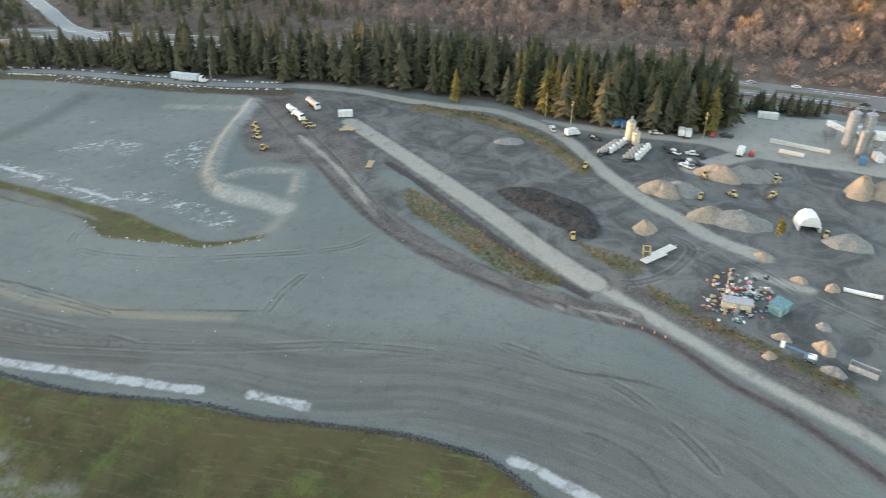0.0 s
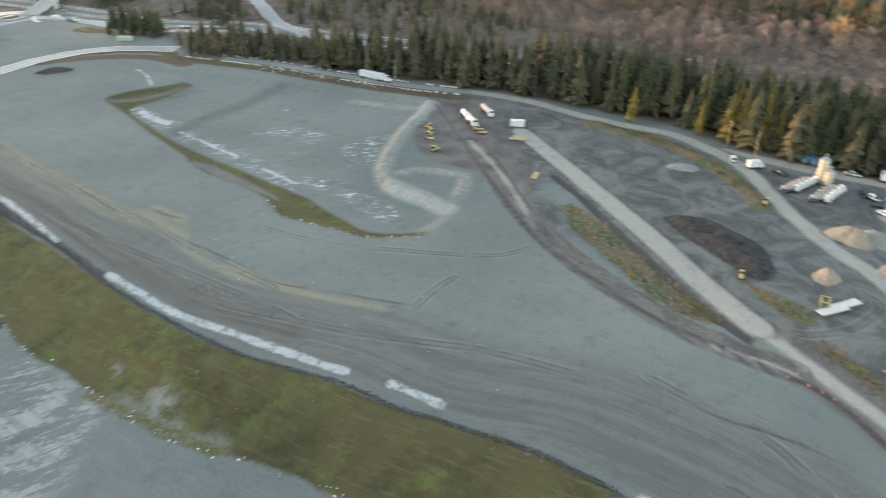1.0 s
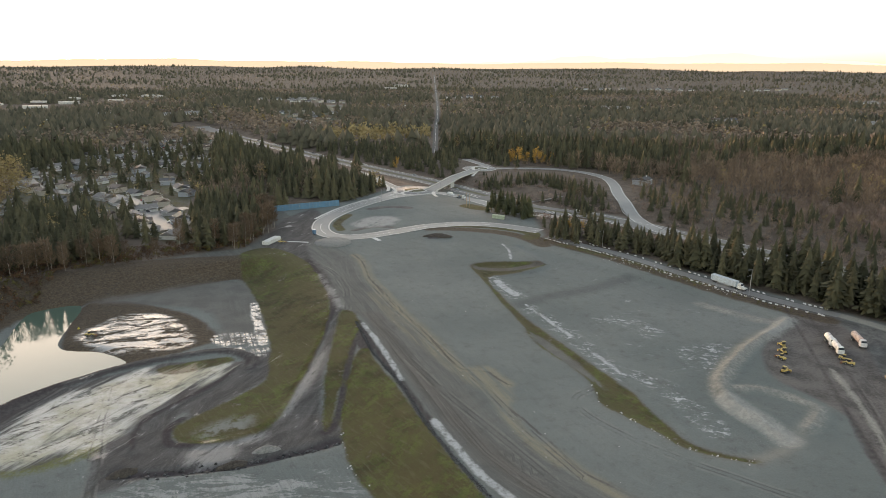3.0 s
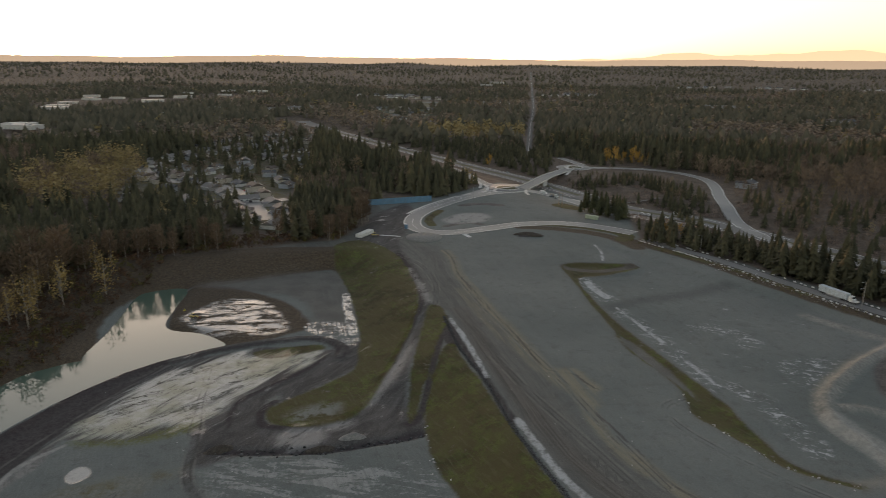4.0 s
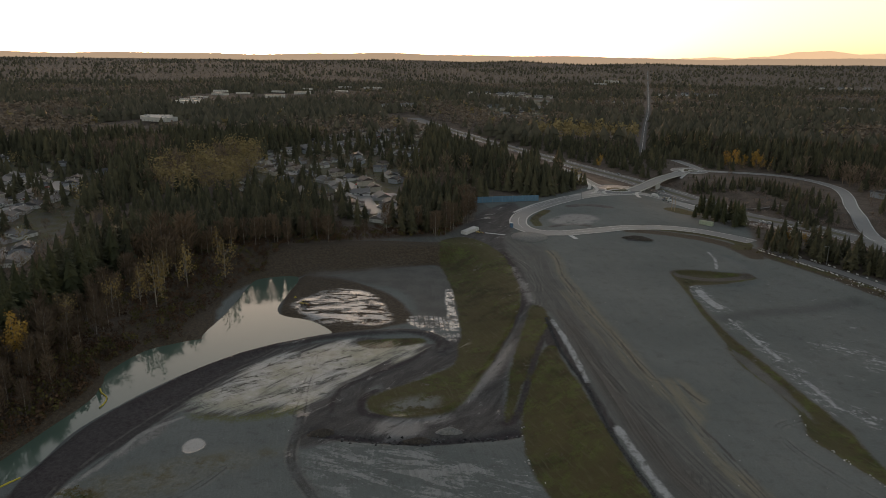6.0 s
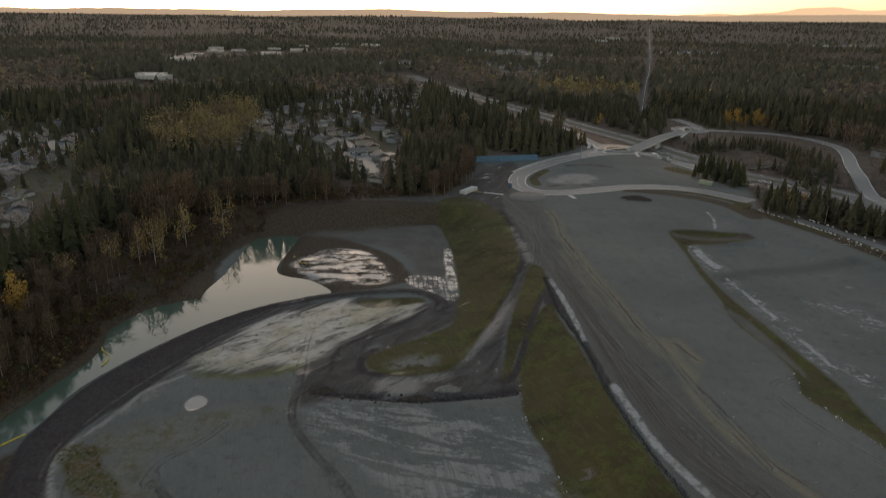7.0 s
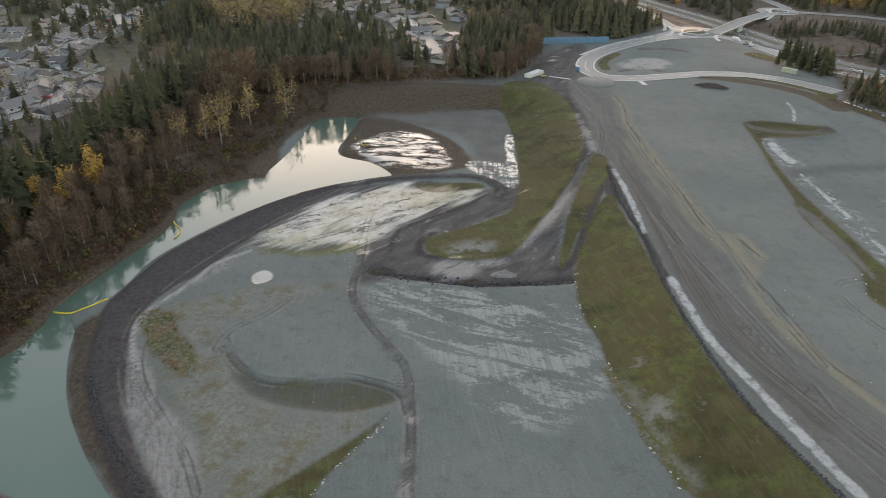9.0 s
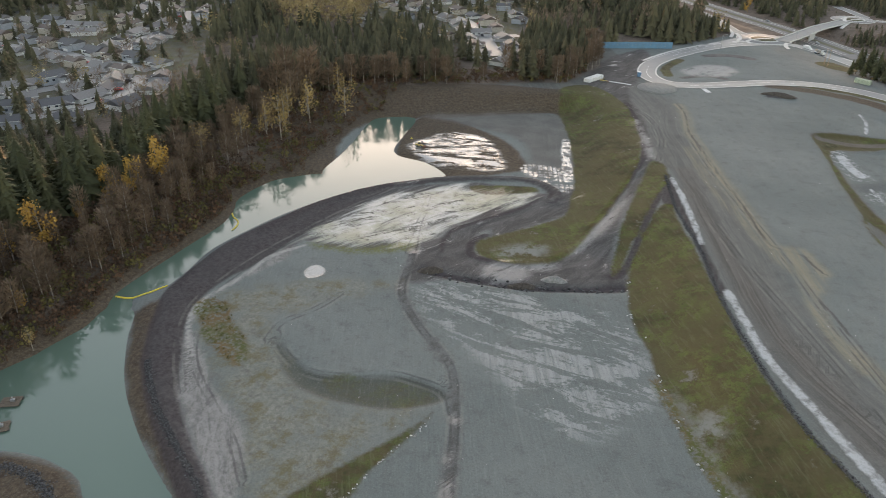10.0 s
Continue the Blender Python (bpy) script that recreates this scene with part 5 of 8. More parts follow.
def open_ground(x, y):
    """Where no wood stands: the site, roads, streets of houses."""
    free = inside(x, y, CLEAR_LINE)
    gap, side, _ = to_line(x, y, FREEWAY_LINE, along=True)
    free |= gap < 21
    free |= (gap < 62) & (side > 0) & (y > 430)
    free |= (to_line(x, y, RAMP_LINE) < 12) | (to_line(x, y, BRIDGE_LINE) < 15) | (to_line(x, y, LOOP_LINE) < 9) | (np.hypot(x - 147, y - 694) < 24) | (to_line(x, y, SLIP_LINE) < 8)
    free |= to_line(x, y, FAR_LINE) < 10
    for q in (HOUSES_L, HOUSES_M, HOUSES_N):
        free |= inside(x, y, np.array(q, float)) & (np.sin(x * 12.9 + y * 78.2) < 0.72)
    free |= inside(x, y, np.array(FIELD, float)) | inside(x, y, np.array(GLADE, float)) & (np.sin(x * 31.7 + y * 17.3) < 0.9)
    for hx, hy in YARDS:
        free |= (np.abs(x - hx) < 70) & (np.abs(y - hy + 30) < 80)
    for hx, hy in HAMLETS:
        free |= (np.abs(x - hx) < 0.035 * hy + 20) & (y < hy + 25) & (y > hy - 0.08 * hy)
    free |= (side < 0) & (gap < 120) & (y < 330)
    # strip of scrub between the screen of conifers and the freeway
    free |= (x > 120) & (x < 400) & (y < 440) & (to_line(x, y, FREEWAY_LINE) < 150) & inside(x, y, np.array(ROW_FRONT + [(300, 75), (380, 0), (395, -60), (420, -60), (330, 190), (285, 310), (230, 400), (160, 480)], float)) & (to_line(x, y, ROW_LINE) > 30)
    return free


def stature(x, y):
    """Young low growth between the freeway and the ramp, lower wood by the pit."""
    gap, side, _ = to_line(x, y, FREEWAY_LINE, along=True)
    k = np.where((side < 0) & (gap < 150) & (y > 330), 0.5, 1.0)
    for q in (HOUSES_L, HOUSES_M, HOUSES_N):
        k = np.where(inside(x, y, np.array(q, float)), 0.62, k)
    k = np.where(inside(x, y, np.array(LOW_WOOD, float)), 0.52, k)
    k = np.where((x > -330) & (x < -190) & (y > 380) & (y < 490), 0.8, k)
    return k * np.where((x > -300) & (x < -30) & (y > 330) & (y < 620), 0.68, 1.0)


def low_growth(x, y):
    """Young growth is cut back in front of the roads, so that they overlook the site."""
    top = np.full(len(x), 99.0)
    R, a = np.hypot(x, y), np.arctan2(x, y)
    for way, drop in ((FREEWAY_LINE[FREEWAY_LINE[:, 1] > 505], 5.0), (RAMP_LINE[RAMP_LINE[:, 1] > 430], 0.0), (BRIDGE_LINE, 0.0), (SLIP_LINE, 0.0)):
        for wx, wy in way[(way[:, 1] < 1050)]:
            far = math.hypot(wx, wy)
            near = (np.abs(a - math.atan2(wx, wy)) < 0.012) & (R < far - 6)
            top[near] = np.minimum(top[near], 105.0 - (105.0 + drop) * R[near] / far)
    return np.where(top < 99.0, top * 0.94 - 0.6, 99.0)


def grid_spots(x0, x1, y0, y1, gap, seed):
    r = np.random.RandomState(seed)
    gx, gy = np.meshgrid(np.arange(x0, x1, gap), np.arange(y0, y1, gap))
    x = gx.ravel() + r.uniform(-0.48, 0.48, gx.size) * gap
    y = gy.ravel() + r.uniform(-0.48, 0.48, gx.size) * gap
    return x, y, r


CONIFERS = [tree_kind("conifer", "tall dark green conifer at the edge of the wood", conifer_shape(s, 21, 10, f, g), conifer_trunk(), NEEDLES, BARK) for s, f, g in ((1, 0.06, 0.225), (2, 0.10, 0.19), (3, 0.18, 0.17), (13, 0.08, 0.205))]
GOLD_CONIFERS = [tree_kind("larch", "conifer with golden autumn needles", conifer_shape(s, 24, 10, 0.08, 0.2), conifer_trunk(), NEEDLES_GOLD, BARK) for s in (4, 5)]


def broad_kind(name, label, seed, leaves, size, leaf, twig=False):
    s = twig_shape(seed, 330) if twig else broad_shape(seed, leaves, size, 0.16, 0.2)
    root = tree_kind(name, label, s[2:], s[:2], leaf, PALE_BARK)
    if not twig:
        trunk = next(o for o in root.children if o.name.startswith("trunk"))
        for limb in TREE_LIMBS[seed]:
            new("limb", tri_mesh("limb", *limb, PALE_BARK)).parent = trunk
    return root


YELLOWS = [broad_kind("aspen", "pale-trunked tree with yellow autumn leaves", s, 760, 0.024, LEAVES_YELLOW) for s in (6, 7)]
BIRCHES = [broad_kind("birch", "slender pale-trunked tree with thin straw-yellow leaves", s, 300, 0.020, LEAVES_STRAW) for s in (16, 17)]
BARES = [broad_kind("bare_tree", "leafless pale broadleaf tree with fine twigs", s, 0, 0, TWIGS, True) for s in (8, 9, 10)]

BROAD_GOLD = broad_kind("maple", "round orange and green autumn tree in the yard", 12, 500, 0.05, NEEDLES_GOLD)


def near_edge():
    x, y, r = grid_spots(-260, -20, 40, 520, 6.4, 11)
    ok = ~open_ground(x, y) & (to_line(x, y, TREE_LINE) < 58)
    x, y = x[ok], y[ok]
    d = to_line(x, y, TREE_LINE)
    return x, y, d, r


x, y, d, r = near_edge()
u = r.uniform(0, 1, len(x))
con = (u < 0.10 + 0.05 * d) & (d > np.where(y < 235, 28, np.where(y < 310, 20, 6)))
yel = ~con & (u > 0.99)
bare = ~con & ~yel
pick = np.argsort(np.where(con, d + 0.35 * np.maximum(y - 60, 0), 1e9))[:165]
hh = r.uniform(21, 31, len(x)) * stature(x, y)
plant(CONIFERS, [(x[i], y[i], hh[i]) for i in pick if con[i]], "conifers round the pit")
done = np.zeros(len(x), bool)
done[[i for i in pick if con[i]]] = True
low = np.where(bare & (d < 26) & (y < 300))[0]
edge = np.where(bare & (d < 22) & (y >= 300))[0]
plant(BARES, [(x[i], y[i], hh[i] * random.uniform(0.34, 0.62)) for i in low], "bare trees round the pit")
plant(BARES, [(x[i], y[i], hh[i] * random.uniform(0.75, 1.05)) for i in edge[:120]], "bare trees round the pit")
plant(YELLOWS, [(-176.4, 200.3, 18.9), (-179.0, 188.2, 15.5), (-182.6, 180.6, 14.8), (-175.6, 143.5, 18.0), (-180.4, 134.3, 12.0), (-181.3, 164.4, 8), (-160.2, 118.0, 7)], "yellow trees round the pit")
plant(BIRCHES, [(-169.7, 265.4, 19.6), (-164.4, 268.9, 23.8), (-165.2, 298.6, 23.3), (-167.7, 279.0, 20.2), (-154.9, 317.6, 22.3), (-179.7, 231.1, 15.5), (-173.7, 251.8, 18.3), (-170.2, 305.9, 19), (-172, 290, 20), (-167.5, 337.0, 17), (-183.5, 212, 13), (-150, 110, 8), (-157.5, 96, 7)], "yellow trees round the pit")
edge_left = (x[con & ~done], y[con & ~done], hh[con & ~done])

# screen of conifers along the narrow road
row = []
way = np.concatenate(([0], np.cumsum(np.hypot(*np.diff(ROW_LINE, axis=0).T))))
for k in range(340):
    s = way[-1] * random.uniform(0, 1) ** 0.8
    px, py = np.interp(s, way, ROW_LINE[:, 0]), np.interp(s, way, ROW_LINE[:, 1])
    deep = s > 0.5 * way[-1]
    off = random.uniform(3, 42 if deep else 24)
    row.append((px + off * 0.86, py + off * 0.5, random.uniform(20, 29) if deep else random.uniform(8, 14)))
row.sort(key=lambda q: q[0] * 0.5 + q[1] * 0.86 if q[0] < 0 else math.hypot(q[0], q[1]))
plant(CONIFERS, row[:115], "conifers along the road")
plant(GOLD_CONIFERS, [(255.0, 139.0, 21.7), (256.5, 133.5, 20.8), (258.6, 126.0, 24.7), (262.5, 121.9, 19.5), (279.4, 80.3, 19.7), (281.0, 75.1, 14.3), (270.0, 98.0, 18.0), (243.0, 178.0, 17.0), (252.0, 150.0, 16.0)] + [(px - 3, py - 2, h * 0.9) for px, py, h in row[6:60:9]], "conifers along the road")

hedge = []
for k in range(26):
    u = k / 25
    hedge.append((309.9 + u * (326.0 - 309.9) + random.uniform(-3, 3), 74.8 + u * (42.6 - 74.8) + random.uniform(-3, 3), random.uniform(6, 11)))
wedge = [(123.1, 608.0), (187.5, 632.1), (209.0, 604.1), (208.2, 556.6), (198.9, 492.9), (179.1, 472.6), (179.1, 542.4), (161.2, 584.5), (123.8, 587.1)]
wx, wy, r = grid_spots(min(p[0] for p in wedge), max(p[0] for p in wedge), min(p[1] for p in wedge), max(p[1] for p in wedge), 6.5, 61)
ok = inside(wx, wy, np.array(wedge)) & (to_line(wx, wy, RAMP_LINE) > 10)
wx, wy = wx[ok], wy[ok]
young = [(a, b, h) for a, b, h in zip(wx, wy, np.minimum(r.uniform(6, 10, len(wx)), low_growth(wx, wy))) if h > 2.2 and not inside(np.array([a]), np.array([b]), np.array(FIELD, float))[0]]
clump = []
for a, b in ((111.7, 485.2), (116.3, 480.9), (120.5, 474.8), (125.4, 472.4), (130.2, 470.0), (116.8, 497.0), (126.9, 486.3), (122.8, 496.3), (131.8, 483.8), (129.6, 460.2), (134.9, 464.4)):
    clump.append((a, b, random.uniform(14, 20)))
    clump.append((a + random.uniform(-4, 4), b - random.uniform(3, 9), random.uniform(10, 17)))
plant(CONIFERS, [q for q in clump if to_line(np.array([q[0]]), np.array([q[1]]), LOOP_LINE)[0] > 7], "conifers along the road")
plant(YELLOWS, [(188, 724, 17), (196, 726, 19), (203, 722, 14), (213, 716, 20), (219, 718, 15), (229, 716, 13), (63, 726, 15), (148.5, 418.0, 10), (144.0, 424.0, 9), (156.5, 414.0, 9)], "yellow trees behind the ramp")
row_rest = np.array(row[115:] + hedge + young)
MID_CON = [skirt_shape(s, 6, 5, g) for s, g in ((21, 0.20), (22, 0.165), (23, 0.18), (24, 0.15))]
MID_NEAR = [conifer_shape(s, 13, 7, f, g, (0.5, 0.92)) for s, f, g in ((41, 0.06, 0.215), (42, 0.12, 0.185), (43, 0.08, 0.20))]
MID_TWIG = [haze_shape(s, 62, b, w, 0.011, 1.15) for s, b, w in ((24, 0.25, 0.2), (25, 0.3, 0.25), (29, 0.2, 0.23))]
MID_LEAF = [broad_shape(s, 130, 0.031, 0.16, 0.2)[2:] for s in (26, 27, 28)]

# woods in the middle distance
x, y, r = grid_spots(-760, 760, -120, 900, 8.0, 31)
ok = ~open_ground(x, y) & (np.hypot(x, y) < 900) & ((to_line(x, y, TREE_LINE) > 58) | (x > 0)) & (y > np.where(x < 0, -0.62 * x - 40, 0.12 * x - 110))
x, y = x[ok], y[ok]
row_zone = (x > 100) & (to_line(x, y, ROW_LINE) < 45)
kind = waves(x, y, 210, 41) - np.where(row_zone, 6.0, 0.0) + np.where(inside(x, y, np.array(YELLOW_WOOD, float)), 2.0, 0) + 0.45 * r.normal(size=len(x)) + np.where((x > 330) & (y < 620), 1.25, 0) + np.where((x > 190) & (y > 300) & ~row_zone, 0.75, 0) + np.where((x > -360) & (x < -110) & (y > 150) & (y < 620), 0.4, 0)
gold = (inside(x, y, np.array(YELLOW_WOOD, float)) & (r.uniform(size=len(x)) < 0.45)) | ~row_zone & (r.uniform(size=len(x)) < np.where((x > -360) & (x < -110) & (y < 620), 0.07, 0.02))
hh = r.uniform(17, 29, len(x)) * stature(x, y)
hh = np.where(row_zone & (y > 320), hh * np.interp(y, (320, 380), (0.95, 0.68)), hh)
most_tall = low_growth(x, y)
hh = np.where((x < 70) & (r.uniform(size=len(x)) < 0.06), hh, np.minimum(hh, most_tall * r.uniform(0.7, 1.0, len(x))))
keep = hh > 2.2
x, y, hh, kind, gold, row_zone = x[keep], y[keep], hh[keep], kind[keep], gold[keep], row_zone[keep]
c = (kind < 0.62) & ~gold
cx, cy, ch = (np.concatenate(q) for q in ((x[c], edge_left[0], row_rest[:, 0]), (y[c], edge_left[1], row_rest[:, 1]), (hh[c], edge_left[2], row_rest[:, 2])))
close = np.hypot(cx, cy) < 455
woods("conifer_wood", MID_NEAR, cx[close], cy[close], ch[close], FOREST_DARK, "dense dark conifer wood beside the site", 50)
woods("conifer_wood", MID_CON, cx[~close], cy[~close], ch[~close], FOREST_DARK, "dense dark conifer wood", 51, 1.1)
b = ~c & ~gold
woods("bare_wood", MID_TWIG, x[b], y[b], hh[b] * 0.72, FOREST_BROWN, "leafless brown broadleaf wood", 52, 1.25)
woods("yellow_wood", MID_LEAF, x[gold], y[gold], np.where(inside(x[gold], y[gold], np.array(YELLOW_WOOD, float)), r.uniform(13, 27, gold.sum()), hh[gold] * r.uniform(0.5, 0.9, gold.sum())), FOREST_GOLD, "yellow autumn broadleaf wood", 53, 1.3)

# far woods to the horizon
FX, FY, FH = [], [], []
for r0, r1, gap, tall in ((900, 1600, 12, 19), (1600, 2700, 19, 17), (2700, 4650, 34, 13)):
    x, y, r = grid_spots(-3300, 3300, 500, 4650, gap, int(r0))
    R = np.hypot(x, y)
    ok = (R > r0) & (R < r1) & (x > -1.25 * y) & (x < 1.9 * y) & ~open_ground(x, y)
    FX.append(x[ok]), FY.append(y[ok]), FH.append(r.uniform(0.6, 1.25, ok.sum()) * tall)
x, y, h = np.concatenate(FX), np.concatenate(FY), np.concatenate(FH)
r = np.random.RandomState(77)
kind = waves(x, y, 480, 42) + 0.3 * waves(x, y, 130, 43) + 0.28 * r.normal(size=len(x))
gold = inside(x, y, np.array(YELLOW_ROW, float)) | (r.uniform(size=len(x)) < 0.025)
c = (kind < 0.12) & ~gold
woods("far_conifer_wood", [skirt_shape(s, 2, 3, 0.3) for s in (31, 32, 33, 34)], x[c], y[c], h[c], FAR_DARK_HAZED, "dark conifer wood to the horizon, paled for haze", 61, 1.35)
b = ~c & ~gold
FAR_TUFT = [broad_shape(s, 14, 0.115, 0.08, 0.22)[2:] for s in (28, 29, 30)]
woods("far_bare_wood", FAR_TUFT, x[b], y[b], h[b] * 0.7, FAR_BROWN_HAZED, "leafless brown wood to the horizon, paled for haze", 62, 1.45)
woods("far_yellow_wood", FAR_TUFT, x[gold], y[gold], h[gold] * 0.8, FOREST_GOLD, "yellow autumn trees in the far wood", 63, 1.15)

# ---- shapes for things ----
def box(bm, sx, sy, sz, x=0, y=0, z=0, bevel=0.0, rot=None, taper=1.0):
    """A box standing on z, slightly bevelled; taper narrows its top."""
    m = Matrix.Translation((x, y, z + sz / 2))
    if rot:
        m = m @ rot
    g = bmesh.ops.create_cube(bm, size=1, matrix=m @ Matrix.Diagonal((sx, sy, sz, 1)))
    if taper != 1.0:
        for v in g["verts"]:
            if v.co.z > z + sz / 2:
                v.co.x = x + (v.co.x - x) * taper
                v.co.y = y + (v.co.y - y) * taper
    if bevel:
        edges = list({e for v in g["verts"] for e in v.link_edges})
        bmesh.ops.bevel(bm, geom=edges, offset=bevel, segments=1, affect="EDGES")


def tube(bm, radius, length, x, y, z, axis="X", radius2=None, sides=14):
    rot = {"X": Matrix.Rotation(radians(90), 4, "Y"), "Y": Matrix.Rotation(radians(90), 4, "X"), "Z": Matrix.Identity(4)}[axis]
    bmesh.ops.create_cone(bm, cap_ends=True, segments=sides, radius1=radius, radius2=radius if radius2 is None else radius2, depth=length, matrix=Matrix.Translation((x, y, z)) @ rot)


def ball(bm, rx, ry, rz, x, y, z, u=10, v=6):
    bmesh.ops.create_uvsphere(bm, u_segments=u, v_segments=v, radius=1, matrix=Matrix.Translation((x, y, z)) @ Matrix.Diagonal((rx, ry, rz, 1)))


def made(build):
    bm = bmesh.new()
    build(bm)
    return bm


def base(name, label, category, group=""):
    return tagged(new(name), label, category, group)


def height(x, y):
    return float(on_ground(x, y))


PLACED = set()


def place(ob, x, y, turn=0.0, size=1.0, lift=0.0, label=""):
    """Sets a thing on the ground: the first time itself, then copies of it."""
    m = pose(x, y, height(x, y) + lift, 0, 0, turn)
    if ob.name in PLACED:
        ob = copy_thing(ob, m)
    else:
        PLACED.add(ob.name)
        ob.matrix_basis = m
    ob.scale = (size, size, size)
    return tagged(ob, label)


def heading(x0, y0, x1, y1):
    return math.degrees(math.atan2(y1 - y0, x1 - x0))


WHITE_PAINT = coat("white_paint", (0.72, 0.72, 0.70), 0.45)
GREY_PAINT = coat("grey_paint", (0.34, 0.35, 0.36), 0.5)
BLUE_PAINT = coat("blue_paint", (0.09, 0.19, 0.32), 0.5, wear=0.4)
TEAL_PAINT = coat("teal_paint", (0.12, 0.25, 0.27), 0.6, wear=0.4)
YELLOW_PAINT = coat("machine_yellow", (0.56, 0.42, 0.14), 0.6, wear=0.35)
ORANGE_PAINT = coat("orange_paint", (0.55, 0.24, 0.12), 0.55, wear=0.35)
RED_PAINT = coat("red_paint", (0.50, 0.05, 0.04), 0.45)
BLACK_PAINT = coat("black_paint", (0.035, 0.035, 0.04), 0.4)
CREAM_PAINT = coat("cream_paint", (0.60, 0.52, 0.38), 0.6)
RUBBER = coat("rubber", (0.025, 0.025, 0.027), 0.85)
GLASS = coat("tinted_glass", (0.03, 0.04, 0.05), 0.08, spec=0.6)
STEEL = coat("dull_steel", (0.38, 0.39, 0.40), 0.45, 0.7)
RUST = coat("rusty_steel", (0.20, 0.09, 0.05), 0.85)
TIMBER = coat("raw_timber", (0.42, 0.30, 0.18), 0.85, scale=4)
FENCE_BLUE = coat("fence_blue", (0.085, 0.20, 0.31), 0.6, wear=0.12, scale=0.3)
YELLOW_FLOAT = coat("yellow_float", (0.62, 0.50, 0.04), 0.55)


def wheels(root, spots, radius, width):
    for x, y in spots:
        w = part("wheel", made(lambda b: tube(b, radius, width, x, y, radius, "Y", sides=12)), RUBBER, root)
        part("rim", made(lambda b: tube(b, radius * 0.55, width + 0.06, x, y, radius, "Y", sides=8)), STEEL, w)


def lorry_cab(root, x, paint, long=2.2):
    part("cab", made(lambda b: (box(b, long, 2.4, 1.5, x, 0, 0.9, 0.12), box(b, long * 0.8, 2.3, 1.1, x - long * 0.08, 0, 2.4, 0.2, taper=0.88))), paint, root)
    part("windscreen", made(lambda b: box(b, 0.06, 1.9, 0.8, x + long * 0.33, 0, 2.48, rot=Matrix.Rotation(radians(-8), 4, "Y"))), GLASS, root)


def semi_truck():
    r = base("semi_truck", "pale blue box trailer with a white cab on the narrow road", "truck")
    part("trailer", made(lambda b: box(b, 14.6, 2.6, 2.8, -2.6, 0, 1.2, 0.06)), coat("pale_blue_paint", (0.56, 0.62, 0.66), 0.5), r)
    for x in (-8.6, -6.2, -3.8, -1.4, 1.0, 3.4):
        for s in (1, -1):
            part("rib", made(lambda b: box(b, 0.12, 0.04, 2.6, x, s * 1.315, 1.3)), STEEL, r)
    part("rear_door", made(lambda b: box(b, 0.06, 2.3, 2.4, -9.93, 0, 1.4)), GREY_PAINT, r)
    part("chassis", made(lambda b: (box(b, 19.0, 0.9, 0.3, -0.3, 0, 0.75), box(b, 0.2, 1.8, 0.8, 2.0, 0, 0.3))), BLACK_PAINT, r)
    part("side_skirt", made(lambda b: (box(b, 7.5, 0.05, 0.7, -2.0, 1.28, 0.5), box(b, 7.5, 0.05, 0.7, -2.0, -1.28, 0.5))), STEEL, r)
    lorry_cab(r, 6.6, WHITE_PAINT, 2.6)
    part("bonnet", made(lambda b: box(b, 1.5, 2.0, 1.0, 8.5, 0, 0.9, 0.2)), WHITE_PAINT, r)
    wheels(r, [(x, s * 1.05) for x in (-8.4, -7.1, 4.6, 5.9, 8.6) for s in (1, -1)], 0.5, 0.45)
    return r


def tanker(paint, label, length=9.0):
    r = base("tank_truck", label, "truck")
    part("tank", made(lambda b: (tube(b, 1.2, length - 3, -1.4, 0, 2.3, "X"), ball(b, 0.5, 1.15, 1.15, length / 2 - 2.9, 0, 2.3), ball(b, 0.5, 1.15, 1.15, -length / 2 + 0.1, 0, 2.3))), paint, r)
    part("chassis", made(lambda b: box(b, length, 1.0, 0.3, 0, 0, 0.8)), BLACK_PAINT, r)
    part("hatch", made(lambda b: tube(b, 0.35, 0.25, -1.2, 0, 3.55, "Z")), STEEL, r)
    lorry_cab(r, length / 2 - 1.0, WHITE_PAINT)
    wheels(r, [(x, s * 1.0) for x in (-length / 2 + 0.9, -length / 2 + 2.1, length / 2 - 1.2) for s in (1, -1)], 0.5, 0.4)
    return r


def mixer_truck():
    r = base("mixer_truck", "white and blue concrete mixer truck parked in a row", "truck", "mixer trucks in the yard")
    part("drum", made(lambda b: (tube(b, 0.75, 1.6, -2.9, 0, 2.7, "X", 1.05), tube(b, 1.05, 2.2, -1.0, 0, 2.5, "X"), tube(b, 1.05, 0.9, 0.55, 0, 2.45, "X", 0.6))), coat("drum_tan", (0.42, 0.37, 0.31), 0.65, wear=0.4), r)
    part("drum_band", made(lambda b: tube(b, 1.08, 0.35, -1.0, 0, 2.5, "X")), BLUE_PAINT, r)
    part("chute", made(lambda b: box(b, 1.6, 0.5, 0.15, -4.1, 0, 1.9, rot=Matrix.Rotation(radians(-25), 4, "Y"))), STEEL, r)
    part("chassis", made(lambda b: box(b, 8.4, 1.0, 0.35, -0.4, 0, 0.8)), BLACK_PAINT, r)
    lorry_cab(r, 2.9, WHITE_PAINT)
    part("fender", made(lambda b: (box(b, 3.4, 0.5, 0.12, -2.6, 1.05, 1.2, 0.04), box(b, 3.4, 0.5, 0.12, -2.6, -1.05, 1.2, 0.04))), BLUE_PAINT, r)
    part("water_tank", made(lambda b: tube(b, 0.35, 1.6, 1.4, 0, 1.6, "Y", sides=10)), BLUE_PAINT, r)
    wheels(r, [(x, s * 1.05) for x in (-3.3, -2.0, 3.0) for s in (1, -1)], 0.52, 0.42)
    return r


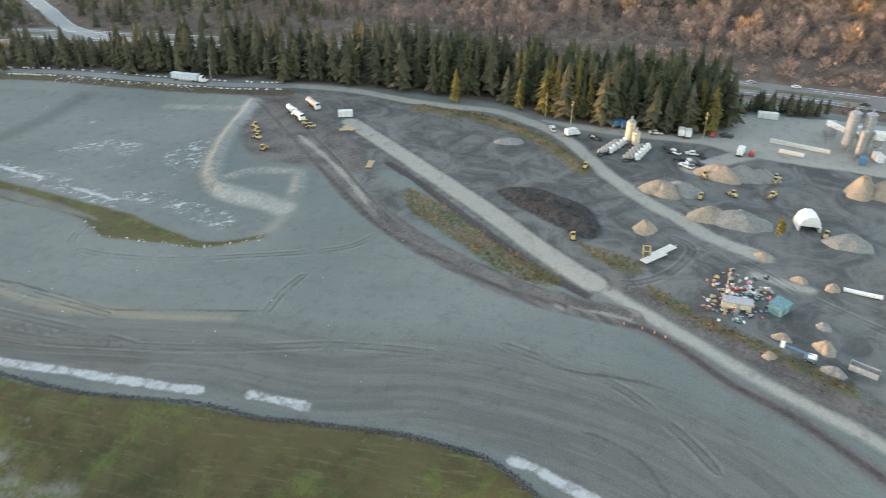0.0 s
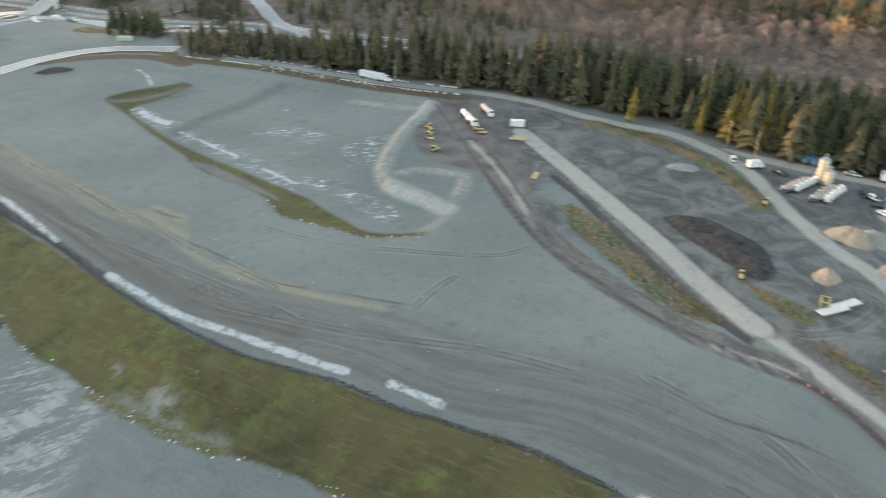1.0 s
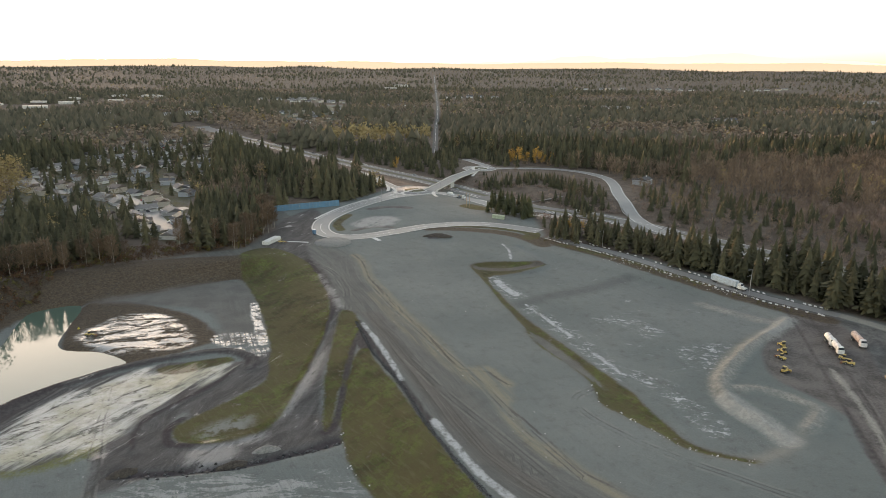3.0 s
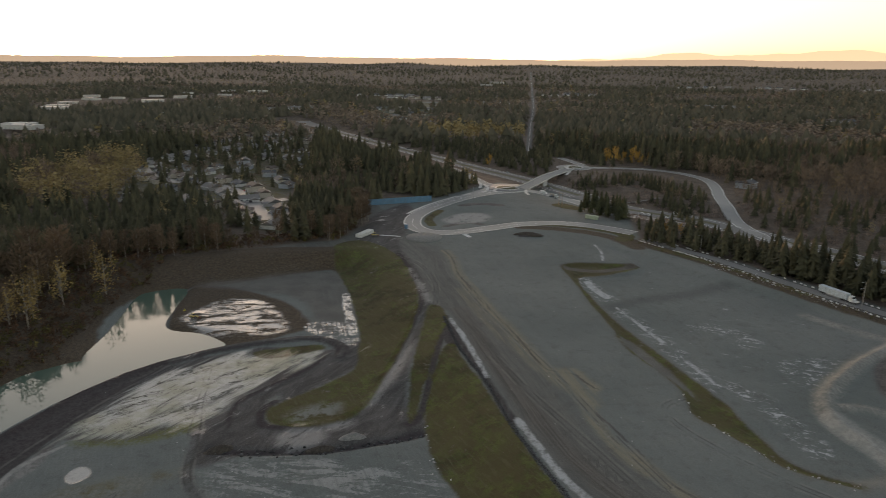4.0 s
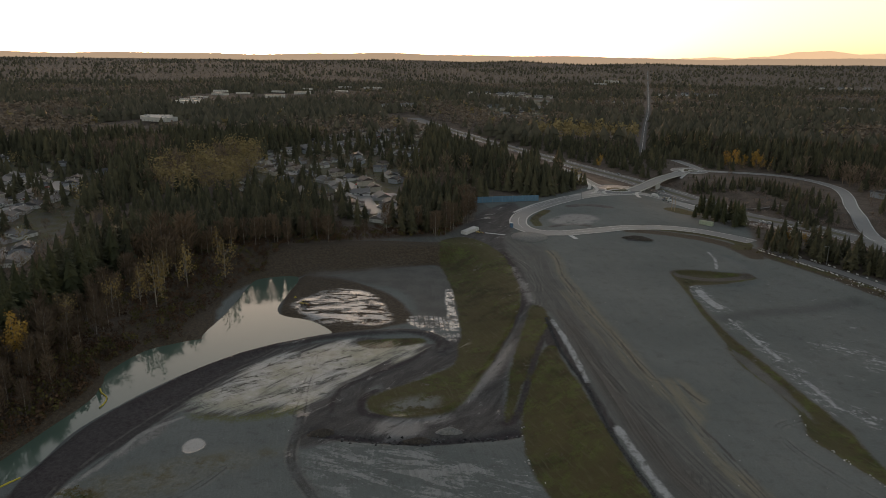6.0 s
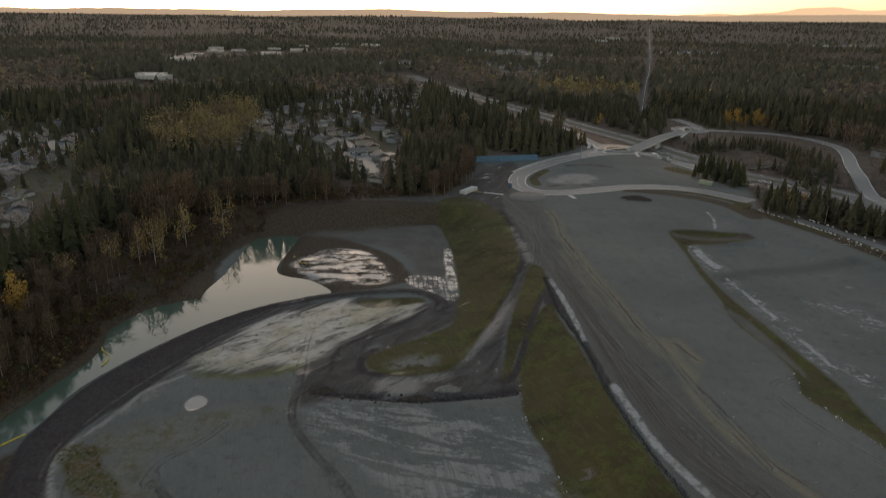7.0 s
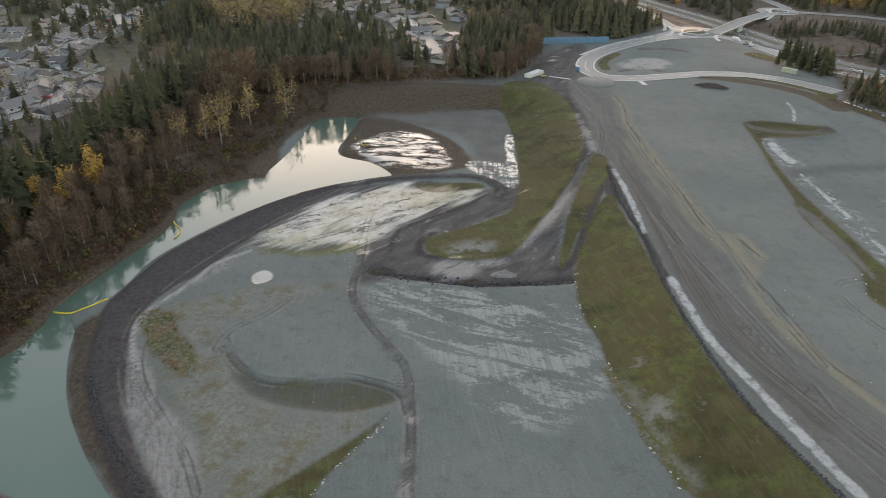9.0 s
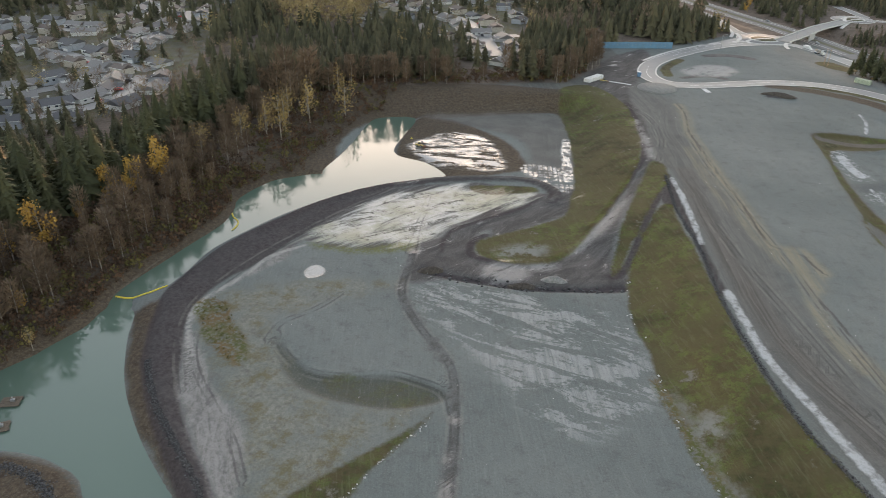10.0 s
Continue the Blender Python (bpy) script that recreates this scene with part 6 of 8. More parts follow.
def loader(label="yellow wheel loader with its bucket down"):
    r = base("wheel_loader", label, "loader", "yellow machines")
    part("body", made(lambda b: (box(b, 3.0, 1.9, 1.2, -1.3, 0, 0.9, 0.12), box(b, 2.2, 1.5, 0.7, 1.2, 0, 0.9, 0.1))), YELLOW_PAINT, r)
    part("cab", made(lambda b: box(b, 1.4, 1.5, 1.4, 0.0, 0, 2.05, 0.1, taper=0.92)), GLASS, r)
    part("roof", made(lambda b: box(b, 1.6, 1.7, 0.14, 0.0, 0, 3.45, 0.04)), YELLOW_PAINT, r)
    part("lift_arm", made(lambda b: (box(b, 2.6, 0.25, 0.35, 2.4, 0.6, 1.0, rot=Matrix.Rotation(radians(14), 4, "Y")), box(b, 2.6, 0.25, 0.35, 2.4, -0.6, 1.0, rot=Matrix.Rotation(radians(14), 4, "Y")))), YELLOW_PAINT, r)
    part("bucket", made(lambda b: box(b, 1.1, 2.7, 0.95, 3.9, 0, 0.15, 0.1, taper=0.8)), RUST, r)
    wheels(r, [(x, s * 1.0) for x in (-1.6, 1.5) for s in (1, -1)], 0.78, 0.55)
    return r


def dozer():
    r = base("dozer", "yellow tracked dozer standing on dark dirt", "dozer", "yellow machines")
    part("body", made(lambda b: (box(b, 3.4, 1.5, 1.1, -0.2, 0, 0.8, 0.1), box(b, 1.4, 1.2, 0.5, 0.9, 0, 1.8, 0.1))), YELLOW_PAINT, r)
    part("cab", made(lambda b: box(b, 1.5, 1.6, 1.5, -0.7, 0, 1.8, 0.12, taper=0.9)), BLACK_PAINT, r)
    part("roof", made(lambda b: box(b, 1.7, 1.8, 0.15, -0.7, 0, 3.3, 0.05)), YELLOW_PAINT, r)
    for s in (1, -1):
        part("track", made(lambda b: box(b, 4.0, 0.6, 1.0, -0.1, s * 1.15, 0, 0.3)), RUBBER, r)
    part("blade", made(lambda b: box(b, 0.35, 3.4, 1.2, 2.6, 0, 0.15, 0.05, rot=Matrix.Rotation(radians(8), 4, "Y"))), YELLOW_PAINT, r)
    part("push_arm", made(lambda b: (box(b, 2.2, 0.2, 0.3, 1.5, 1.5, 0.4), box(b, 2.2, 0.2, 0.3, 1.5, -1.5, 0.4))), BLACK_PAINT, r)
    return r


def road_car(paint, label, name="car", category="car"):
    r = base(name, label, category)
    part("body", made(lambda b: (box(b, 4.5, 1.8, 0.65, 0, 0, 0.35, 0.12), box(b, 2.5, 1.65, 0.55, -0.2, 0, 1.0, 0.12, taper=0.8))), paint, r)
    part("glass", made(lambda b: box(b, 2.35, 1.68, 0.36, -0.2, 0, 1.06, taper=0.84)), GLASS, r)
    wheels(r, [(x, s * 0.8) for x in (-1.4, 1.4) for s in (1, -1)], 0.34, 0.22)
    return r


def pickup(paint, label):
    r = base("pickup", label, "pickup", "trucks in the yard")
    part("body", made(lambda b: (box(b, 5.6, 1.95, 0.6, 0, 0, 0.5, 0.1), box(b, 2.0, 1.8, 0.75, 0.3, 0, 1.1, 0.12, taper=0.82))), paint, r)
    part("glass", made(lambda b: box(b, 1.9, 1.84, 0.45, 0.3, 0, 1.2, taper=0.84)), GLASS, r)
    part("bed", made(lambda b: box(b, 1.9, 1.6, 0.1, -1.75, 0, 1.11)), BLACK_PAINT, r)
    wheels(r, [(x, s * 0.85) for x in (-1.8, 1.8) for s in (1, -1)], 0.42, 0.28)
    return r


def box_van(paint, label):
    r = base("box_van", label, "van", "trucks in the yard")
    part("cargo_box", made(lambda b: box(b, 4.4, 2.3, 2.4, -0.9, 0, 0.9, 0.06)), paint, r)
    part("chassis", made(lambda b: box(b, 6.4, 0.9, 0.25, 0, 0, 0.6)), BLACK_PAINT, r)
    part("cab", made(lambda b: (box(b, 1.7, 2.0, 0.9, 2.2, 0, 0.6, 0.1), box(b, 1.2, 1.9, 0.75, 2.0, 0, 1.5, 0.12, taper=0.85))), WHITE_PAINT, r)
    wheels(r, [(x, s * 0.9) for x in (-2.0, 2.2) for s in (1, -1)], 0.42, 0.3)
    return r


def flat_trailer():
    r = base("flat_trailer", "empty grey flatbed trailer parked on the dirt", "trailer", "parked trailers")
    part("deck", made(lambda b: box(b, 9.0, 2.5, 0.2, 0, 0, 1.0, 0.03)), CONCRETE, r)
    part("drawbar", made(lambda b: box(b, 1.6, 0.2, 0.2, 5.2, 0, 0.8)), STEEL, r)
    wheels(r, [(x, s * 1.0) for x in (-3.2, -2.0) for s in (1, -1)], 0.45, 0.4)
    return r


def pile(rx, ry, h, material, label, seed):
    """A loose heap with an uneven crest and slipped foot."""
    rnd = np.random.RandomState(seed)
    n, k = 40, 9
    V = [(0, 0, h * 0.98)]
    ph = rnd.uniform(0, 6.28, 6)
    for i in range(1, k):
        t = i / (k - 1)
        for j in range(n):
            a = 6.2832 * j / n
            wob = 1 + 0.12 * math.sin(2 * a + ph[0]) + 0.08 * math.sin(3 * a + ph[1]) + 0.05 * math.sin(7 * a + ph[2])
            z = h * min(1.0, 1.28 * (1 - t)) ** 0.95 * (1 + 0.16 * math.sin(2 * a + ph[3]) * t + 0.10 * math.sin(5 * a + ph[4]) * t + rnd.uniform(-0.07, 0.07))
            V.append((rx * t * wob + rnd.uniform(-.1, .1), 0, 0) and (rx * t * wob * math.cos(a), ry * t * wob * math.sin(a), z - (0.5 if i == k - 1 else 0)))
    F = [(0, 1 + j, 1 + (j + 1) % n) for j in range(n)]
    for i in range(k - 2):
        for j in range(n):
            a, b = 1 + i * n + j, 1 + i * n + (j + 1) % n
            F += [(a, a + n, b + n), (a, b + n, b)]
    me = tri_mesh("mound", V, F, material)
    return tagged(new("mound", me), label, "mound", "mounds in the yard")


def heap_mat(name, a, b):
    n = Nodes(name)
    f, g = n.noise(1.2, 5, 0.65), n.noise(8, 4)
    n.bump(n.math("ADD", f, n.math("MULTIPLY", g, 0.4)), 0.7, 0.3)
    return n.finish(n.mix(n.ramp(n.math("ADD", n.math("MULTIPLY", f, 0.6), n.math("MULTIPLY", g, 0.4)), 0.35, 0.65), a, b), 0.95)


SAND = heap_mat("tan_sand", (0.175, 0.145, 0.112), (0.285, 0.24, 0.19))
CRUSHED = heap_mat("crushed_stone", (0.13, 0.13, 0.125), (0.23, 0.225, 0.21))
SOIL = heap_mat("black_soil", (0.028, 0.024, 0.02), (0.075, 0.062, 0.05))


def pole(high, label="wooden utility pole with a crossarm", arm=True):
    r = base("utility_pole", label, "pole", "poles")
    part("shaft", made(lambda b: tube(b, 0.17, high, 0, 0, high / 2, "Z", 0.11, 8)), TIMBER if arm else STEEL, r)
    if arm:
        part("crossarm", made(lambda b: box(b, 2.2, 0.14, 0.16, 0, 0, high - 1.0)), TIMBER, r)
        part("transformer", made(lambda b: tube(b, 0.28, 0.9, 0.35, 0, high - 2.2, "Z", sides=10)), STEEL, r)
    else:
        part("lamp_arm", made(lambda b: box(b, 2.4, 0.1, 0.1, 1.1, 0, high - 0.1)), STEEL, r)
        part("lamp_head", made(lambda b: box(b, 0.8, 0.3, 0.15, 2.3, 0, high - 0.2, 0.03)), STEEL, r)
    return r


def container(paint, label, long=6.1, name="shipping_container"):
    r = base(name, label, "container")
    part("shell", made(lambda b: box(b, long, 2.44, 2.6, 0, 0, 0.1, 0.04)), paint, r)
    for s in (1, -1):
        part("ribbing", made(lambda b: [box(b, 0.12, 0.06, 2.3, -long / 2 + 0.4 + 0.45 * i, s * 1.24, 0.25) for i in range(int((long - 0.6) / 0.45))]), paint, r)
    part("door", made(lambda b: (box(b, 0.05, 1.1, 2.3, long / 2 + 0.02, 0.58, 0.25), box(b, 0.05, 1.1, 2.3, long / 2 + 0.02, -0.58, 0.25))), paint, r)
    return r


def silo(radius, high, material, label):
    r = base("silo", label, "silo")
    part("shell", made(lambda b: tube(b, radius, high * 0.78, 0, 0, high * 0.61, "Z", sides=18)), material, r)
    part("cone", made(lambda b: tube(b, radius * 0.3, high * 0.16, 0, 0, high * 0.14, "Z", radius, 18)), material, r)
    part("cap", made(lambda b: (tube(b, radius, 0.8, 0, 0, high + 0.4, "Z", radius * 0.3, 18), box(b, 0.7, 0.7, 1.4, 0, 0, high + 0.6))), STEEL, r)
    for a in (45, 135, 225, 315):
        part("leg", made(lambda b: box(b, 0.25, 0.25, high * 0.3, radius * 0.9 * math.cos(radians(a)), radius * 0.9 * math.sin(radians(a)), 0)), STEEL, r)
    for k in (0.35, 0.6, 0.85):
        part("hoop", made(lambda b: tube(b, radius + 0.05, 0.12, 0, 0, high * k, "Z", sides=18)), STEEL, r)
    return r


# ---- trucks and machines on the site ----
place(semi_truck(), *[188.5, 297.7], heading(185.3, 304.0, 190.7, 289.6))
t = tanker(WHITE_PAINT, "white water tank truck with a trailer tank", 8.0)
place(t, 188.2, 224.9, heading(190.5, 229.2, 184.7, 214.3))
place(t, 185.5, 217.4, heading(190.5, 229.2, 184.7, 214.3))
place(tanker(coat("faded_tank", (0.60, 0.47, 0.40), 0.6, wear=0.4), "white truck with a faded pinkish tank", 11.0), 199.5, 223.7, heading(202.3, 231.0, 196.5, 215.7))
place(container(WHITE_PAINT, "white site office box on the dirt", 6.0, "site_office"), 200.2, 204.7, heading(198.2, 207.4, 202.8, 202.5))
d = dozer()
place(d, 168.1, 225.1, 80, 0.72)
place(d, 154.6, 203.9, 20, 0.72)
place(d, 164.6, 219.5, 85, 0.72)
w = loader()
for x, y, a in ((160.4, 214.4, 95), (182.9, 210.4, -50), (181.9, 206.5, 130), (214.1, 98.0, 15), (234.3, 61.7, 200), (247.4, 40.9, 80), (244.4, 40.3, 190),
                (216.5, 56.6, 10), (224.7, 48.7, 60), (232.0, 37.9, 160), (167.0, 77.9, 30), (214.4, 17.5, 0), (-105.2, 293.0, 0), (-33.5, 411.5, 10)):
    place(w, x, y, a, 0.64)
mx = mixer_truck()
for k in range(5):
    place(mx, 230.1 + 3.0 * k * 0.999, 98.2 + 3.0 * k * -0.032, heading(230.1, 98.2, 236.5, 94.3), 0.82)
    place(mx, 230.7 + 3.0 * k * 0.998, 88.0 + 3.0 * k * 0.067, heading(230.7, 88.0, 236.1, 82.7), 0.82)
pw = pickup(WHITE_PAINT, "white pickup parked in the yard")
pb = pickup(BLACK_PAINT, "black pickup parked in the yard")
for k, (x, y) in enumerate(((240.3, 126.4), (242.0, 108.4), (262.0, 91.3), (248.3, 80.8), (247.6, 78.1), (242.7, 73.3), (242.0, 70.1), (242.6, 67.6), (250.5, 71.7), (250.9, 68.6), (237.9, 69.6), (276.5, 67.7))):
    place(pw if k % 2 == 0 else pb, x, y, 40 + 37 * (k % 3))
bv = box_van(WHITE_PAINT, "white box van parked beside the yard road")
for x, y, a in ((239.8, 117.1, -30), (267.1, 82.7, 20), (267.6, 80.1, 20), (262.1, 57.6, 5)):
    place(bv, x, y, a)
bb = box_van(BLUE_PAINT, "blue box truck under the conifers")
place(bb, 259.9, 109.4, 60)
place(bb, 260.7, 106.2, 60)
place(road_car(RED_PAINT, "red car by the yard road"), 274.5, 72.2, 10)
place(road_car(RED_PAINT, "red and white boat-shaped trailer", "small_trailer", "trailer"), 264.2, 54.1, 10)
ft = flat_trailer()
place(ft, 169.9, 53.6, heading(166.6, 54.6, 173.3, 52.3))
place(ft, 175.3, 52.8, heading(171.8, 53.7, 178.5, 51.7))

# ---- heaps, tanks and plant ----
k = 0
for x, y, rx, ry, h, mat, label in (
        (213.3, 69.0, 7, 5, 4.0, SAND, "cone of tan sand"), (217.8, 63.2, 7, 5, 3.2, CRUSHED, "heap of grey crushed stone"),
        (237.5, 57.5, 9, 5, 4.5, SAND, "heap of tan sand"), (241.5, 50.9, 9, 5, 4.2, CRUSHED, "heap of grey crushed stone"), (244.6, 45.4, 7, 4, 3.4, CRUSHED, "heap of grey crushed stone"),
        (205.3, 49.8, 8, 5, 3.6, SAND, "long heap of tan gravel"), (207.0, 41.5, 11, 6, 4.0, CRUSHED, "long heap of grey gravel"), (184.9, 62.6, 4.2, 3.4, 3.4, SAND, "small heap of tan rock"),
        (213.3, 10.8, 7, 5, 3.4, CRUSHED, "heap of grey gravel"), (252.4, 14.8, 6, 5, 6.5, SAND, "steep bank of tan sand"), (254.8, 8.4, 7, 5, 5.5, SAND, "steep bank of tan sand"),
        (183.8, 17.6, 2.3, 2.0, 1.5, SAND, "small heap of tan sand"), (185.1, 9.6, 2.3, 2.0, 1.8, SAND, "small heap of tan sand"), (156.6, 5.4, 2.9, 2.6, 2.4, SAND, "small heap of tan sand"),
        (146.2, 15.2, 2.0, 1.6, 1.3, SAND, "small heap of tan sand"), (154.8, 14.7, 2.3, 1.6, 1.6, SAND, "small heap of tan sand"), (149.2, 2.0, 2.8, 2.2, 1.6, CRUSHED, "small heap of grey gravel"),
        (165.9, 7.6, 2.2, 2.0, 1.3, CRUSHED, "small heap of grey gravel"), (218.8, 133.5, 6, 4, 1.6, CRUSHED, "low heap of grey gravel"), (191.0, 29.3, 3, 2, 1.4, SAND, "small heap of tan sand"),
        (-62.7, 184.7, 5, 2.6, 1.6, SOIL, "mound of black mud"), (-23.4, 191.0, 4, 2.2, 1.5, CRUSHED, "mound of pale rock"), (61.6, 413.4, 9, 3, 1.6, SOIL, "low bank of black soil"),
        (-32.2, 185.1, 5, 2, 1.2, SOIL, "mound of black mud")):
    k += 1
    ob = pile(rx, ry, h, mat, label, k)
    ob.matrix_basis = pose(x, y, height(x, y), 0, 0, heading(0, 0, x, y) - 90)

place(silo(1.7, 9.5, CREAM_PAINT, "cream upright tank beside the mixer trucks"), 245.4, 95.5)
place(silo(1.5, 6.0, CREAM_PAINT, "short cream upright tank"), 244.7, 92.6)
s = silo(2.0, 15.5, coat("silo_grey", (0.27, 0.28, 0.29), 0.6), "tall grey cement silo of the concrete plant")
place(s, 289.5, 27.0)
place(s, 291.5, 21.8)
place(silo(1.3, 11.0, STEEL, "grey dust filter of the concrete plant"), 284.6, 21.7)


def duct():
    r = base("conveyor", "white enclosed conveyor of the concrete plant", "conveyor")
    part("gallery", made(lambda b: box(b, 15, 1.6, 1.7, 0, 0, 6.2, 0.1, rot=Matrix.Rotation(radians(14), 4, "Y"))), WHITE_PAINT, r)
    for x, h in ((-5.5, 8.2), (0.5, 6.6), (6, 5.2)):
        part("trestle", made(lambda b: (box(b, 0.3, 0.3, h, x, 0.9, 0), box(b, 0.3, 0.3, h, x, -0.9, 0), box(b, 0.2, 2.0, 0.2, x, 0, h * 0.5))), STEEL, r)
    return r


place(duct(), 292.8, 28.7, heading(293.6, 34.2, 294.2, 24.2))
hopper = base("aggregate_hopper", "grey aggregate hopper of the concrete plant", "hopper")
part("bin", made(lambda b: box(b, 6, 3.4, 3.0, 0, 0, 3.2, 0.1)), GREY_PAINT, hopper)
part("funnel", made(lambda b: box(b, 5.6, 3.0, 1.6, 0, 0, 1.6, taper=1.0)), STEEL, hopper)
for x, y in ((-2.7, 1.5), (2.7, 1.5), (-2.7, -1.5), (2.7, -1.5)):
    part("leg", made(lambda b: box(b, 0.3, 0.3, 3.2, x, y, 0)), STEEL, hopper)
place(hopper, 301.8, 35.1, 20)
bag = base("dust_collector", "pale dust collector with bent ducts at the plant", "collector")
part("housing", made(lambda b: box(b, 3.2, 2.4, 4.2, 0, 0, 3.0, 0.08)), WHITE_PAINT, bag)
part("hopper", made(lambda b: tube(b, 0.3, 2.0, 0, 0, 2.0, "Z", 1.3, 8)), STEEL, bag)
for x, y in ((-1.4, 1.0), (1.4, 1.0), (-1.4, -1.0), (1.4, -1.0)):
    part("leg", made(lambda b: box(b, 0.18, 0.18, 3.0, x, y, 0)), STEEL, bag)
part("duct", made(lambda b: (tube(b, 0.45, 5.0, 3.6, 0, 7.0, "X"), tube(b, 0.45, 6.5, 6.0, 0, 3.8, "Z"))), WHITE_PAINT, bag)
place(bag, 299.2, 26.9, heading(293.0, 28.4, 298.4, 21.4))
mixer = base("batch_tower", "pale steel batching tower of the concrete plant", "tower")
for x, y in ((-1.8, 1.8), (1.8, 1.8), (-1.8, -1.8), (1.8, -1.8)):
    part("post", made(lambda b: box(b, 0.25, 0.25, 9.0, x, y, 0)), STEEL, mixer)
for z in (3.4, 6.4):
    part("platform", made(lambda b: box(b, 4.4, 4.4, 0.15, 0, 0, z)), STEEL, mixer)
part("cladding", made(lambda b: box(b, 3.8, 3.8, 2.6, 0, 0, 6.6, 0.05)), WHITE_PAINT, mixer)
part("drum", made(lambda b: tube(b, 1.3, 2.8, 0, 0, 4.9, "X", sides=14)), STEEL, mixer)
place(mixer, 292.5, 17.5, 25)
place(container(WHITE_PAINT, "white control cabin of the concrete plant", 5.0, "control_cabin"), 287.6, 15.2, 30)
place(container(BLUE_PAINT, "blue steel box beside the plant", 4.0, "steel_box"), 281.2, 19.4, 10)


def block_wall(length, label):
    r = base("block_wall", label, "wall")
    n = int(length / 1.8)
    for i in range(n):
        for j in range(2):
            part("block", made(lambda b: box(b, 1.74, 0.8, 0.78, (i + 0.5 - n / 2) * 1.8, 0, j * 0.8, 0.04)), CONCRETE, r)
    return r


place(block_wall(22, "low wall of pale concrete blocks at the plant"), *[282.9, 41.6], heading(282.3, 49.7, 283.6, 33.4))
place(block_wall(9, "short wall of concrete blocks at the plant"), 273.4, 42.2, heading(272.9, 47.2, 273.9, 37.3))
place(container(WHITE_PAINT, "pale dump trailer parked by the conifers", 8.0, "dump_trailer"), 308.6, 60.6, heading(307.3, 64.4, 310.1, 56.4))


def dome():
    r = base("fabric_dome", "white fabric-covered storage dome on concrete blocks", "shelter")
    def arch(b):
        n = 5
        rows = []
        for x in (-4, 4):
            rows.append([b.verts.new((x, 4 * math.cos(math.pi * i / n), 2.2 + 4.2 * math.sin(math.pi * i / n))) for i in range(n + 1)])
        for i in range(n):
            b.faces.new((rows[0][i], rows[0][i + 1], rows[1][i + 1], rows[1][i]))
        b.faces.new(rows[0]), b.faces.new(rows[1][::-1])
    part("cover", made(arch), WHITE_PAINT, r)
    part("footing", made(lambda b: (box(b, 8, 0.8, 2.2, 0, 3.9, 0, 0.05), box(b, 8, 0.8, 2.2, 0, -3.9, 0, 0.05))), CONCRETE, r)
    return r


place(dome(), 217.6, 23.7, 25, 0.78)
plant([BROAD_GOLD], [(205.6, 28.9, 7.0)], "trees in the yard")


dish = base("satellite_dish", "white satellite dish on a post beside the yard road", "dish")
part("reflector", made(lambda b: tube(b, 1.9, 0.35, 0, 0, 3.0, "Y", 1.2, 20)), WHITE_PAINT, dish)
part("post", made(lambda b: tube(b, 0.12, 2.6, 0, 0.4, 1.3, "Z", sides=8)), STEEL, dish)
part("feed_arm", made(lambda b: box(b, 0.08, 1.6, 0.08, 0, -0.8, 3.0)), STEEL, dish)
place(dish, 262.8, 115.2, heading(262.8, 115.2, 0, 0) + 90)
rig = base("gantry", "yellow steel gantry frame beside flat trailers", "frame")
for x in (-1.6, 1.6):
    for y in (-1.0, 1.0):
        part("post", made(lambda b: box(b, 0.2, 0.2, 2.6, x, y, 0)), YELLOW_PAINT, rig)
part("beam", made(lambda b: (box(b, 3.6, 0.2, 0.22, 0, 1.0, 2.6), box(b, 3.6, 0.2, 0.22, 0, -1.0, 2.6), box(b, 0.2, 2.2, 0.22, 1.6, 0, 2.6), box(b, 0.2, 2.2, 0.22, -1.6, 0, 2.6))), YELLOW_PAINT, rig)
place(rig, 170.4, 56.1, 25)

# ---- the scrap corner ----
pl = pole(11)
place(pl, 160.6, 30.9, 30)
for x, y in ((269.0, 74.4), (249.9, 123.3), (251.5, 136.4), (96.8, 504.7), (98.2, 500.7)):
    place(pl, x, y, 60)
lp = pole(10, "grey street lamp on a tall post", False)
for x, y, a in ((190.6, 283.7, 200), (88.8, 584.0, 180), (154.9, 378.0, 200), (196.6, 292.5, 200), (34.5, 531.8, 0), (235.4, 229.8, 180)):
    place(lp, x, y, a)


def shed(sx, sy, h, wallm, roofm, label):
    r = base("shed", label, "shed")
    part("wall", made(lambda b: box(b, sx, sy, h, 0, 0, 0, 0.04)), wallm, r)
    part("roof", made(lambda b: box(b, sx + 0.5, sy + 0.5, 0.2, 0, 0, h, 0.03, rot=Matrix.Rotation(radians(4), 4, "X"))), roofm, r)
    part("door", made(lambda b: box(b, 0.9, 0.06, 1.9, 0.4, -sy / 2 - 0.02, 0.05)), GREY_PAINT, r)
    return r


place(shed(7, 2.6, 2.2, CREAM_PAINT, GREY_PAINT, "low cream shed among scrap"), 161.0, 27.6, heading(160.3, 30.5, 162.4, 24.6))
place(shed(4.6, 3.6, 2.6, TEAL_PAINT, TEAL_PAINT, "teal metal shed with a teal roof"), 165.9, 18.4, heading(162.5, 19.6, 170.3, 17.5))
rnd = random.Random(5)


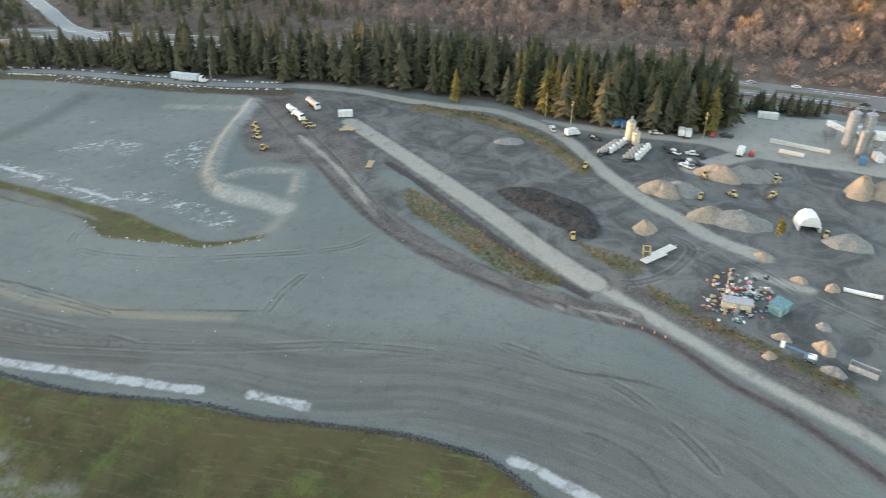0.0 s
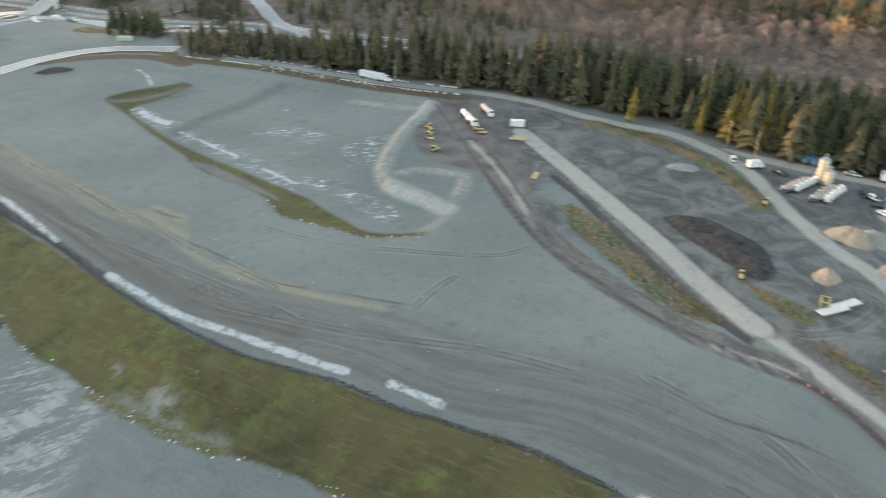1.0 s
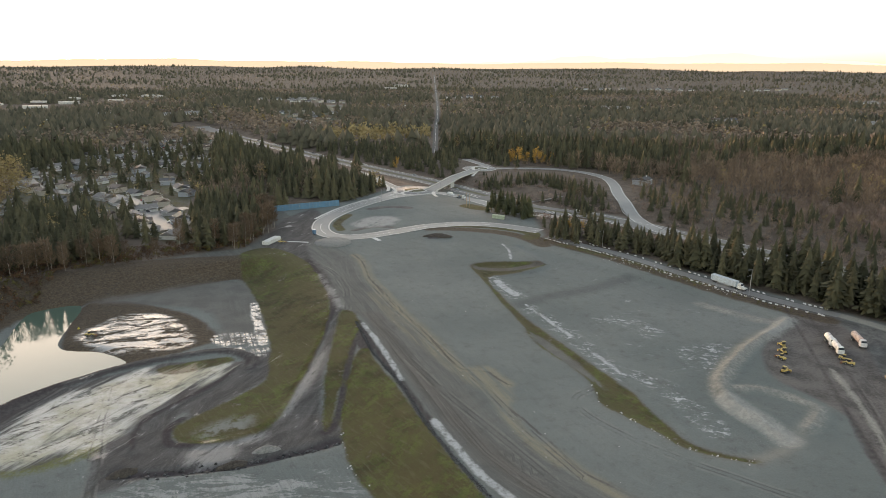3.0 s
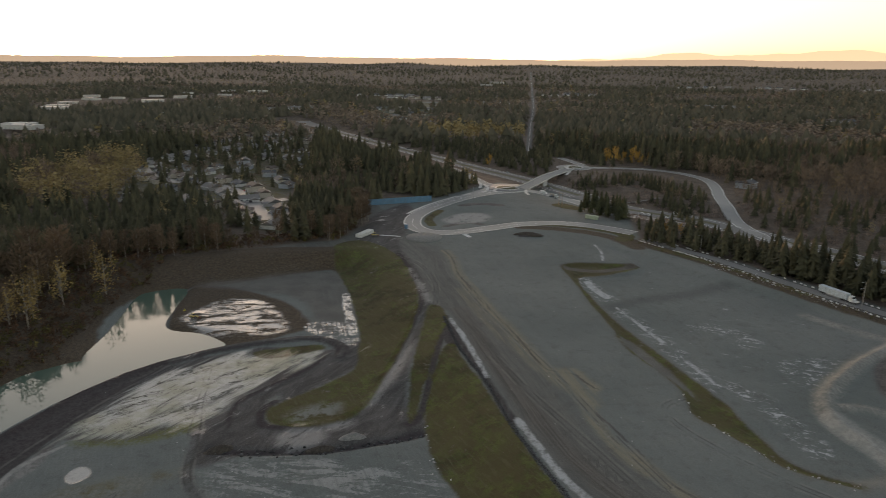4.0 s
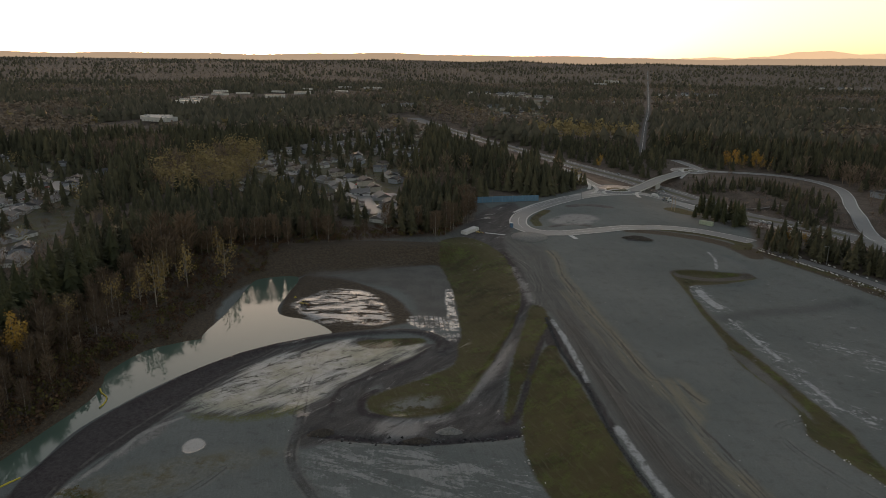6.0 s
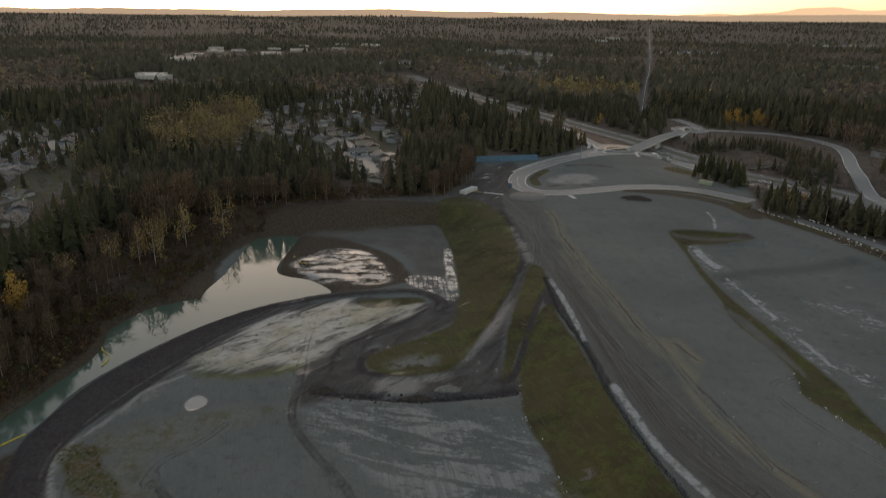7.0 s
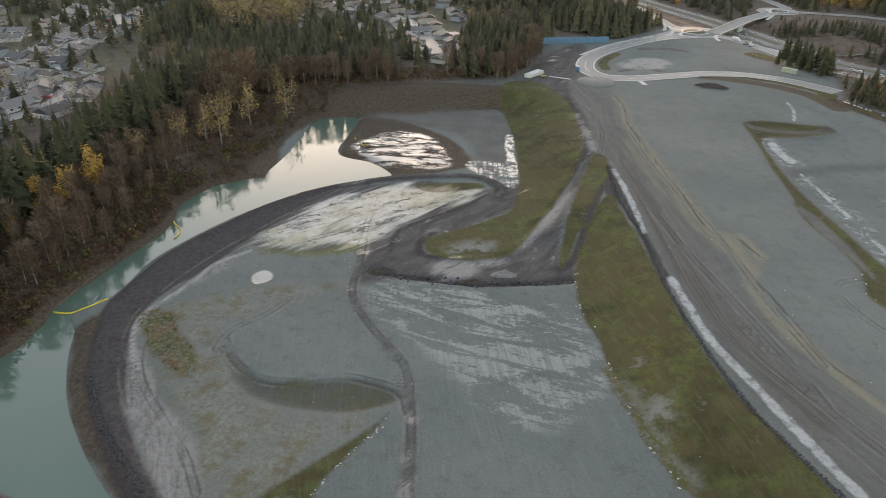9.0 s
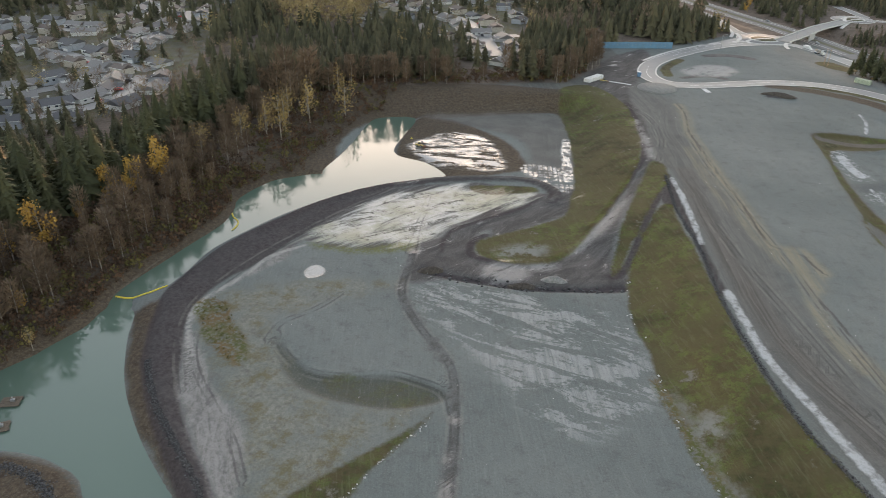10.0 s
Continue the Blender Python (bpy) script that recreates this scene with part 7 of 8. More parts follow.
def bale(paint, label):
    r = base("scrap_bundle", label, "scrap", "scrap in the corner of the yard")
    m = [Euler((rnd.uniform(-.3, .3), rnd.uniform(-.3, .3), rnd.uniform(0, 6))).to_matrix().to_4x4() for _ in range(4)]
    part("sack", made(lambda b: [ball(b, 0.5, 0.4, 0.35, rnd.uniform(-.5, .5), rnd.uniform(-.5, .5), 0.3, 8, 5) for _ in range(2)]), paint, r)
    part("crate", made(lambda b: box(b, 0.9, 0.6, 0.4, rnd.uniform(-.3, .3), rnd.uniform(-.6, .6), 0.0, 0.05, m[0])), paint, r)
    part("panel", made(lambda b: box(b, 1.1, 0.5, 0.08, 0.1, 0.2, 0.55, 0.0, m[1])), STEEL, r)
    return r


BALES = [bale(p, l) for p, l in ((WHITE_PAINT, "white sacks and panels in the scrap corner"), (ORANGE_PAINT, "orange plastic barriers in the scrap corner"), (YELLOW_PAINT, "yellow steel parts in the scrap corner"),
                                 (TEAL_PAINT, "green tarpaulin bundles in the scrap corner"), (BLACK_PAINT, "black hoses and tyres in the scrap corner"), (RED_PAINT, "red fuel cans in the scrap corner"), (RUST, "rusty steel parts in the scrap corner"))]
ax, ay = 165.9, 29.4
ex, ey = 13.7, -17.8
fx, fy = -23.7, -7.5
for k in range(135):
    u, v = rnd.gauss(0.40, 0.20), rnd.gauss(0.55, 0.24)
    if -0.05 < u < 1.05 and -0.05 < v < 1.05:
        place(BALES[rnd.choice((0, 0, 1, 2, 3, 4, 4, 5, 6))], ax + (u - 0.33) * ex + (v - 0.5) * fx, ay + (u - 0.33) * ey + (v - 0.5) * fy, rnd.uniform(0, 360), rnd.uniform(0.6, 1.2))
pipe = base("culvert_pipe", "long white plastic culvert pipe lying on the ground", "pipe")
part("barrel", made(lambda b: tube(b, 0.6, 9.0, 0, 0, 0.6, "X", sides=16)), WHITE_PAINT, pipe)
for x in (-4.4, 0, 4.4):
    part("collar", made(lambda b: tube(b, 0.68, 0.3, x, 0, 0.62, "X", sides=16)), WHITE_PAINT, pipe)
place(pipe, 187.1, 2.7, heading(186.7, 5.9, 188.1, -0.6))
lift = base("boom_lift", "blue and white boom lift with its arm lowered", "lift")
part("chassis", made(lambda b: box(b, 2.6, 1.6, 0.7, 0, 0, 0.4, 0.08)), BLUE_PAINT, lift)
part("turret", made(lambda b: box(b, 1.8, 1.3, 0.8, -0.3, 0, 1.1, 0.1)), WHITE_PAINT, lift)
part("boom", made(lambda b: box(b, 6.5, 0.35, 0.4, 2.6, 0, 1.8, 0.03, Matrix.Rotation(radians(-6), 4, "Y"))), BLUE_PAINT, lift)
part("basket", made(lambda b: box(b, 0.9, 1.6, 1.0, 6.3, 0, 1.9, 0.05)), WHITE_PAINT, lift)
wheels(lift, [(x, s * 0.8) for x in (-0.9, 0.9) for s in (1, -1)], 0.42, 0.3)
place(lift, 150.0, 7.3, heading(150.0, 7.3, 149.5, 11.2))
skip = base("skip", "open grey steel skip by the haul road", "skip")
part("shell", made(lambda b: (box(b, 6, 0.08, 1.5, 0, 1.1, 0.1), box(b, 6, 0.08, 1.5, 0, -1.1, 0.1), box(b, 0.08, 2.2, 1.5, 3, 0, 0.1), box(b, 0.08, 2.2, 1.5, -3, 0, 0.1), box(b, 6, 2.2, 0.1, 0, 0, 0.1))), GREY_PAINT, skip)
part("load", made(lambda b: box(b, 5.6, 2.0, 0.8, 0, 0, 0.2, 0.2)), CRUSHED, skip)
place(skip, 153.3, -3.4, heading(153.4, -1.0, 153.2, -5.7))
cone = base("traffic_cone", "orange traffic cone beside the haul road", "cone", "traffic cones")
part("body", made(lambda b: tube(b, 0.25, 0.9, 0, 0, 0.5, "Z", 0.06, 10)), ORANGE_PAINT, cone)
part("foot", made(lambda b: box(b, 0.55, 0.55, 0.06, 0, 0, 0, 0.01)), RUBBER, cone)
for x, y in ((137.0, 47.5), (137.8, 43.0), (138.1, 40.0), (138.0, 37.2)):
    place(cone, x, y, 0, 0.9)
lumber = base("lumber_stack", "stack of pale timber beams on bearers", "timber")
for i in range(5):
    part("beam", made(lambda b: box(b, 6.0, 0.4, 0.4, 0, (i - 2) * 0.45, 0.15, 0.02)), TIMBER, lumber)
part("bearer", made(lambda b: (box(b, 0.2, 2.4, 0.15, -2, 0, 0), box(b, 0.2, 2.4, 0.15, 2, 0, 0))), TIMBER, lumber)
place(lumber, 190.1, 193.2, heading(190.0, 196.4, 189.4, 189.1))
place(lumber, 169.3, 162.3, 30)
place(lumber, 188.8, 193.0, -40)

# jersey blocks along the narrow road
blk = base("road_block", "white concrete road block beside the narrow road", "barrier", "blocks along the road")
part("body", made(lambda b: (box(b, 1.9, 0.6, 0.35, 0, 0, 0, 0.03), box(b, 1.9, 0.42, 0.5, 0, 0, 0.35, 0.04, taper=0.85))), WHITE_PAINT, blk)
line = smooth(ROCK_ROAD, False, 14)
for side, off in ((1, 5.2), (-1, 5.6)):
    for i in range(2, len(line) - 2, 1):
        if rnd.random() < 0.62:
            d = line[i + 1] - line[i - 1]
            d = d / np.linalg.norm(d)
            place(blk, line[i][0] - d[1] * off * side + rnd.uniform(-.5, .5), line[i][1] + d[0] * off * side, math.degrees(math.atan2(d[1], d[0])) + rnd.uniform(-6, 6), 0.68)

# ---- by the loop road ----
fence = base("blue_fence", "long blue sheeted fence at the edge of the wood", "fence")
bx0, by0 = -51.4, 499.9
bx1, by1 = 1.9, 519.2
L = math.hypot(bx1 - bx0, by1 - by0)
nb = 22
for i in range(nb):
    part("panel", made(lambda b: box(b, L / nb - 0.08, 0.12, 4.4, (i + 0.5) * L / nb, 0, 0.1)), FENCE_BLUE, fence)
    part("post", made(lambda b: box(b, 0.2, 0.3, 4.7, i * L / nb, 0.15, 0)), STEEL, fence)
place(fence, bx0, by0, heading(bx0, by0, bx1, by1))
stack = base("block_stack", "rows of white wrapped blocks on the dark dirt", "blocks")
for i in range(7):
    for j in range(2):
        part("block", made(lambda b: box(b, 1.6, 4.2, 1.0, (i - 3) * 2.2, 0, j * 1.05, 0.06)), WHITE_PAINT, stack)
place(stack, -39.5, 413.7, heading(-43.3, 405.0, -35.5, 421.5))
wc = base("portable_toilet", "blue portable toilet beside the loop road", "toilet")
part("cabin", made(lambda b: box(b, 1.15, 1.15, 2.1, 0, 0, 0.1, 0.05)), BLUE_PAINT, wc)
part("roof", made(lambda b: box(b, 1.2, 1.2, 0.2, 0, 0, 2.2, 0.08)), WHITE_PAINT, wc)
part("door", made(lambda b: box(b, 0.05, 0.8, 1.8, 0.59, 0, 0.2)), BLUE_PAINT, wc)
place(wc, -14.5, 430.4, 30, 1.3)
place(wc, -14.9, 431.1, 80, 1.3)
place(container(coat("pale_green", (0.42, 0.48, 0.36), 0.6), "pale green trailer boxes by the loop road", 9.0, "storage_box"), 111.2, 460.4, heading(108.8, 467.3, 116.7, 460.6))
place(bv, 94.3, 561.0, heading(88.1, 565.7, 100.5, 556.3))
place(mx, 100.7, 549.1, heading(95.9, 556.1, 105.3, 544.5))

# vehicles on the freeway and the ramp
cars = [road_car(p, l) for p, l in ((WHITE_PAINT, "white car on the freeway"), (GREY_PAINT, "grey car on the freeway"), (BLACK_PAINT, "black car on the freeway"), (RED_PAINT, "red car on the freeway"))]
fl = smooth(FREEWAY, False, 30)
for k in range(34):
    i = rnd.randrange(20, len(fl) - 3)
    d = fl[i + 1] - fl[i]
    d = d / np.linalg.norm(d)
    o = rnd.choice((-9, -5.5, 5.5, 9))
    place(cars[k % 3], fl[i][0] - d[1] * o, fl[i][1] + d[0] * o, math.degrees(math.atan2(d[1], d[0])), 1.0, 0.32)

# ---- on the pond ----
def boom_line(points, label):
    line = smooth(points, False, 6)
    r = base("float_boom", label, "boom")
    for i in range(len(line) - 1):
        a, b = line[i], line[i + 1]
        def seg(bm):
            V, F = [], []
            stem(V, F, (a[0], a[1], max(-9.05, height(*a) + 0.2)), (b[0], b[1], max(-9.05, height(*b) + 0.2)), 0.28, 0.28, 6)
            vs = [bm.verts.new(v) for v in V]
            for f in F:
                bm.faces.new([vs[q] for q in f])
        part("float", made(seg), YELLOW_FLOAT, r)
    return r


boom_line([(-148.8, 139.9), (-144.1, 140.5), (-140.0, 143.6), (-138.3, 146.7), (-137.3, 149.5)], "yellow floating boom across the channel")
boom_line([(-148.5, 202.5), (-146.4, 200.1), (-142.7, 197.3), (-141.0, 193.9), (-140.5, 190.1)], "yellow floating boom by the bank")


def raft(label):
    r = base("raft", label, "raft")
    for i in range(6):
        part("plank", made(lambda b: box(b, 4.6, 0.55, 0.16, 0, (i - 2.5) * 0.6, 0.35)), BARK, r)
    for s in (1, -1):
        part("float", made(lambda b: tube(b, 0.3, 4.8, 0, s * 1.3, 0.1, "X")), BLACK_PAINT, r)
    part("pump", made(lambda b: (box(b, 1.0, 0.8, 0.7, 0.6, 0, 0.5, 0.08), tube(b, 0.15, 0.8, 0.6, 0, 1.4, "Z"))), STEEL, r)
    return r


rf = raft("dark wooden pump raft afloat on the pond")
rf.matrix_basis = pose(-139.1, 92.3, -9.25, 0, 0, 25)
copy_thing(rf, pose(-134.4, 84.4, -9.25, 0, 0, 40))
yb = raft("yellow dredge float at the pond's edge")
for ch in yb.children:
    ch.data.materials[0] = YELLOW_FLOAT
yb.matrix_basis = pose(-113.1, 302.0, -8.9, 0, 0, 35)

# ---- roads in detail ----
PAINT = coat("road_paint", (0.70, 0.70, 0.67), 0.6)
KERB = coat("pale_kerb", (0.56, 0.55, 0.52), 0.8)
VERGE = coat("dry_verge", (0.09, 0.085, 0.04), 0.95, scale=0.4)


def shifted(points, off, step=6):
    line = smooth(points, False, step)
    d = np.gradient(line, axis=0)
    d /= np.linalg.norm(d, axis=1)[:, None] + 1e-9
    return [tuple(p) for p in line + np.stack((-d[:, 1], d[:, 0]), 1) * off]


for off in (-5.4, 5.4):
    ribbon("kerb", shifted(LOOP, off), 0.45, KERB, 0.22, "pale concrete kerb along the loop road", "kerb", 1)
ribbon("road_marking", shifted(LOOP, 0.0), 0.14, PAINT, 0.16, "white line on the loop road", "marking", 1)
ribbon("road_marking", shifted(LOOP[9:14], 2.6), 0.14, PAINT, 0.16, "white line on the loop road", "marking", 1)
ribbon("pavement", shifted(LOOP[9:16], 8.0), 1.1, KERB, 0.18, "pale footpath along the loop road", "pavement", 1)
ribbon("median", FREEWAY, 2.6, VERGE, 0.36, "dry grass strip between the carriageways", "verge")
for off in (-11.0, -7.4, 7.4, 11.0):
    ribbon("road_marking", shifted(FREEWAY, off), 0.22, PAINT, 0.36, "white line on the freeway", "marking", 1)
for off in (-4.6, 4.6):
    ribbon("road_marking", shifted(RAMP, off), 0.25, PAINT, 0.42, "white edge line on the ramp", "marking", 1)
for off in (0.0,):
    ribbon("road_marking", shifted(FAR_ROAD, off), 0.15, PAINT, 0.9, "white line on the straight road", "marking", 1)
for off in (-5.7, 5.7):
    line = shifted(BRIDGE, off)
    par = base("bridge_parapet", "pale concrete parapet of the road bridge", "parapet")
    for i in range(len(line) - 1):
        (ax, ay), (bx, by) = line[i], line[i + 1]
        L = math.hypot(bx - ax, by - ay)
        part("segment", made(lambda b: box(b, L, 0.35, 0.9, (ax + bx) / 2, (ay + by) / 2, 0.3, 0, Matrix.Rotation(math.atan2(by - ay, bx - ax), 4, "Z"))), CONCRETE, par)
pier = base("bridge_pier", "concrete pier under the road bridge", "pier", "bridge piers")
part("column", made(lambda b: box(b, 1.2, 9.0, 5.2, 0, 0, -0.2, 0.1)), CONCRETE, pier)
part("cap", made(lambda b: box(b, 1.8, 12.0, 0.9, 0, 0, 4.6, 0.08)), CONCRETE, pier)
place(pier, 104, 614, -30)

def disc(name, x, y, r0, r1, material, lift, label, category, sides=40):
    V, F = [], []
    z = max(height(x + r1 * c, y + r1 * s) for c, s in ((0, 0), (1, 0), (-1, 0), (0, 1), (0, -1))) + lift
    for i in range(sides):
        a = 6.2832 * i / sides
        c, s = math.cos(a), math.sin(a)
        V += [(x + r0 * c, y + r0 * s, z), (x + r1 * c, y + r1 * s, z), (x + r1 * 1.01 * c, y + r1 * 1.01 * s, z - 0.8)]
    for i in range(sides):
        a, b = 3 * i, 3 * ((i + 1) % sides)
        F += [(a, a + 1, b + 1), (a, b + 1, b), (a + 1, a + 2, b + 2), (a + 1, b + 2, b + 1)]
    return tagged(new(name, tri_mesh(name, V, F, material)), label, category, kind="structure")


for cx, cy, k in ((66, 577, 1.0), (146, 694, 0.9)):
    disc("roundabout", cx, cy, 0.0, 19 * k, ASPHALT, 0.2, "asphalt roundabout", "road")
    disc("kerb", cx, cy, 9.0 * k, 10.4 * k, KERB, 0.42, "pale concrete ring round the island", "kerb")
    disc("island", cx, cy, 0.0, 9.0 * k, VERGE, 0.40, "planted island of the roundabout", "verge")
    disc("kerb", cx, cy, 18.6 * k, 19.3 * k, KERB, 0.30, "pale kerb round the roundabout", "kerb")
for pts in ([(88, 580), (81, 568), (79, 554), (80, 545)], [(151, 711), (142, 702), (138, 684), (138, 670), (130, 650)], [(55, 556), (54, 565), (61, 574), (71, 581)], [(47, 593), (49.5, 575), (47, 562)], [(42, 611), (44.6, 592), (42.5, 573)], [(164, 694), (170, 692), (178, 691)], [(144, 692), (156, 698)]):
    ribbon("kerb", pts, 1.3, KERB, 0.5, "pale concrete splitter island", "kerb", 4)
ribbon("road_approach", SLIP_NEAR, 4.0, ASPHALT, 0.18, "asphalt approach to the roundabout")
ribbon("road_approach", SLIP_FAR, 3.6, ASPHALT, 0.3, "asphalt slip road to the roundabout")
for off in (-4.0, 4.0):
    ribbon("kerb", shifted(SLIP_FAR, off), 0.5, KERB, 0.4, "pale concrete kerb along the slip road", "kerb", 1)
    ribbon("kerb", shifted(SLIP_NEAR, off * 1.1), 0.5, KERB, 0.34, "pale concrete kerb along the slip road", "kerb", 1)
ribbon("field_track", [(150, 543), (166, 541), (184, 539)], 1.6, CRUSHED, 0.2, "pale gravel track along the rough field", "ground", 3)
disc("turning_disc", -3.0, 407.9, 0.0, 11.0, CRUSHED, 0.5, "raised gravel disc where a roundabout will be", "ground")
ribbon("white_patch", [(21.9, 416.6), (25.0, 408.9)], 1.4, coat("dried_lime", (0.62, 0.63, 0.62), 0.9), 0.06, "white dried lime on the gravel", "ground", 3)
ribbon("white_patch", [(-30.3, 413.8), (-17.5, 410.6)], 0.9, coat("dried_lime", (0.62, 0.63, 0.62), 0.9), 0.06, "white dried lime on the dirt", "ground", 3)

# ---- houses ----
ROOFS = [coat("roof_" + n, c, 0.75, scale=2.0) for n, c in (("grey", (0.085, 0.085, 0.09)), ("brown", (0.12, 0.092, 0.078)), ("pale", (0.19, 0.18, 0.172)))]
WALLS = [coat("siding_" + n, c, 0.8, wear=0.12) for n, c in (("white", (0.66, 0.65, 0.62)), ("grey", (0.42, 0.41, 0.40)), ("tan", (0.48, 0.43, 0.36)), ("blue", (0.34, 0.36, 0.39)))]


def house(sx, sy, h, wall, roof, label):
    r = base("house", label, "house", "houses among the trees")
    rise = sy * 0.24
    part("wall", made(lambda b: (box(b, sx, sy, h, 0, 0, -0.5), box(b, sx * 0.42, 3.2, h * 0.9, sx * 0.24, -sy / 2 - 1.5, -0.5))), wall, r)

    def roof_shape(b, w, d, x, y, z, up, turn):
        e = 0.5
        pts = [(-w / 2 - e, -d / 2 - e, 0), (w / 2 + e, -d / 2 - e, 0), (w / 2 + e, d / 2 + e, 0), (-w / 2 - e, d / 2 + e, 0), (-w / 2 - e, 0, up), (w / 2 + e, 0, up)]
        m = Matrix.Translation((x, y, z)) @ Matrix.Rotation(turn, 4, "Z")
        v = [b.verts.new(m @ Vector(p)) for p in pts]
        for f in ((0, 1, 5, 4), (2, 3, 4, 5), (0, 4, 3), (1, 2, 5), (3, 2, 1, 0)):
            b.faces.new([v[i] for i in f])
    part("roof", made(lambda b: roof_shape(b, sx, sy, 0, 0, h - 0.5, rise, 0)), roof, r)
    part("porch_roof", made(lambda b: roof_shape(b, 5.5, sx * 0.42, sx * 0.24, -sy / 2 - 0.8, h * 0.9 - 0.5, 1.4, math.pi / 2)), roof, r)
    part("garage_door", made(lambda b: box(b, sx * 0.32, 0.08, 2.2, sx * 0.24, -sy / 2 - 3.12, -0.4)), WHITE_PAINT, r)
    for x in (-sx * 0.33, -sx * 0.08):
        part("window", made(lambda b: box(b, 1.5, 0.08, 1.2, x, -sy / 2 - 0.03, h * 0.35)), GLASS, r)
    part("fascia", made(lambda b: [box(b, sx + 1.1, 0.14, 0.34, 0, q * (sy / 2 + 0.55), h - 0.72) for q in (1, -1)]), WHITE_PAINT, r, "white eaves board")
    part("chimney", made(lambda b: box(b, 0.9, 0.7, rise + 0.8, -sx * 0.2, 1.0, h - 0.4)), CONCRETE, r)
    return r


HOUSES = [house(15, 11, 2.8, WALLS[0], ROOFS[0], "white house with a grey shingle roof"), house(15, 12, 2.8, WALLS[1], ROOFS[2], "grey house with a pale roof"), house(13, 10, 4.8, WALLS[2], ROOFS[1], "tan two-storey house with a brown roof"),
          house(14, 10.5, 4.8, WALLS[3], ROOFS[0], "blue two-storey house with a grey roof"), house(17, 11, 2.7, WALLS[0], ROOFS[2], "long white house with a pale roof")]
rnd = random.Random(12)
count = 0
STREETS = [
    [(-332.0, 228.0), (-300.0, 238.0), (-277.0, 262.0), (-272.0, 292.0), (-290.0, 332.0)],
    [(-470.8, 371.0), (-407.8, 362.3), (-373.5, 359.3), (-340.2, 348.6), (-321.2, 347.9), (-292.6, 342.1)],
    [(-341.0, 368.1), (-352.1, 400.5), (-360.3, 428.2), (-364.8, 465.8), (-395.1, 524.7)],
    [(-338.8, 263.1), (-322.9, 280.2), (-314.4, 299.0), (-307.4, 311.8), (-299.4, 331.1)],
    [(-529.1, 421.6), (-463.1, 422.6), (-413.1, 425.6), (-404.8, 465.2), (-440.8, 554.7)],
    [(-322.5, 768.9), (-267.2, 655.6), (-224.2, 601.6), (-195.4, 595.0), (-152.6, 552.3), (-107.6, 452.6)],
    [(-272.5, 716.9), (-251.6, 769.6), (-214.4, 832.7), (-200.4, 932.9)],
    [(-168.7, 512.0), (-138.9, 502.0), (-108.5, 523.9)],
    [(-294.3, 814.0), (-272.1, 881.0), (-216.1, 1006.1)],
]
done = []
for st in STREETS:
    ribbon("street", st, 5.0, ASPHALT, 0.3, "grey street between houses", "road", 5)
    line = smooth(st, False, 8)
    run, last = 0.0, 0.0
    for i in range(1, len(line)):
        d = line[i] - line[i - 1]
        L = np.linalg.norm(d)
        run += L
        if run - last < 19:
            continue
        last = run
        u = d / L
        for s in (1, -1):
            x, y = line[i][0] - u[1] * s * 13, line[i][1] + u[0] * s * 13
            if min([math.hypot(x - p, y - q) for p, q in done] + [99]) < 15 or inside(np.array([x]), np.array([y]), CLEAR_LINE)[0]:
                continue
            done.append((x, y))
            place(HOUSES[rnd.randrange(5)], x, y, math.degrees(math.atan2(u[1], u[0])) + (0 if s > 0 else 180) + rnd.uniform(-6, 6), rnd.uniform(0.8, 1.0), 0.3)
            if rnd.random() < 0.6:
                place(cars[rnd.randrange(4)], line[i][0] - u[1] * s * 6, line[i][1] + u[0] * s * 6, math.degrees(math.atan2(u[1], u[0])) + 90, 1.0, 0.3, "car parked in front of a house")
for zone, gap in ((HOUSES_M, 28), (HOUSES_L, 40), (HOUSES_N, 60)):
    zone = np.array(zone, float)
    x, y, r = grid_spots(zone[:, 0].min(), zone[:, 0].max(), zone[:, 1].min(), zone[:, 1].max(), gap, 17)
    keep = inside(x, y, zone)
    for x, y in zip(x[keep], y[keep]):
        if min(math.hypot(x - p, y - q) for p, q in done) > 20 and len(done) < 260:
            done.append((x, y))
            place(HOUSES[rnd.randrange(5)], x, y, rnd.uniform(0, 360), rnd.uniform(0.75, 0.95), 0.3)
for x, y in (
        (273.9, 583.0), (310.0, 705.6), (629.8, 1125.8), (643.1, 1109.1), (660.8, 1093.3), (-70.0, 1380.5), (-44.2, 1444.2), (-14.1, 1345.4), (-85.0, 1272.0), (7.9, 1435.4),
        (-48.4, 1252.1), (134.0, 1731.1), (171.3, 1759.4), (192.5, 1696.9), (481.3, 357.3)):
    place(HOUSES[rnd.randrange(5)], x, y, rnd.uniform(0, 360), 1.0, 0.5, "pale house standing among far trees")

for hx, hy in HAMLETS:
    for k in range(5):
        x = hx + (k - 2) * (0.014 * hy + 6) + rnd.uniform(-8, 8)
        place(HOUSES[rnd.randrange(5)], x, hy + rnd.uniform(-15, 20), rnd.uniform(-40, 40), rnd.uniform(1.0, 1.4), 0.4, "pale house in a far clearing")


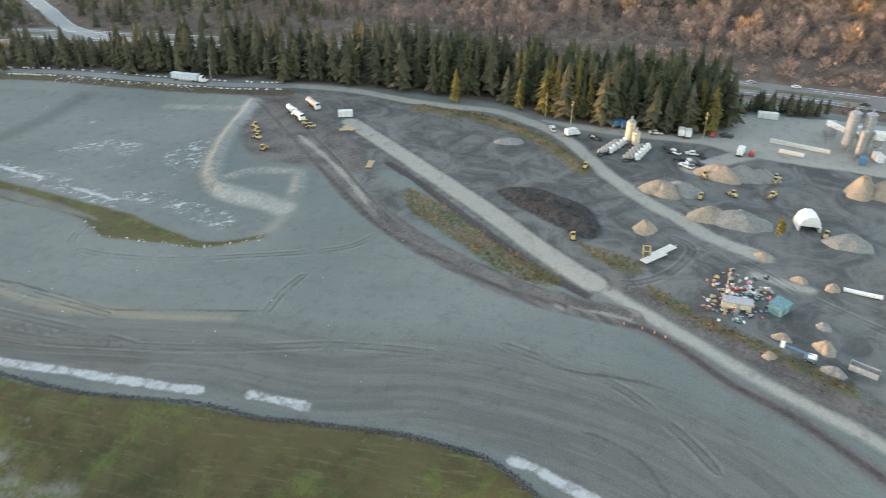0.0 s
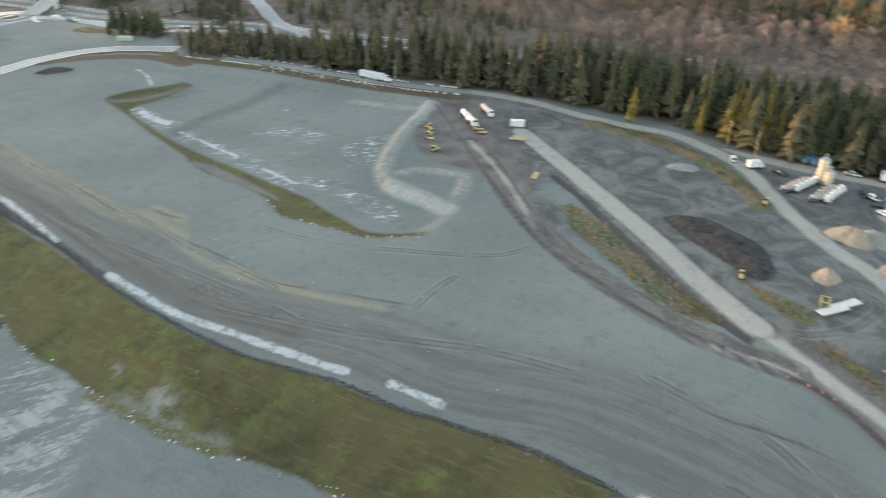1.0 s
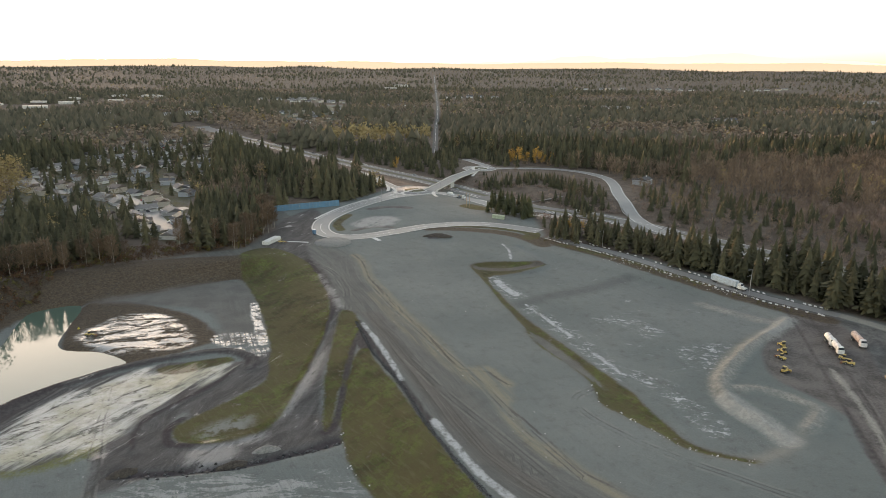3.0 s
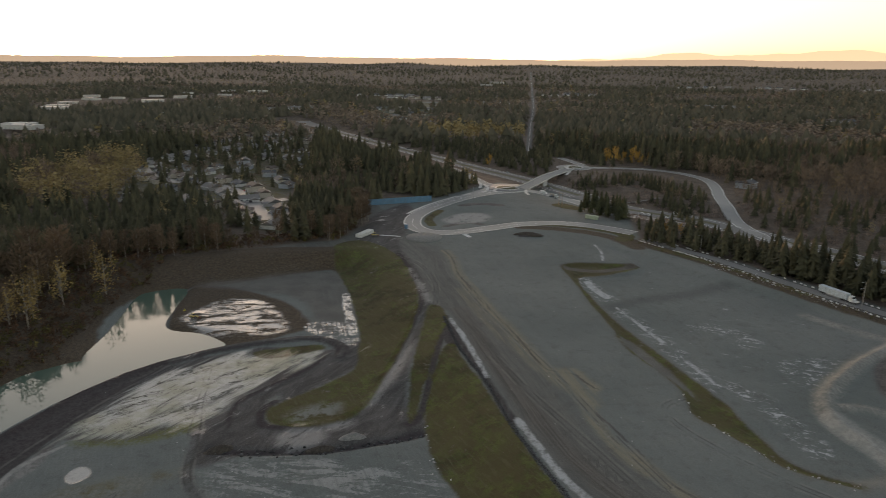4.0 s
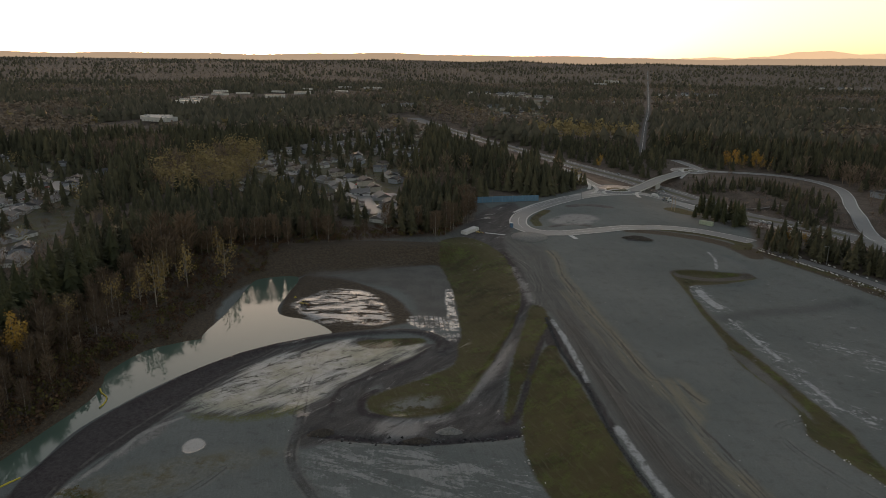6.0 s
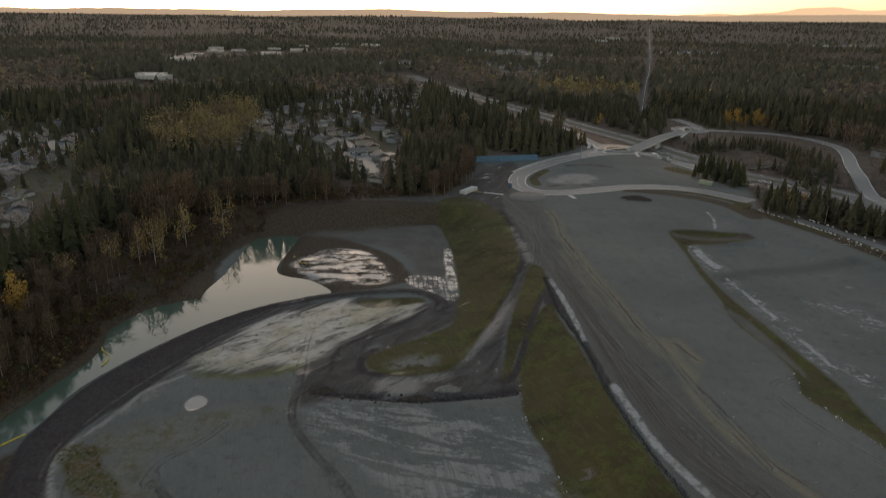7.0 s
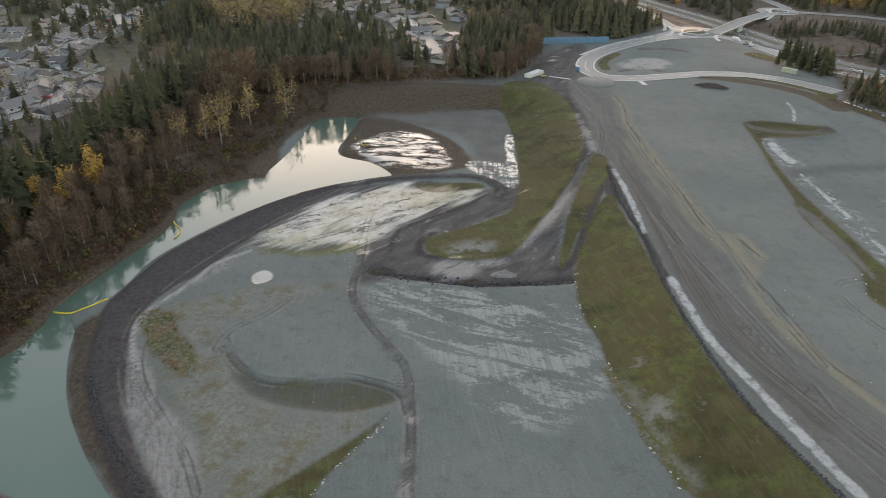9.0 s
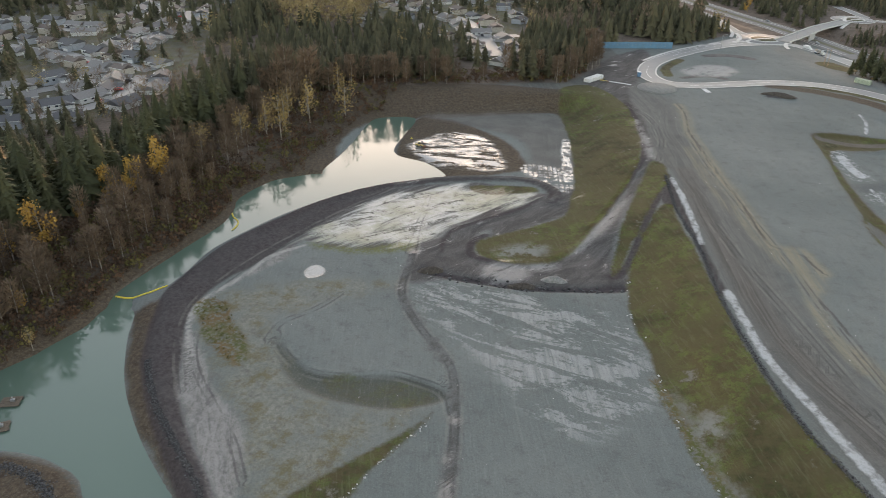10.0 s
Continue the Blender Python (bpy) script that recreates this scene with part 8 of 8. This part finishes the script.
def warehouse():
    r = base("warehouse", "large pale flat-roofed warehouse beyond the woods", "warehouse", "far warehouses")
    part("wall", made(lambda b: box(b, 90, 45, 11, 0, 0, 0, 0.3)), CONCRETE, r)
    part("roof", made(lambda b: box(b, 91, 46, 0.8, 0, 0, 11, 0.1)), CONCRETE, r)
    for x, y in ((-30, -10), (0, 12), (30, -8)):
        part("roof_unit", made(lambda b: box(b, 5, 4, 2.5, x, y, 11.8, 0.1)), GREY_PAINT, r)
    for i in range(6):
        part("loading_door", made(lambda b: box(b, 4, 0.2, 5, -35 + i * 14, -22.6, 0)), GREY_PAINT, r)
    return r


wh = warehouse()
yard_rnd = random.Random(21)
for x, y in ((-565, 985), (-590, 1020), (-700, 1330), (-740, 1420), (-790, 1560), (-800, 1690), (-770, 1760), (-850, 1800), (-720, 1880), (-660, 1700), (-640, 1850), (-700, 2050), (-560, 1950), (-620, 2200), (-500, 2080), (262, 2761), (211, 2638), (-470, 1250), (-430, 1420)):
    place(wh, x, y, yard_rnd.uniform(-20, 25), yard_rnd.uniform(0.35, 0.6), 5.0)

# small trees in the gardens
gx, gy, gr = [], [], np.random.RandomState(5)
for zone, gap in ((HOUSES_M, 13), (HOUSES_L, 15)):
    zone = np.array(zone, float)
    x, y, r = grid_spots(zone[:, 0].min(), zone[:, 0].max(), zone[:, 1].min(), zone[:, 1].max(), gap, 19)
    keep = inside(x, y, zone) & (r.uniform(size=len(x)) < 0.75)
    near_house = np.array([min(math.hypot(p - a, q - b) for a, b in done) for p, q in zip(x, y)]) < 8.5
    near_street = np.minimum.reduce([to_line(x, y, smooth(st, False, 3)) for st in STREETS]) < 7
    keep &= ~near_house & ~near_street
    gx.append(x[keep]), gy.append(y[keep])
gx, gy = np.concatenate(gx), np.concatenate(gy)
which = gr.uniform(size=len(gx))
gh = gr.uniform(5, 10, len(gx))
for name, shapes, sel, scale, mat, label in (("garden_conifers", MID_NEAR, which < 0.3, 1.9, FOREST_DARK, "dark conifers between the houses"),
                                             ("garden_bare_trees", MID_TWIG, (which >= 0.3) & (which < 0.85), 1.0, FOREST_BROWN, "leafless garden trees between the houses"),
                                             ("garden_yellow_trees", MID_LEAF, which >= 0.85, 0.9, FOREST_GOLD, "yellow garden trees between the houses")):
    woods(name, shapes, gx[sel], gy[sel], gh[sel] * scale, mat, label, 20, 1.3)

# ---- far mountains ----
def far_ridge(name, label, category, glow, strength, start, end, distance, crest, seed):
    """A ridge beyond the woods, haze painted as emission, crest given over its length."""
    n = Nodes(name)
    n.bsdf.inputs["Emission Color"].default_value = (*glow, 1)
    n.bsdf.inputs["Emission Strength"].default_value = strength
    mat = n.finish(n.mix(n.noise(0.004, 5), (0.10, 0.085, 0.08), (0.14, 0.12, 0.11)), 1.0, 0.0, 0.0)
    r = random.Random(seed)
    count = round((end - start) / 0.2)
    V, F = [], []
    for i in range(count + 1):
        u = i / count
        a = radians(start + (end - start) * u)
        for R, z in ((distance, 10), (distance + 40, crest(u) + r.uniform(-1.2, 1.2)), (distance + 80, 10)):
            V.append((R * math.sin(a), R * math.cos(a), z))
    for i in range(count):
        a = 3 * i
        F += [(a, a + 3, a + 4), (a, a + 4, a + 1), (a + 1, a + 4, a + 5), (a + 1, a + 5, a + 2)]
    tagged(new(name, tri_mesh(name, V, F, mat)), label, category, kind="structure")


def mountain_crest(u):
    peak = math.exp(-((u - 0.26) / 0.06) ** 2) * 30 + math.exp(-((u - 0.53) / 0.12) ** 2) * 38 + 38 * math.sin(math.pi * u) ** 0.7
    return 96 + peak + 4 * math.sin(u * 37) + 2.5 * math.sin(u * 91 + 1)


# both ridges glow in place of haze lit by the low sun
far_ridge("backdrop_mountains", "mountain range on the horizon, peach sunset haze painted as a glow", "mountains", (1.0, 0.70, 0.42), 0.30, 10, 48, 4860, mountain_crest, 3)
far_ridge("backdrop_hills", "low hills along the horizon, haze painted as a glow", "hills", (0.95, 0.72, 0.48), 0.15, -62, 62, 4780, lambda u: 108 + 6 * math.sin(u * 19) + 4 * math.sin(u * 47 + 2) + 2 * math.sin(u * 113), 4)

# ---- stones, shrubs and litter ----
def stones(name, line_pts, width, count, lo, hi, label, seed, material, skew=0.0):
    """Loose angular stones along a line."""
    r = np.random.RandomState(seed)
    line = smooth(line_pts, False, 6)
    run = np.concatenate(([0], np.cumsum(np.hypot(*np.diff(line, axis=0).T))))
    s = r.uniform(0, run[-1], count)
    d = np.gradient(line, axis=0)
    d /= np.linalg.norm(d, axis=1)[:, None]
    off = r.normal(0, 0.5, count) * width + skew
    x = np.interp(s, run, line[:, 0]) - off * np.interp(s, run, d[:, 1])
    y = np.interp(s, run, line[:, 1]) + off * np.interp(s, run, d[:, 0])
    z = on_ground(x, y)
    size = r.uniform(lo, hi, count)
    B = np.array([(1, 0, 0), (-1, 0, 0), (0, 1, 0), (0, -1, 0), (0, 0, 1), (0, 0, -1)], float)
    T = np.array([(0, 2, 4), (2, 1, 4), (1, 3, 4), (3, 0, 4), (2, 0, 5), (1, 2, 5), (3, 1, 5), (0, 3, 5)])
    J = B[None] * r.uniform(0.6, 1.2, (count, 6, 1)) + r.normal(0, 0.18, (count, 6, 3))
    J = J * size[:, None, None]
    J[:, :, 2] = J[:, :, 2] * 0.7 + (z + size * 0.25)[:, None]
    J[:, :, 0] += x[:, None]
    J[:, :, 1] += y[:, None]
    me = bpy.data.meshes.new(name)
    fill(me, J.reshape(-1, 3), (T[None] + (np.arange(count) * 6)[:, None, None]).reshape(-1, 3))
    me.materials.append(material)
    return tagged(new(name, me), label, "stones", kind="stuff")


n = Nodes("rip_rap")
isl = n.t.nodes.new("ShaderNodeNewGeometry").outputs["Random Per Island"]
RIPRAP = n.finish(n.mix(isl, (0.018, 0.018, 0.019), (0.10, 0.098, 0.10)), 0.9)
n = Nodes("litter_stone")
isl = n.t.nodes.new("ShaderNodeNewGeometry").outputs["Random Per Island"]
PALE_STONE = n.finish(n.mix(isl, (0.22, 0.21, 0.20), (0.60, 0.59, 0.57)), 0.9)
stones("rip_rap", PIT_TOP[1:16], 0.8, 6500, 0.08, 0.26, "dark broken stone along the top of the grass bank", 1, RIPRAP, 0.5)
stones("rip_rap", [(-117.3, 115.3), (-107.3, 104.4), (-95.7, 94.9), (-86.1, 88.1), (-78.4, 82.1), (-72.4, 75.4)], 0.9, 1800, 0.10, 0.30, "dark broken stone on the outer face of the pond bank", 2, RIPRAP)
stones("rip_rap", [(-123.2, 74.8), (-117.3, 75.1), (-110.3, 73.3), (-105.2, 70.3)], 1.4, 900, 0.1, 0.32, "dark broken stone on the pond spit", 3, RIPRAP)
stones("scattered_stone", GRASS_BANK[18:], 1.5, 40, 0.2, 0.5, "pale stones at the foot of the grass bank", 4, PALE_STONE)
stones("scattered_stone", GRASS_STRIP[4:9], 1.0, 30, 0.15, 0.4, "pale stones beside the green strip", 5, PALE_STONE)
stones("scattered_stone", DITCH[6:13], 2.0, 40, 0.2, 0.45, "pale stones along the ditch", 6, PALE_STONE)
stones("scattered_stone", WEEDS_C, 3.0, 240, 0.12, 0.4, "rubble along the haul road", 7, RIPRAP)
stones("scattered_stone", DARK_CUT, 2.5, 160, 0.2, 0.7, "dark clods along the cut", 8, RIPRAP)
stones("scattered_stone", [(150, 355), (172, 318), (190, 284)], 7.0, 260, 0.12, 0.42, "pale rubble below the narrow road", 9, PALE_STONE)
stones("scattered_stone", SPINE[2:16], 45.0, 90, 0.08, 0.22, "small pale stones on the graded gravel", 10, PALE_STONE)
stones("scattered_stone", TRACK_BASIN, 40.0, 60, 0.08, 0.22, "small pale stones on the basin floor", 11, PALE_STONE)
stones("scattered_stone", [(180, 190), (200, 170), (205, 140), (215, 110)], 26.0, 220, 0.12, 0.4, "rubble and clods in the yard", 12, RIPRAP)

# shrubs on the bank between the wood and the pond
BRUSH = leafage("brush", (0.042, 0.028, 0.019), (0.112, 0.064, 0.038), False)
BRUSH_GREEN = leafage("green_brush", (0.05, 0.048, 0.018), (0.12, 0.10, 0.035), False)
SHRUB = [broad_shape(s, 26, 0.13, 0.12, 0.42)[2:] for s in (71, 72, 73)]
x, y, r = grid_spots(-230, -40, 30, 440, 1.8, 91)
pondish = most(area(x, y, WATER_UPPER), area(x, y, WATER_LOWER))
dt = to_line(x, y, TREE_LINE)
ok = (pondish < -1.5) & (on_ground(x, y) > -8.3) & ((x < -142) | ((y > 345) & (~inside(x, y, CLEAR_LINE)))) & (dt < 26) & (r.uniform(size=len(x)) < np.where(y > 235, 0.34, 0.95)) & ~inside(x, y, PIT_FLOOR_LINE)
x, y = x[ok], y[ok]
g = r.uniform(size=len(x)) < 0.25
woods("bank_shrubs", SHRUB, x[~g], y[~g], r.uniform(1.6, 4.2, (~g).sum()), BRUSH, "brown leafless shrubs on the pond bank", 92)
woods("bank_shrubs", SHRUB, x[g], y[g], r.uniform(1.6, 4.6, g.sum()), BRUSH_GREEN, "olive shrubs on the pond bank", 93)
# undergrowth of the valley side and beside the freeway
x, y, r = grid_spots(120, 720, -60, 640, 4.4, 95)
fd = to_line(x, y, FREEWAY_LINE)
ok = ~inside(x, y, CLEAR_LINE) & (fd > 17) & (to_line(x, y, RAMP_LINE) > 8) & (y < 720 - x * 0.6) & (y > 0.1 * x - 90) & ((x > 300) | (fd < 60)) & (r.uniform(size=len(x)) < np.where(fd < 60, 0.4, 1.0))
x, y = x[ok], y[ok]
tall = r.uniform(2.2, 5.0, len(x)) * np.where(x > 330, 1.0 + 0.35 * waves(x, y, 60, 8), 0.7)
TUFT = [haze_shape(s, 40, 0.05, 0.6, 0.050, 2.2) for s in (74, 75, 76)]
woods("valley_brush", TUFT, x, y, tall, VALLEY_BRUSH, "brown leafless brush on the valley side", 96, 1.3)
x, y, r = grid_spots(330, 760, -70, 560, 7.5, 195)
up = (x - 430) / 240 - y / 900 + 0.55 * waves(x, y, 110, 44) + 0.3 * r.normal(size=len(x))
ok = (to_line(x, y, FREEWAY_LINE) > 42) & (y < 640 - x * 0.55) & (up > -0.5) & (r.uniform(size=len(x)) < 0.85)
x, y, up = x[ok], y[ok], up[ok]
tall = r.uniform(7, 13, len(x)) * (1 + 0.25 * np.clip(up, 0, 1.5))
# upper trees get the sunlit colour, the rest the plain twig colour
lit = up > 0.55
VALLEY_CROWN = [haze_shape(s, 120, 0.10, 0.32, 0.021, 1.25) for s in (77, 78, 79)]
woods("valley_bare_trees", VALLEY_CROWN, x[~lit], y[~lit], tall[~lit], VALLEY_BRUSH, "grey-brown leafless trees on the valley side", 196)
woods("valley_gold_trees", VALLEY_CROWN, x[lit], y[lit], tall[lit] * 1.45, VALLEY_SUNLIT, "orange autumn trees on the valley side, peach sunlight painted into their colour", 94)
# weeds in the ditches and on the verge
x, y, r = grid_spots(130, 240, -10, 200, 1.5, 97)
wd = most(area(x, y, WEEDS_A), area(x, y, WEEDS_B), strip(x, y, WEEDS_C, 2.0), strip(x, y, WEEDS_D, 3.0))
ok = (wd > 0) & (r.uniform(size=len(x)) < 0.6)
x, y = x[ok], y[ok]
straw = waves(x, y, 14, 12) + 0.6 * r.normal(size=len(x)) > 0.1
woods("ditch_weeds", [SHRUB[1]], x[~straw], y[~straw], r.uniform(0.5, 1.5, (~straw).sum()), BRUSH_GREEN, "olive weeds in the ditch", 98)
woods("ditch_weeds", [SHRUB[0]], x[straw], y[straw], r.uniform(0.5, 1.7, straw.sum()), leafage("straw_weeds", (0.13, 0.085, 0.035), (0.30, 0.19, 0.08), False), "rust and straw weeds in the ditch", 103)
x, y, r = grid_spots(-125, -88, 118, 148, 1.6, 99)
ok = (area(x, y, SCRUB) > 0) & (r.uniform(size=len(x)) < 0.35)
woods("basin_scrub", [SHRUB[2]], x[ok], y[ok], r.uniform(0.5, 1.5, ok.sum()), BRUSH_GREEN, "olive scrub at the edge of the basin", 100)
x, y, r = grid_spots(110, 205, 255, 425, 2.2, 101)
ok = (strip(x, y, [(p - 8.3, q - 4.2) for p, q in ROCK_ROAD], 4.0) > 0) & (r.uniform(size=len(x)) < 0.35)
woods("verge_weeds", [SHRUB[0], SHRUB[1]], x[ok], y[ok], r.uniform(0.5, 1.7, ok.sum()), BRUSH_GREEN, "olive weeds on the bank below the narrow road", 102)
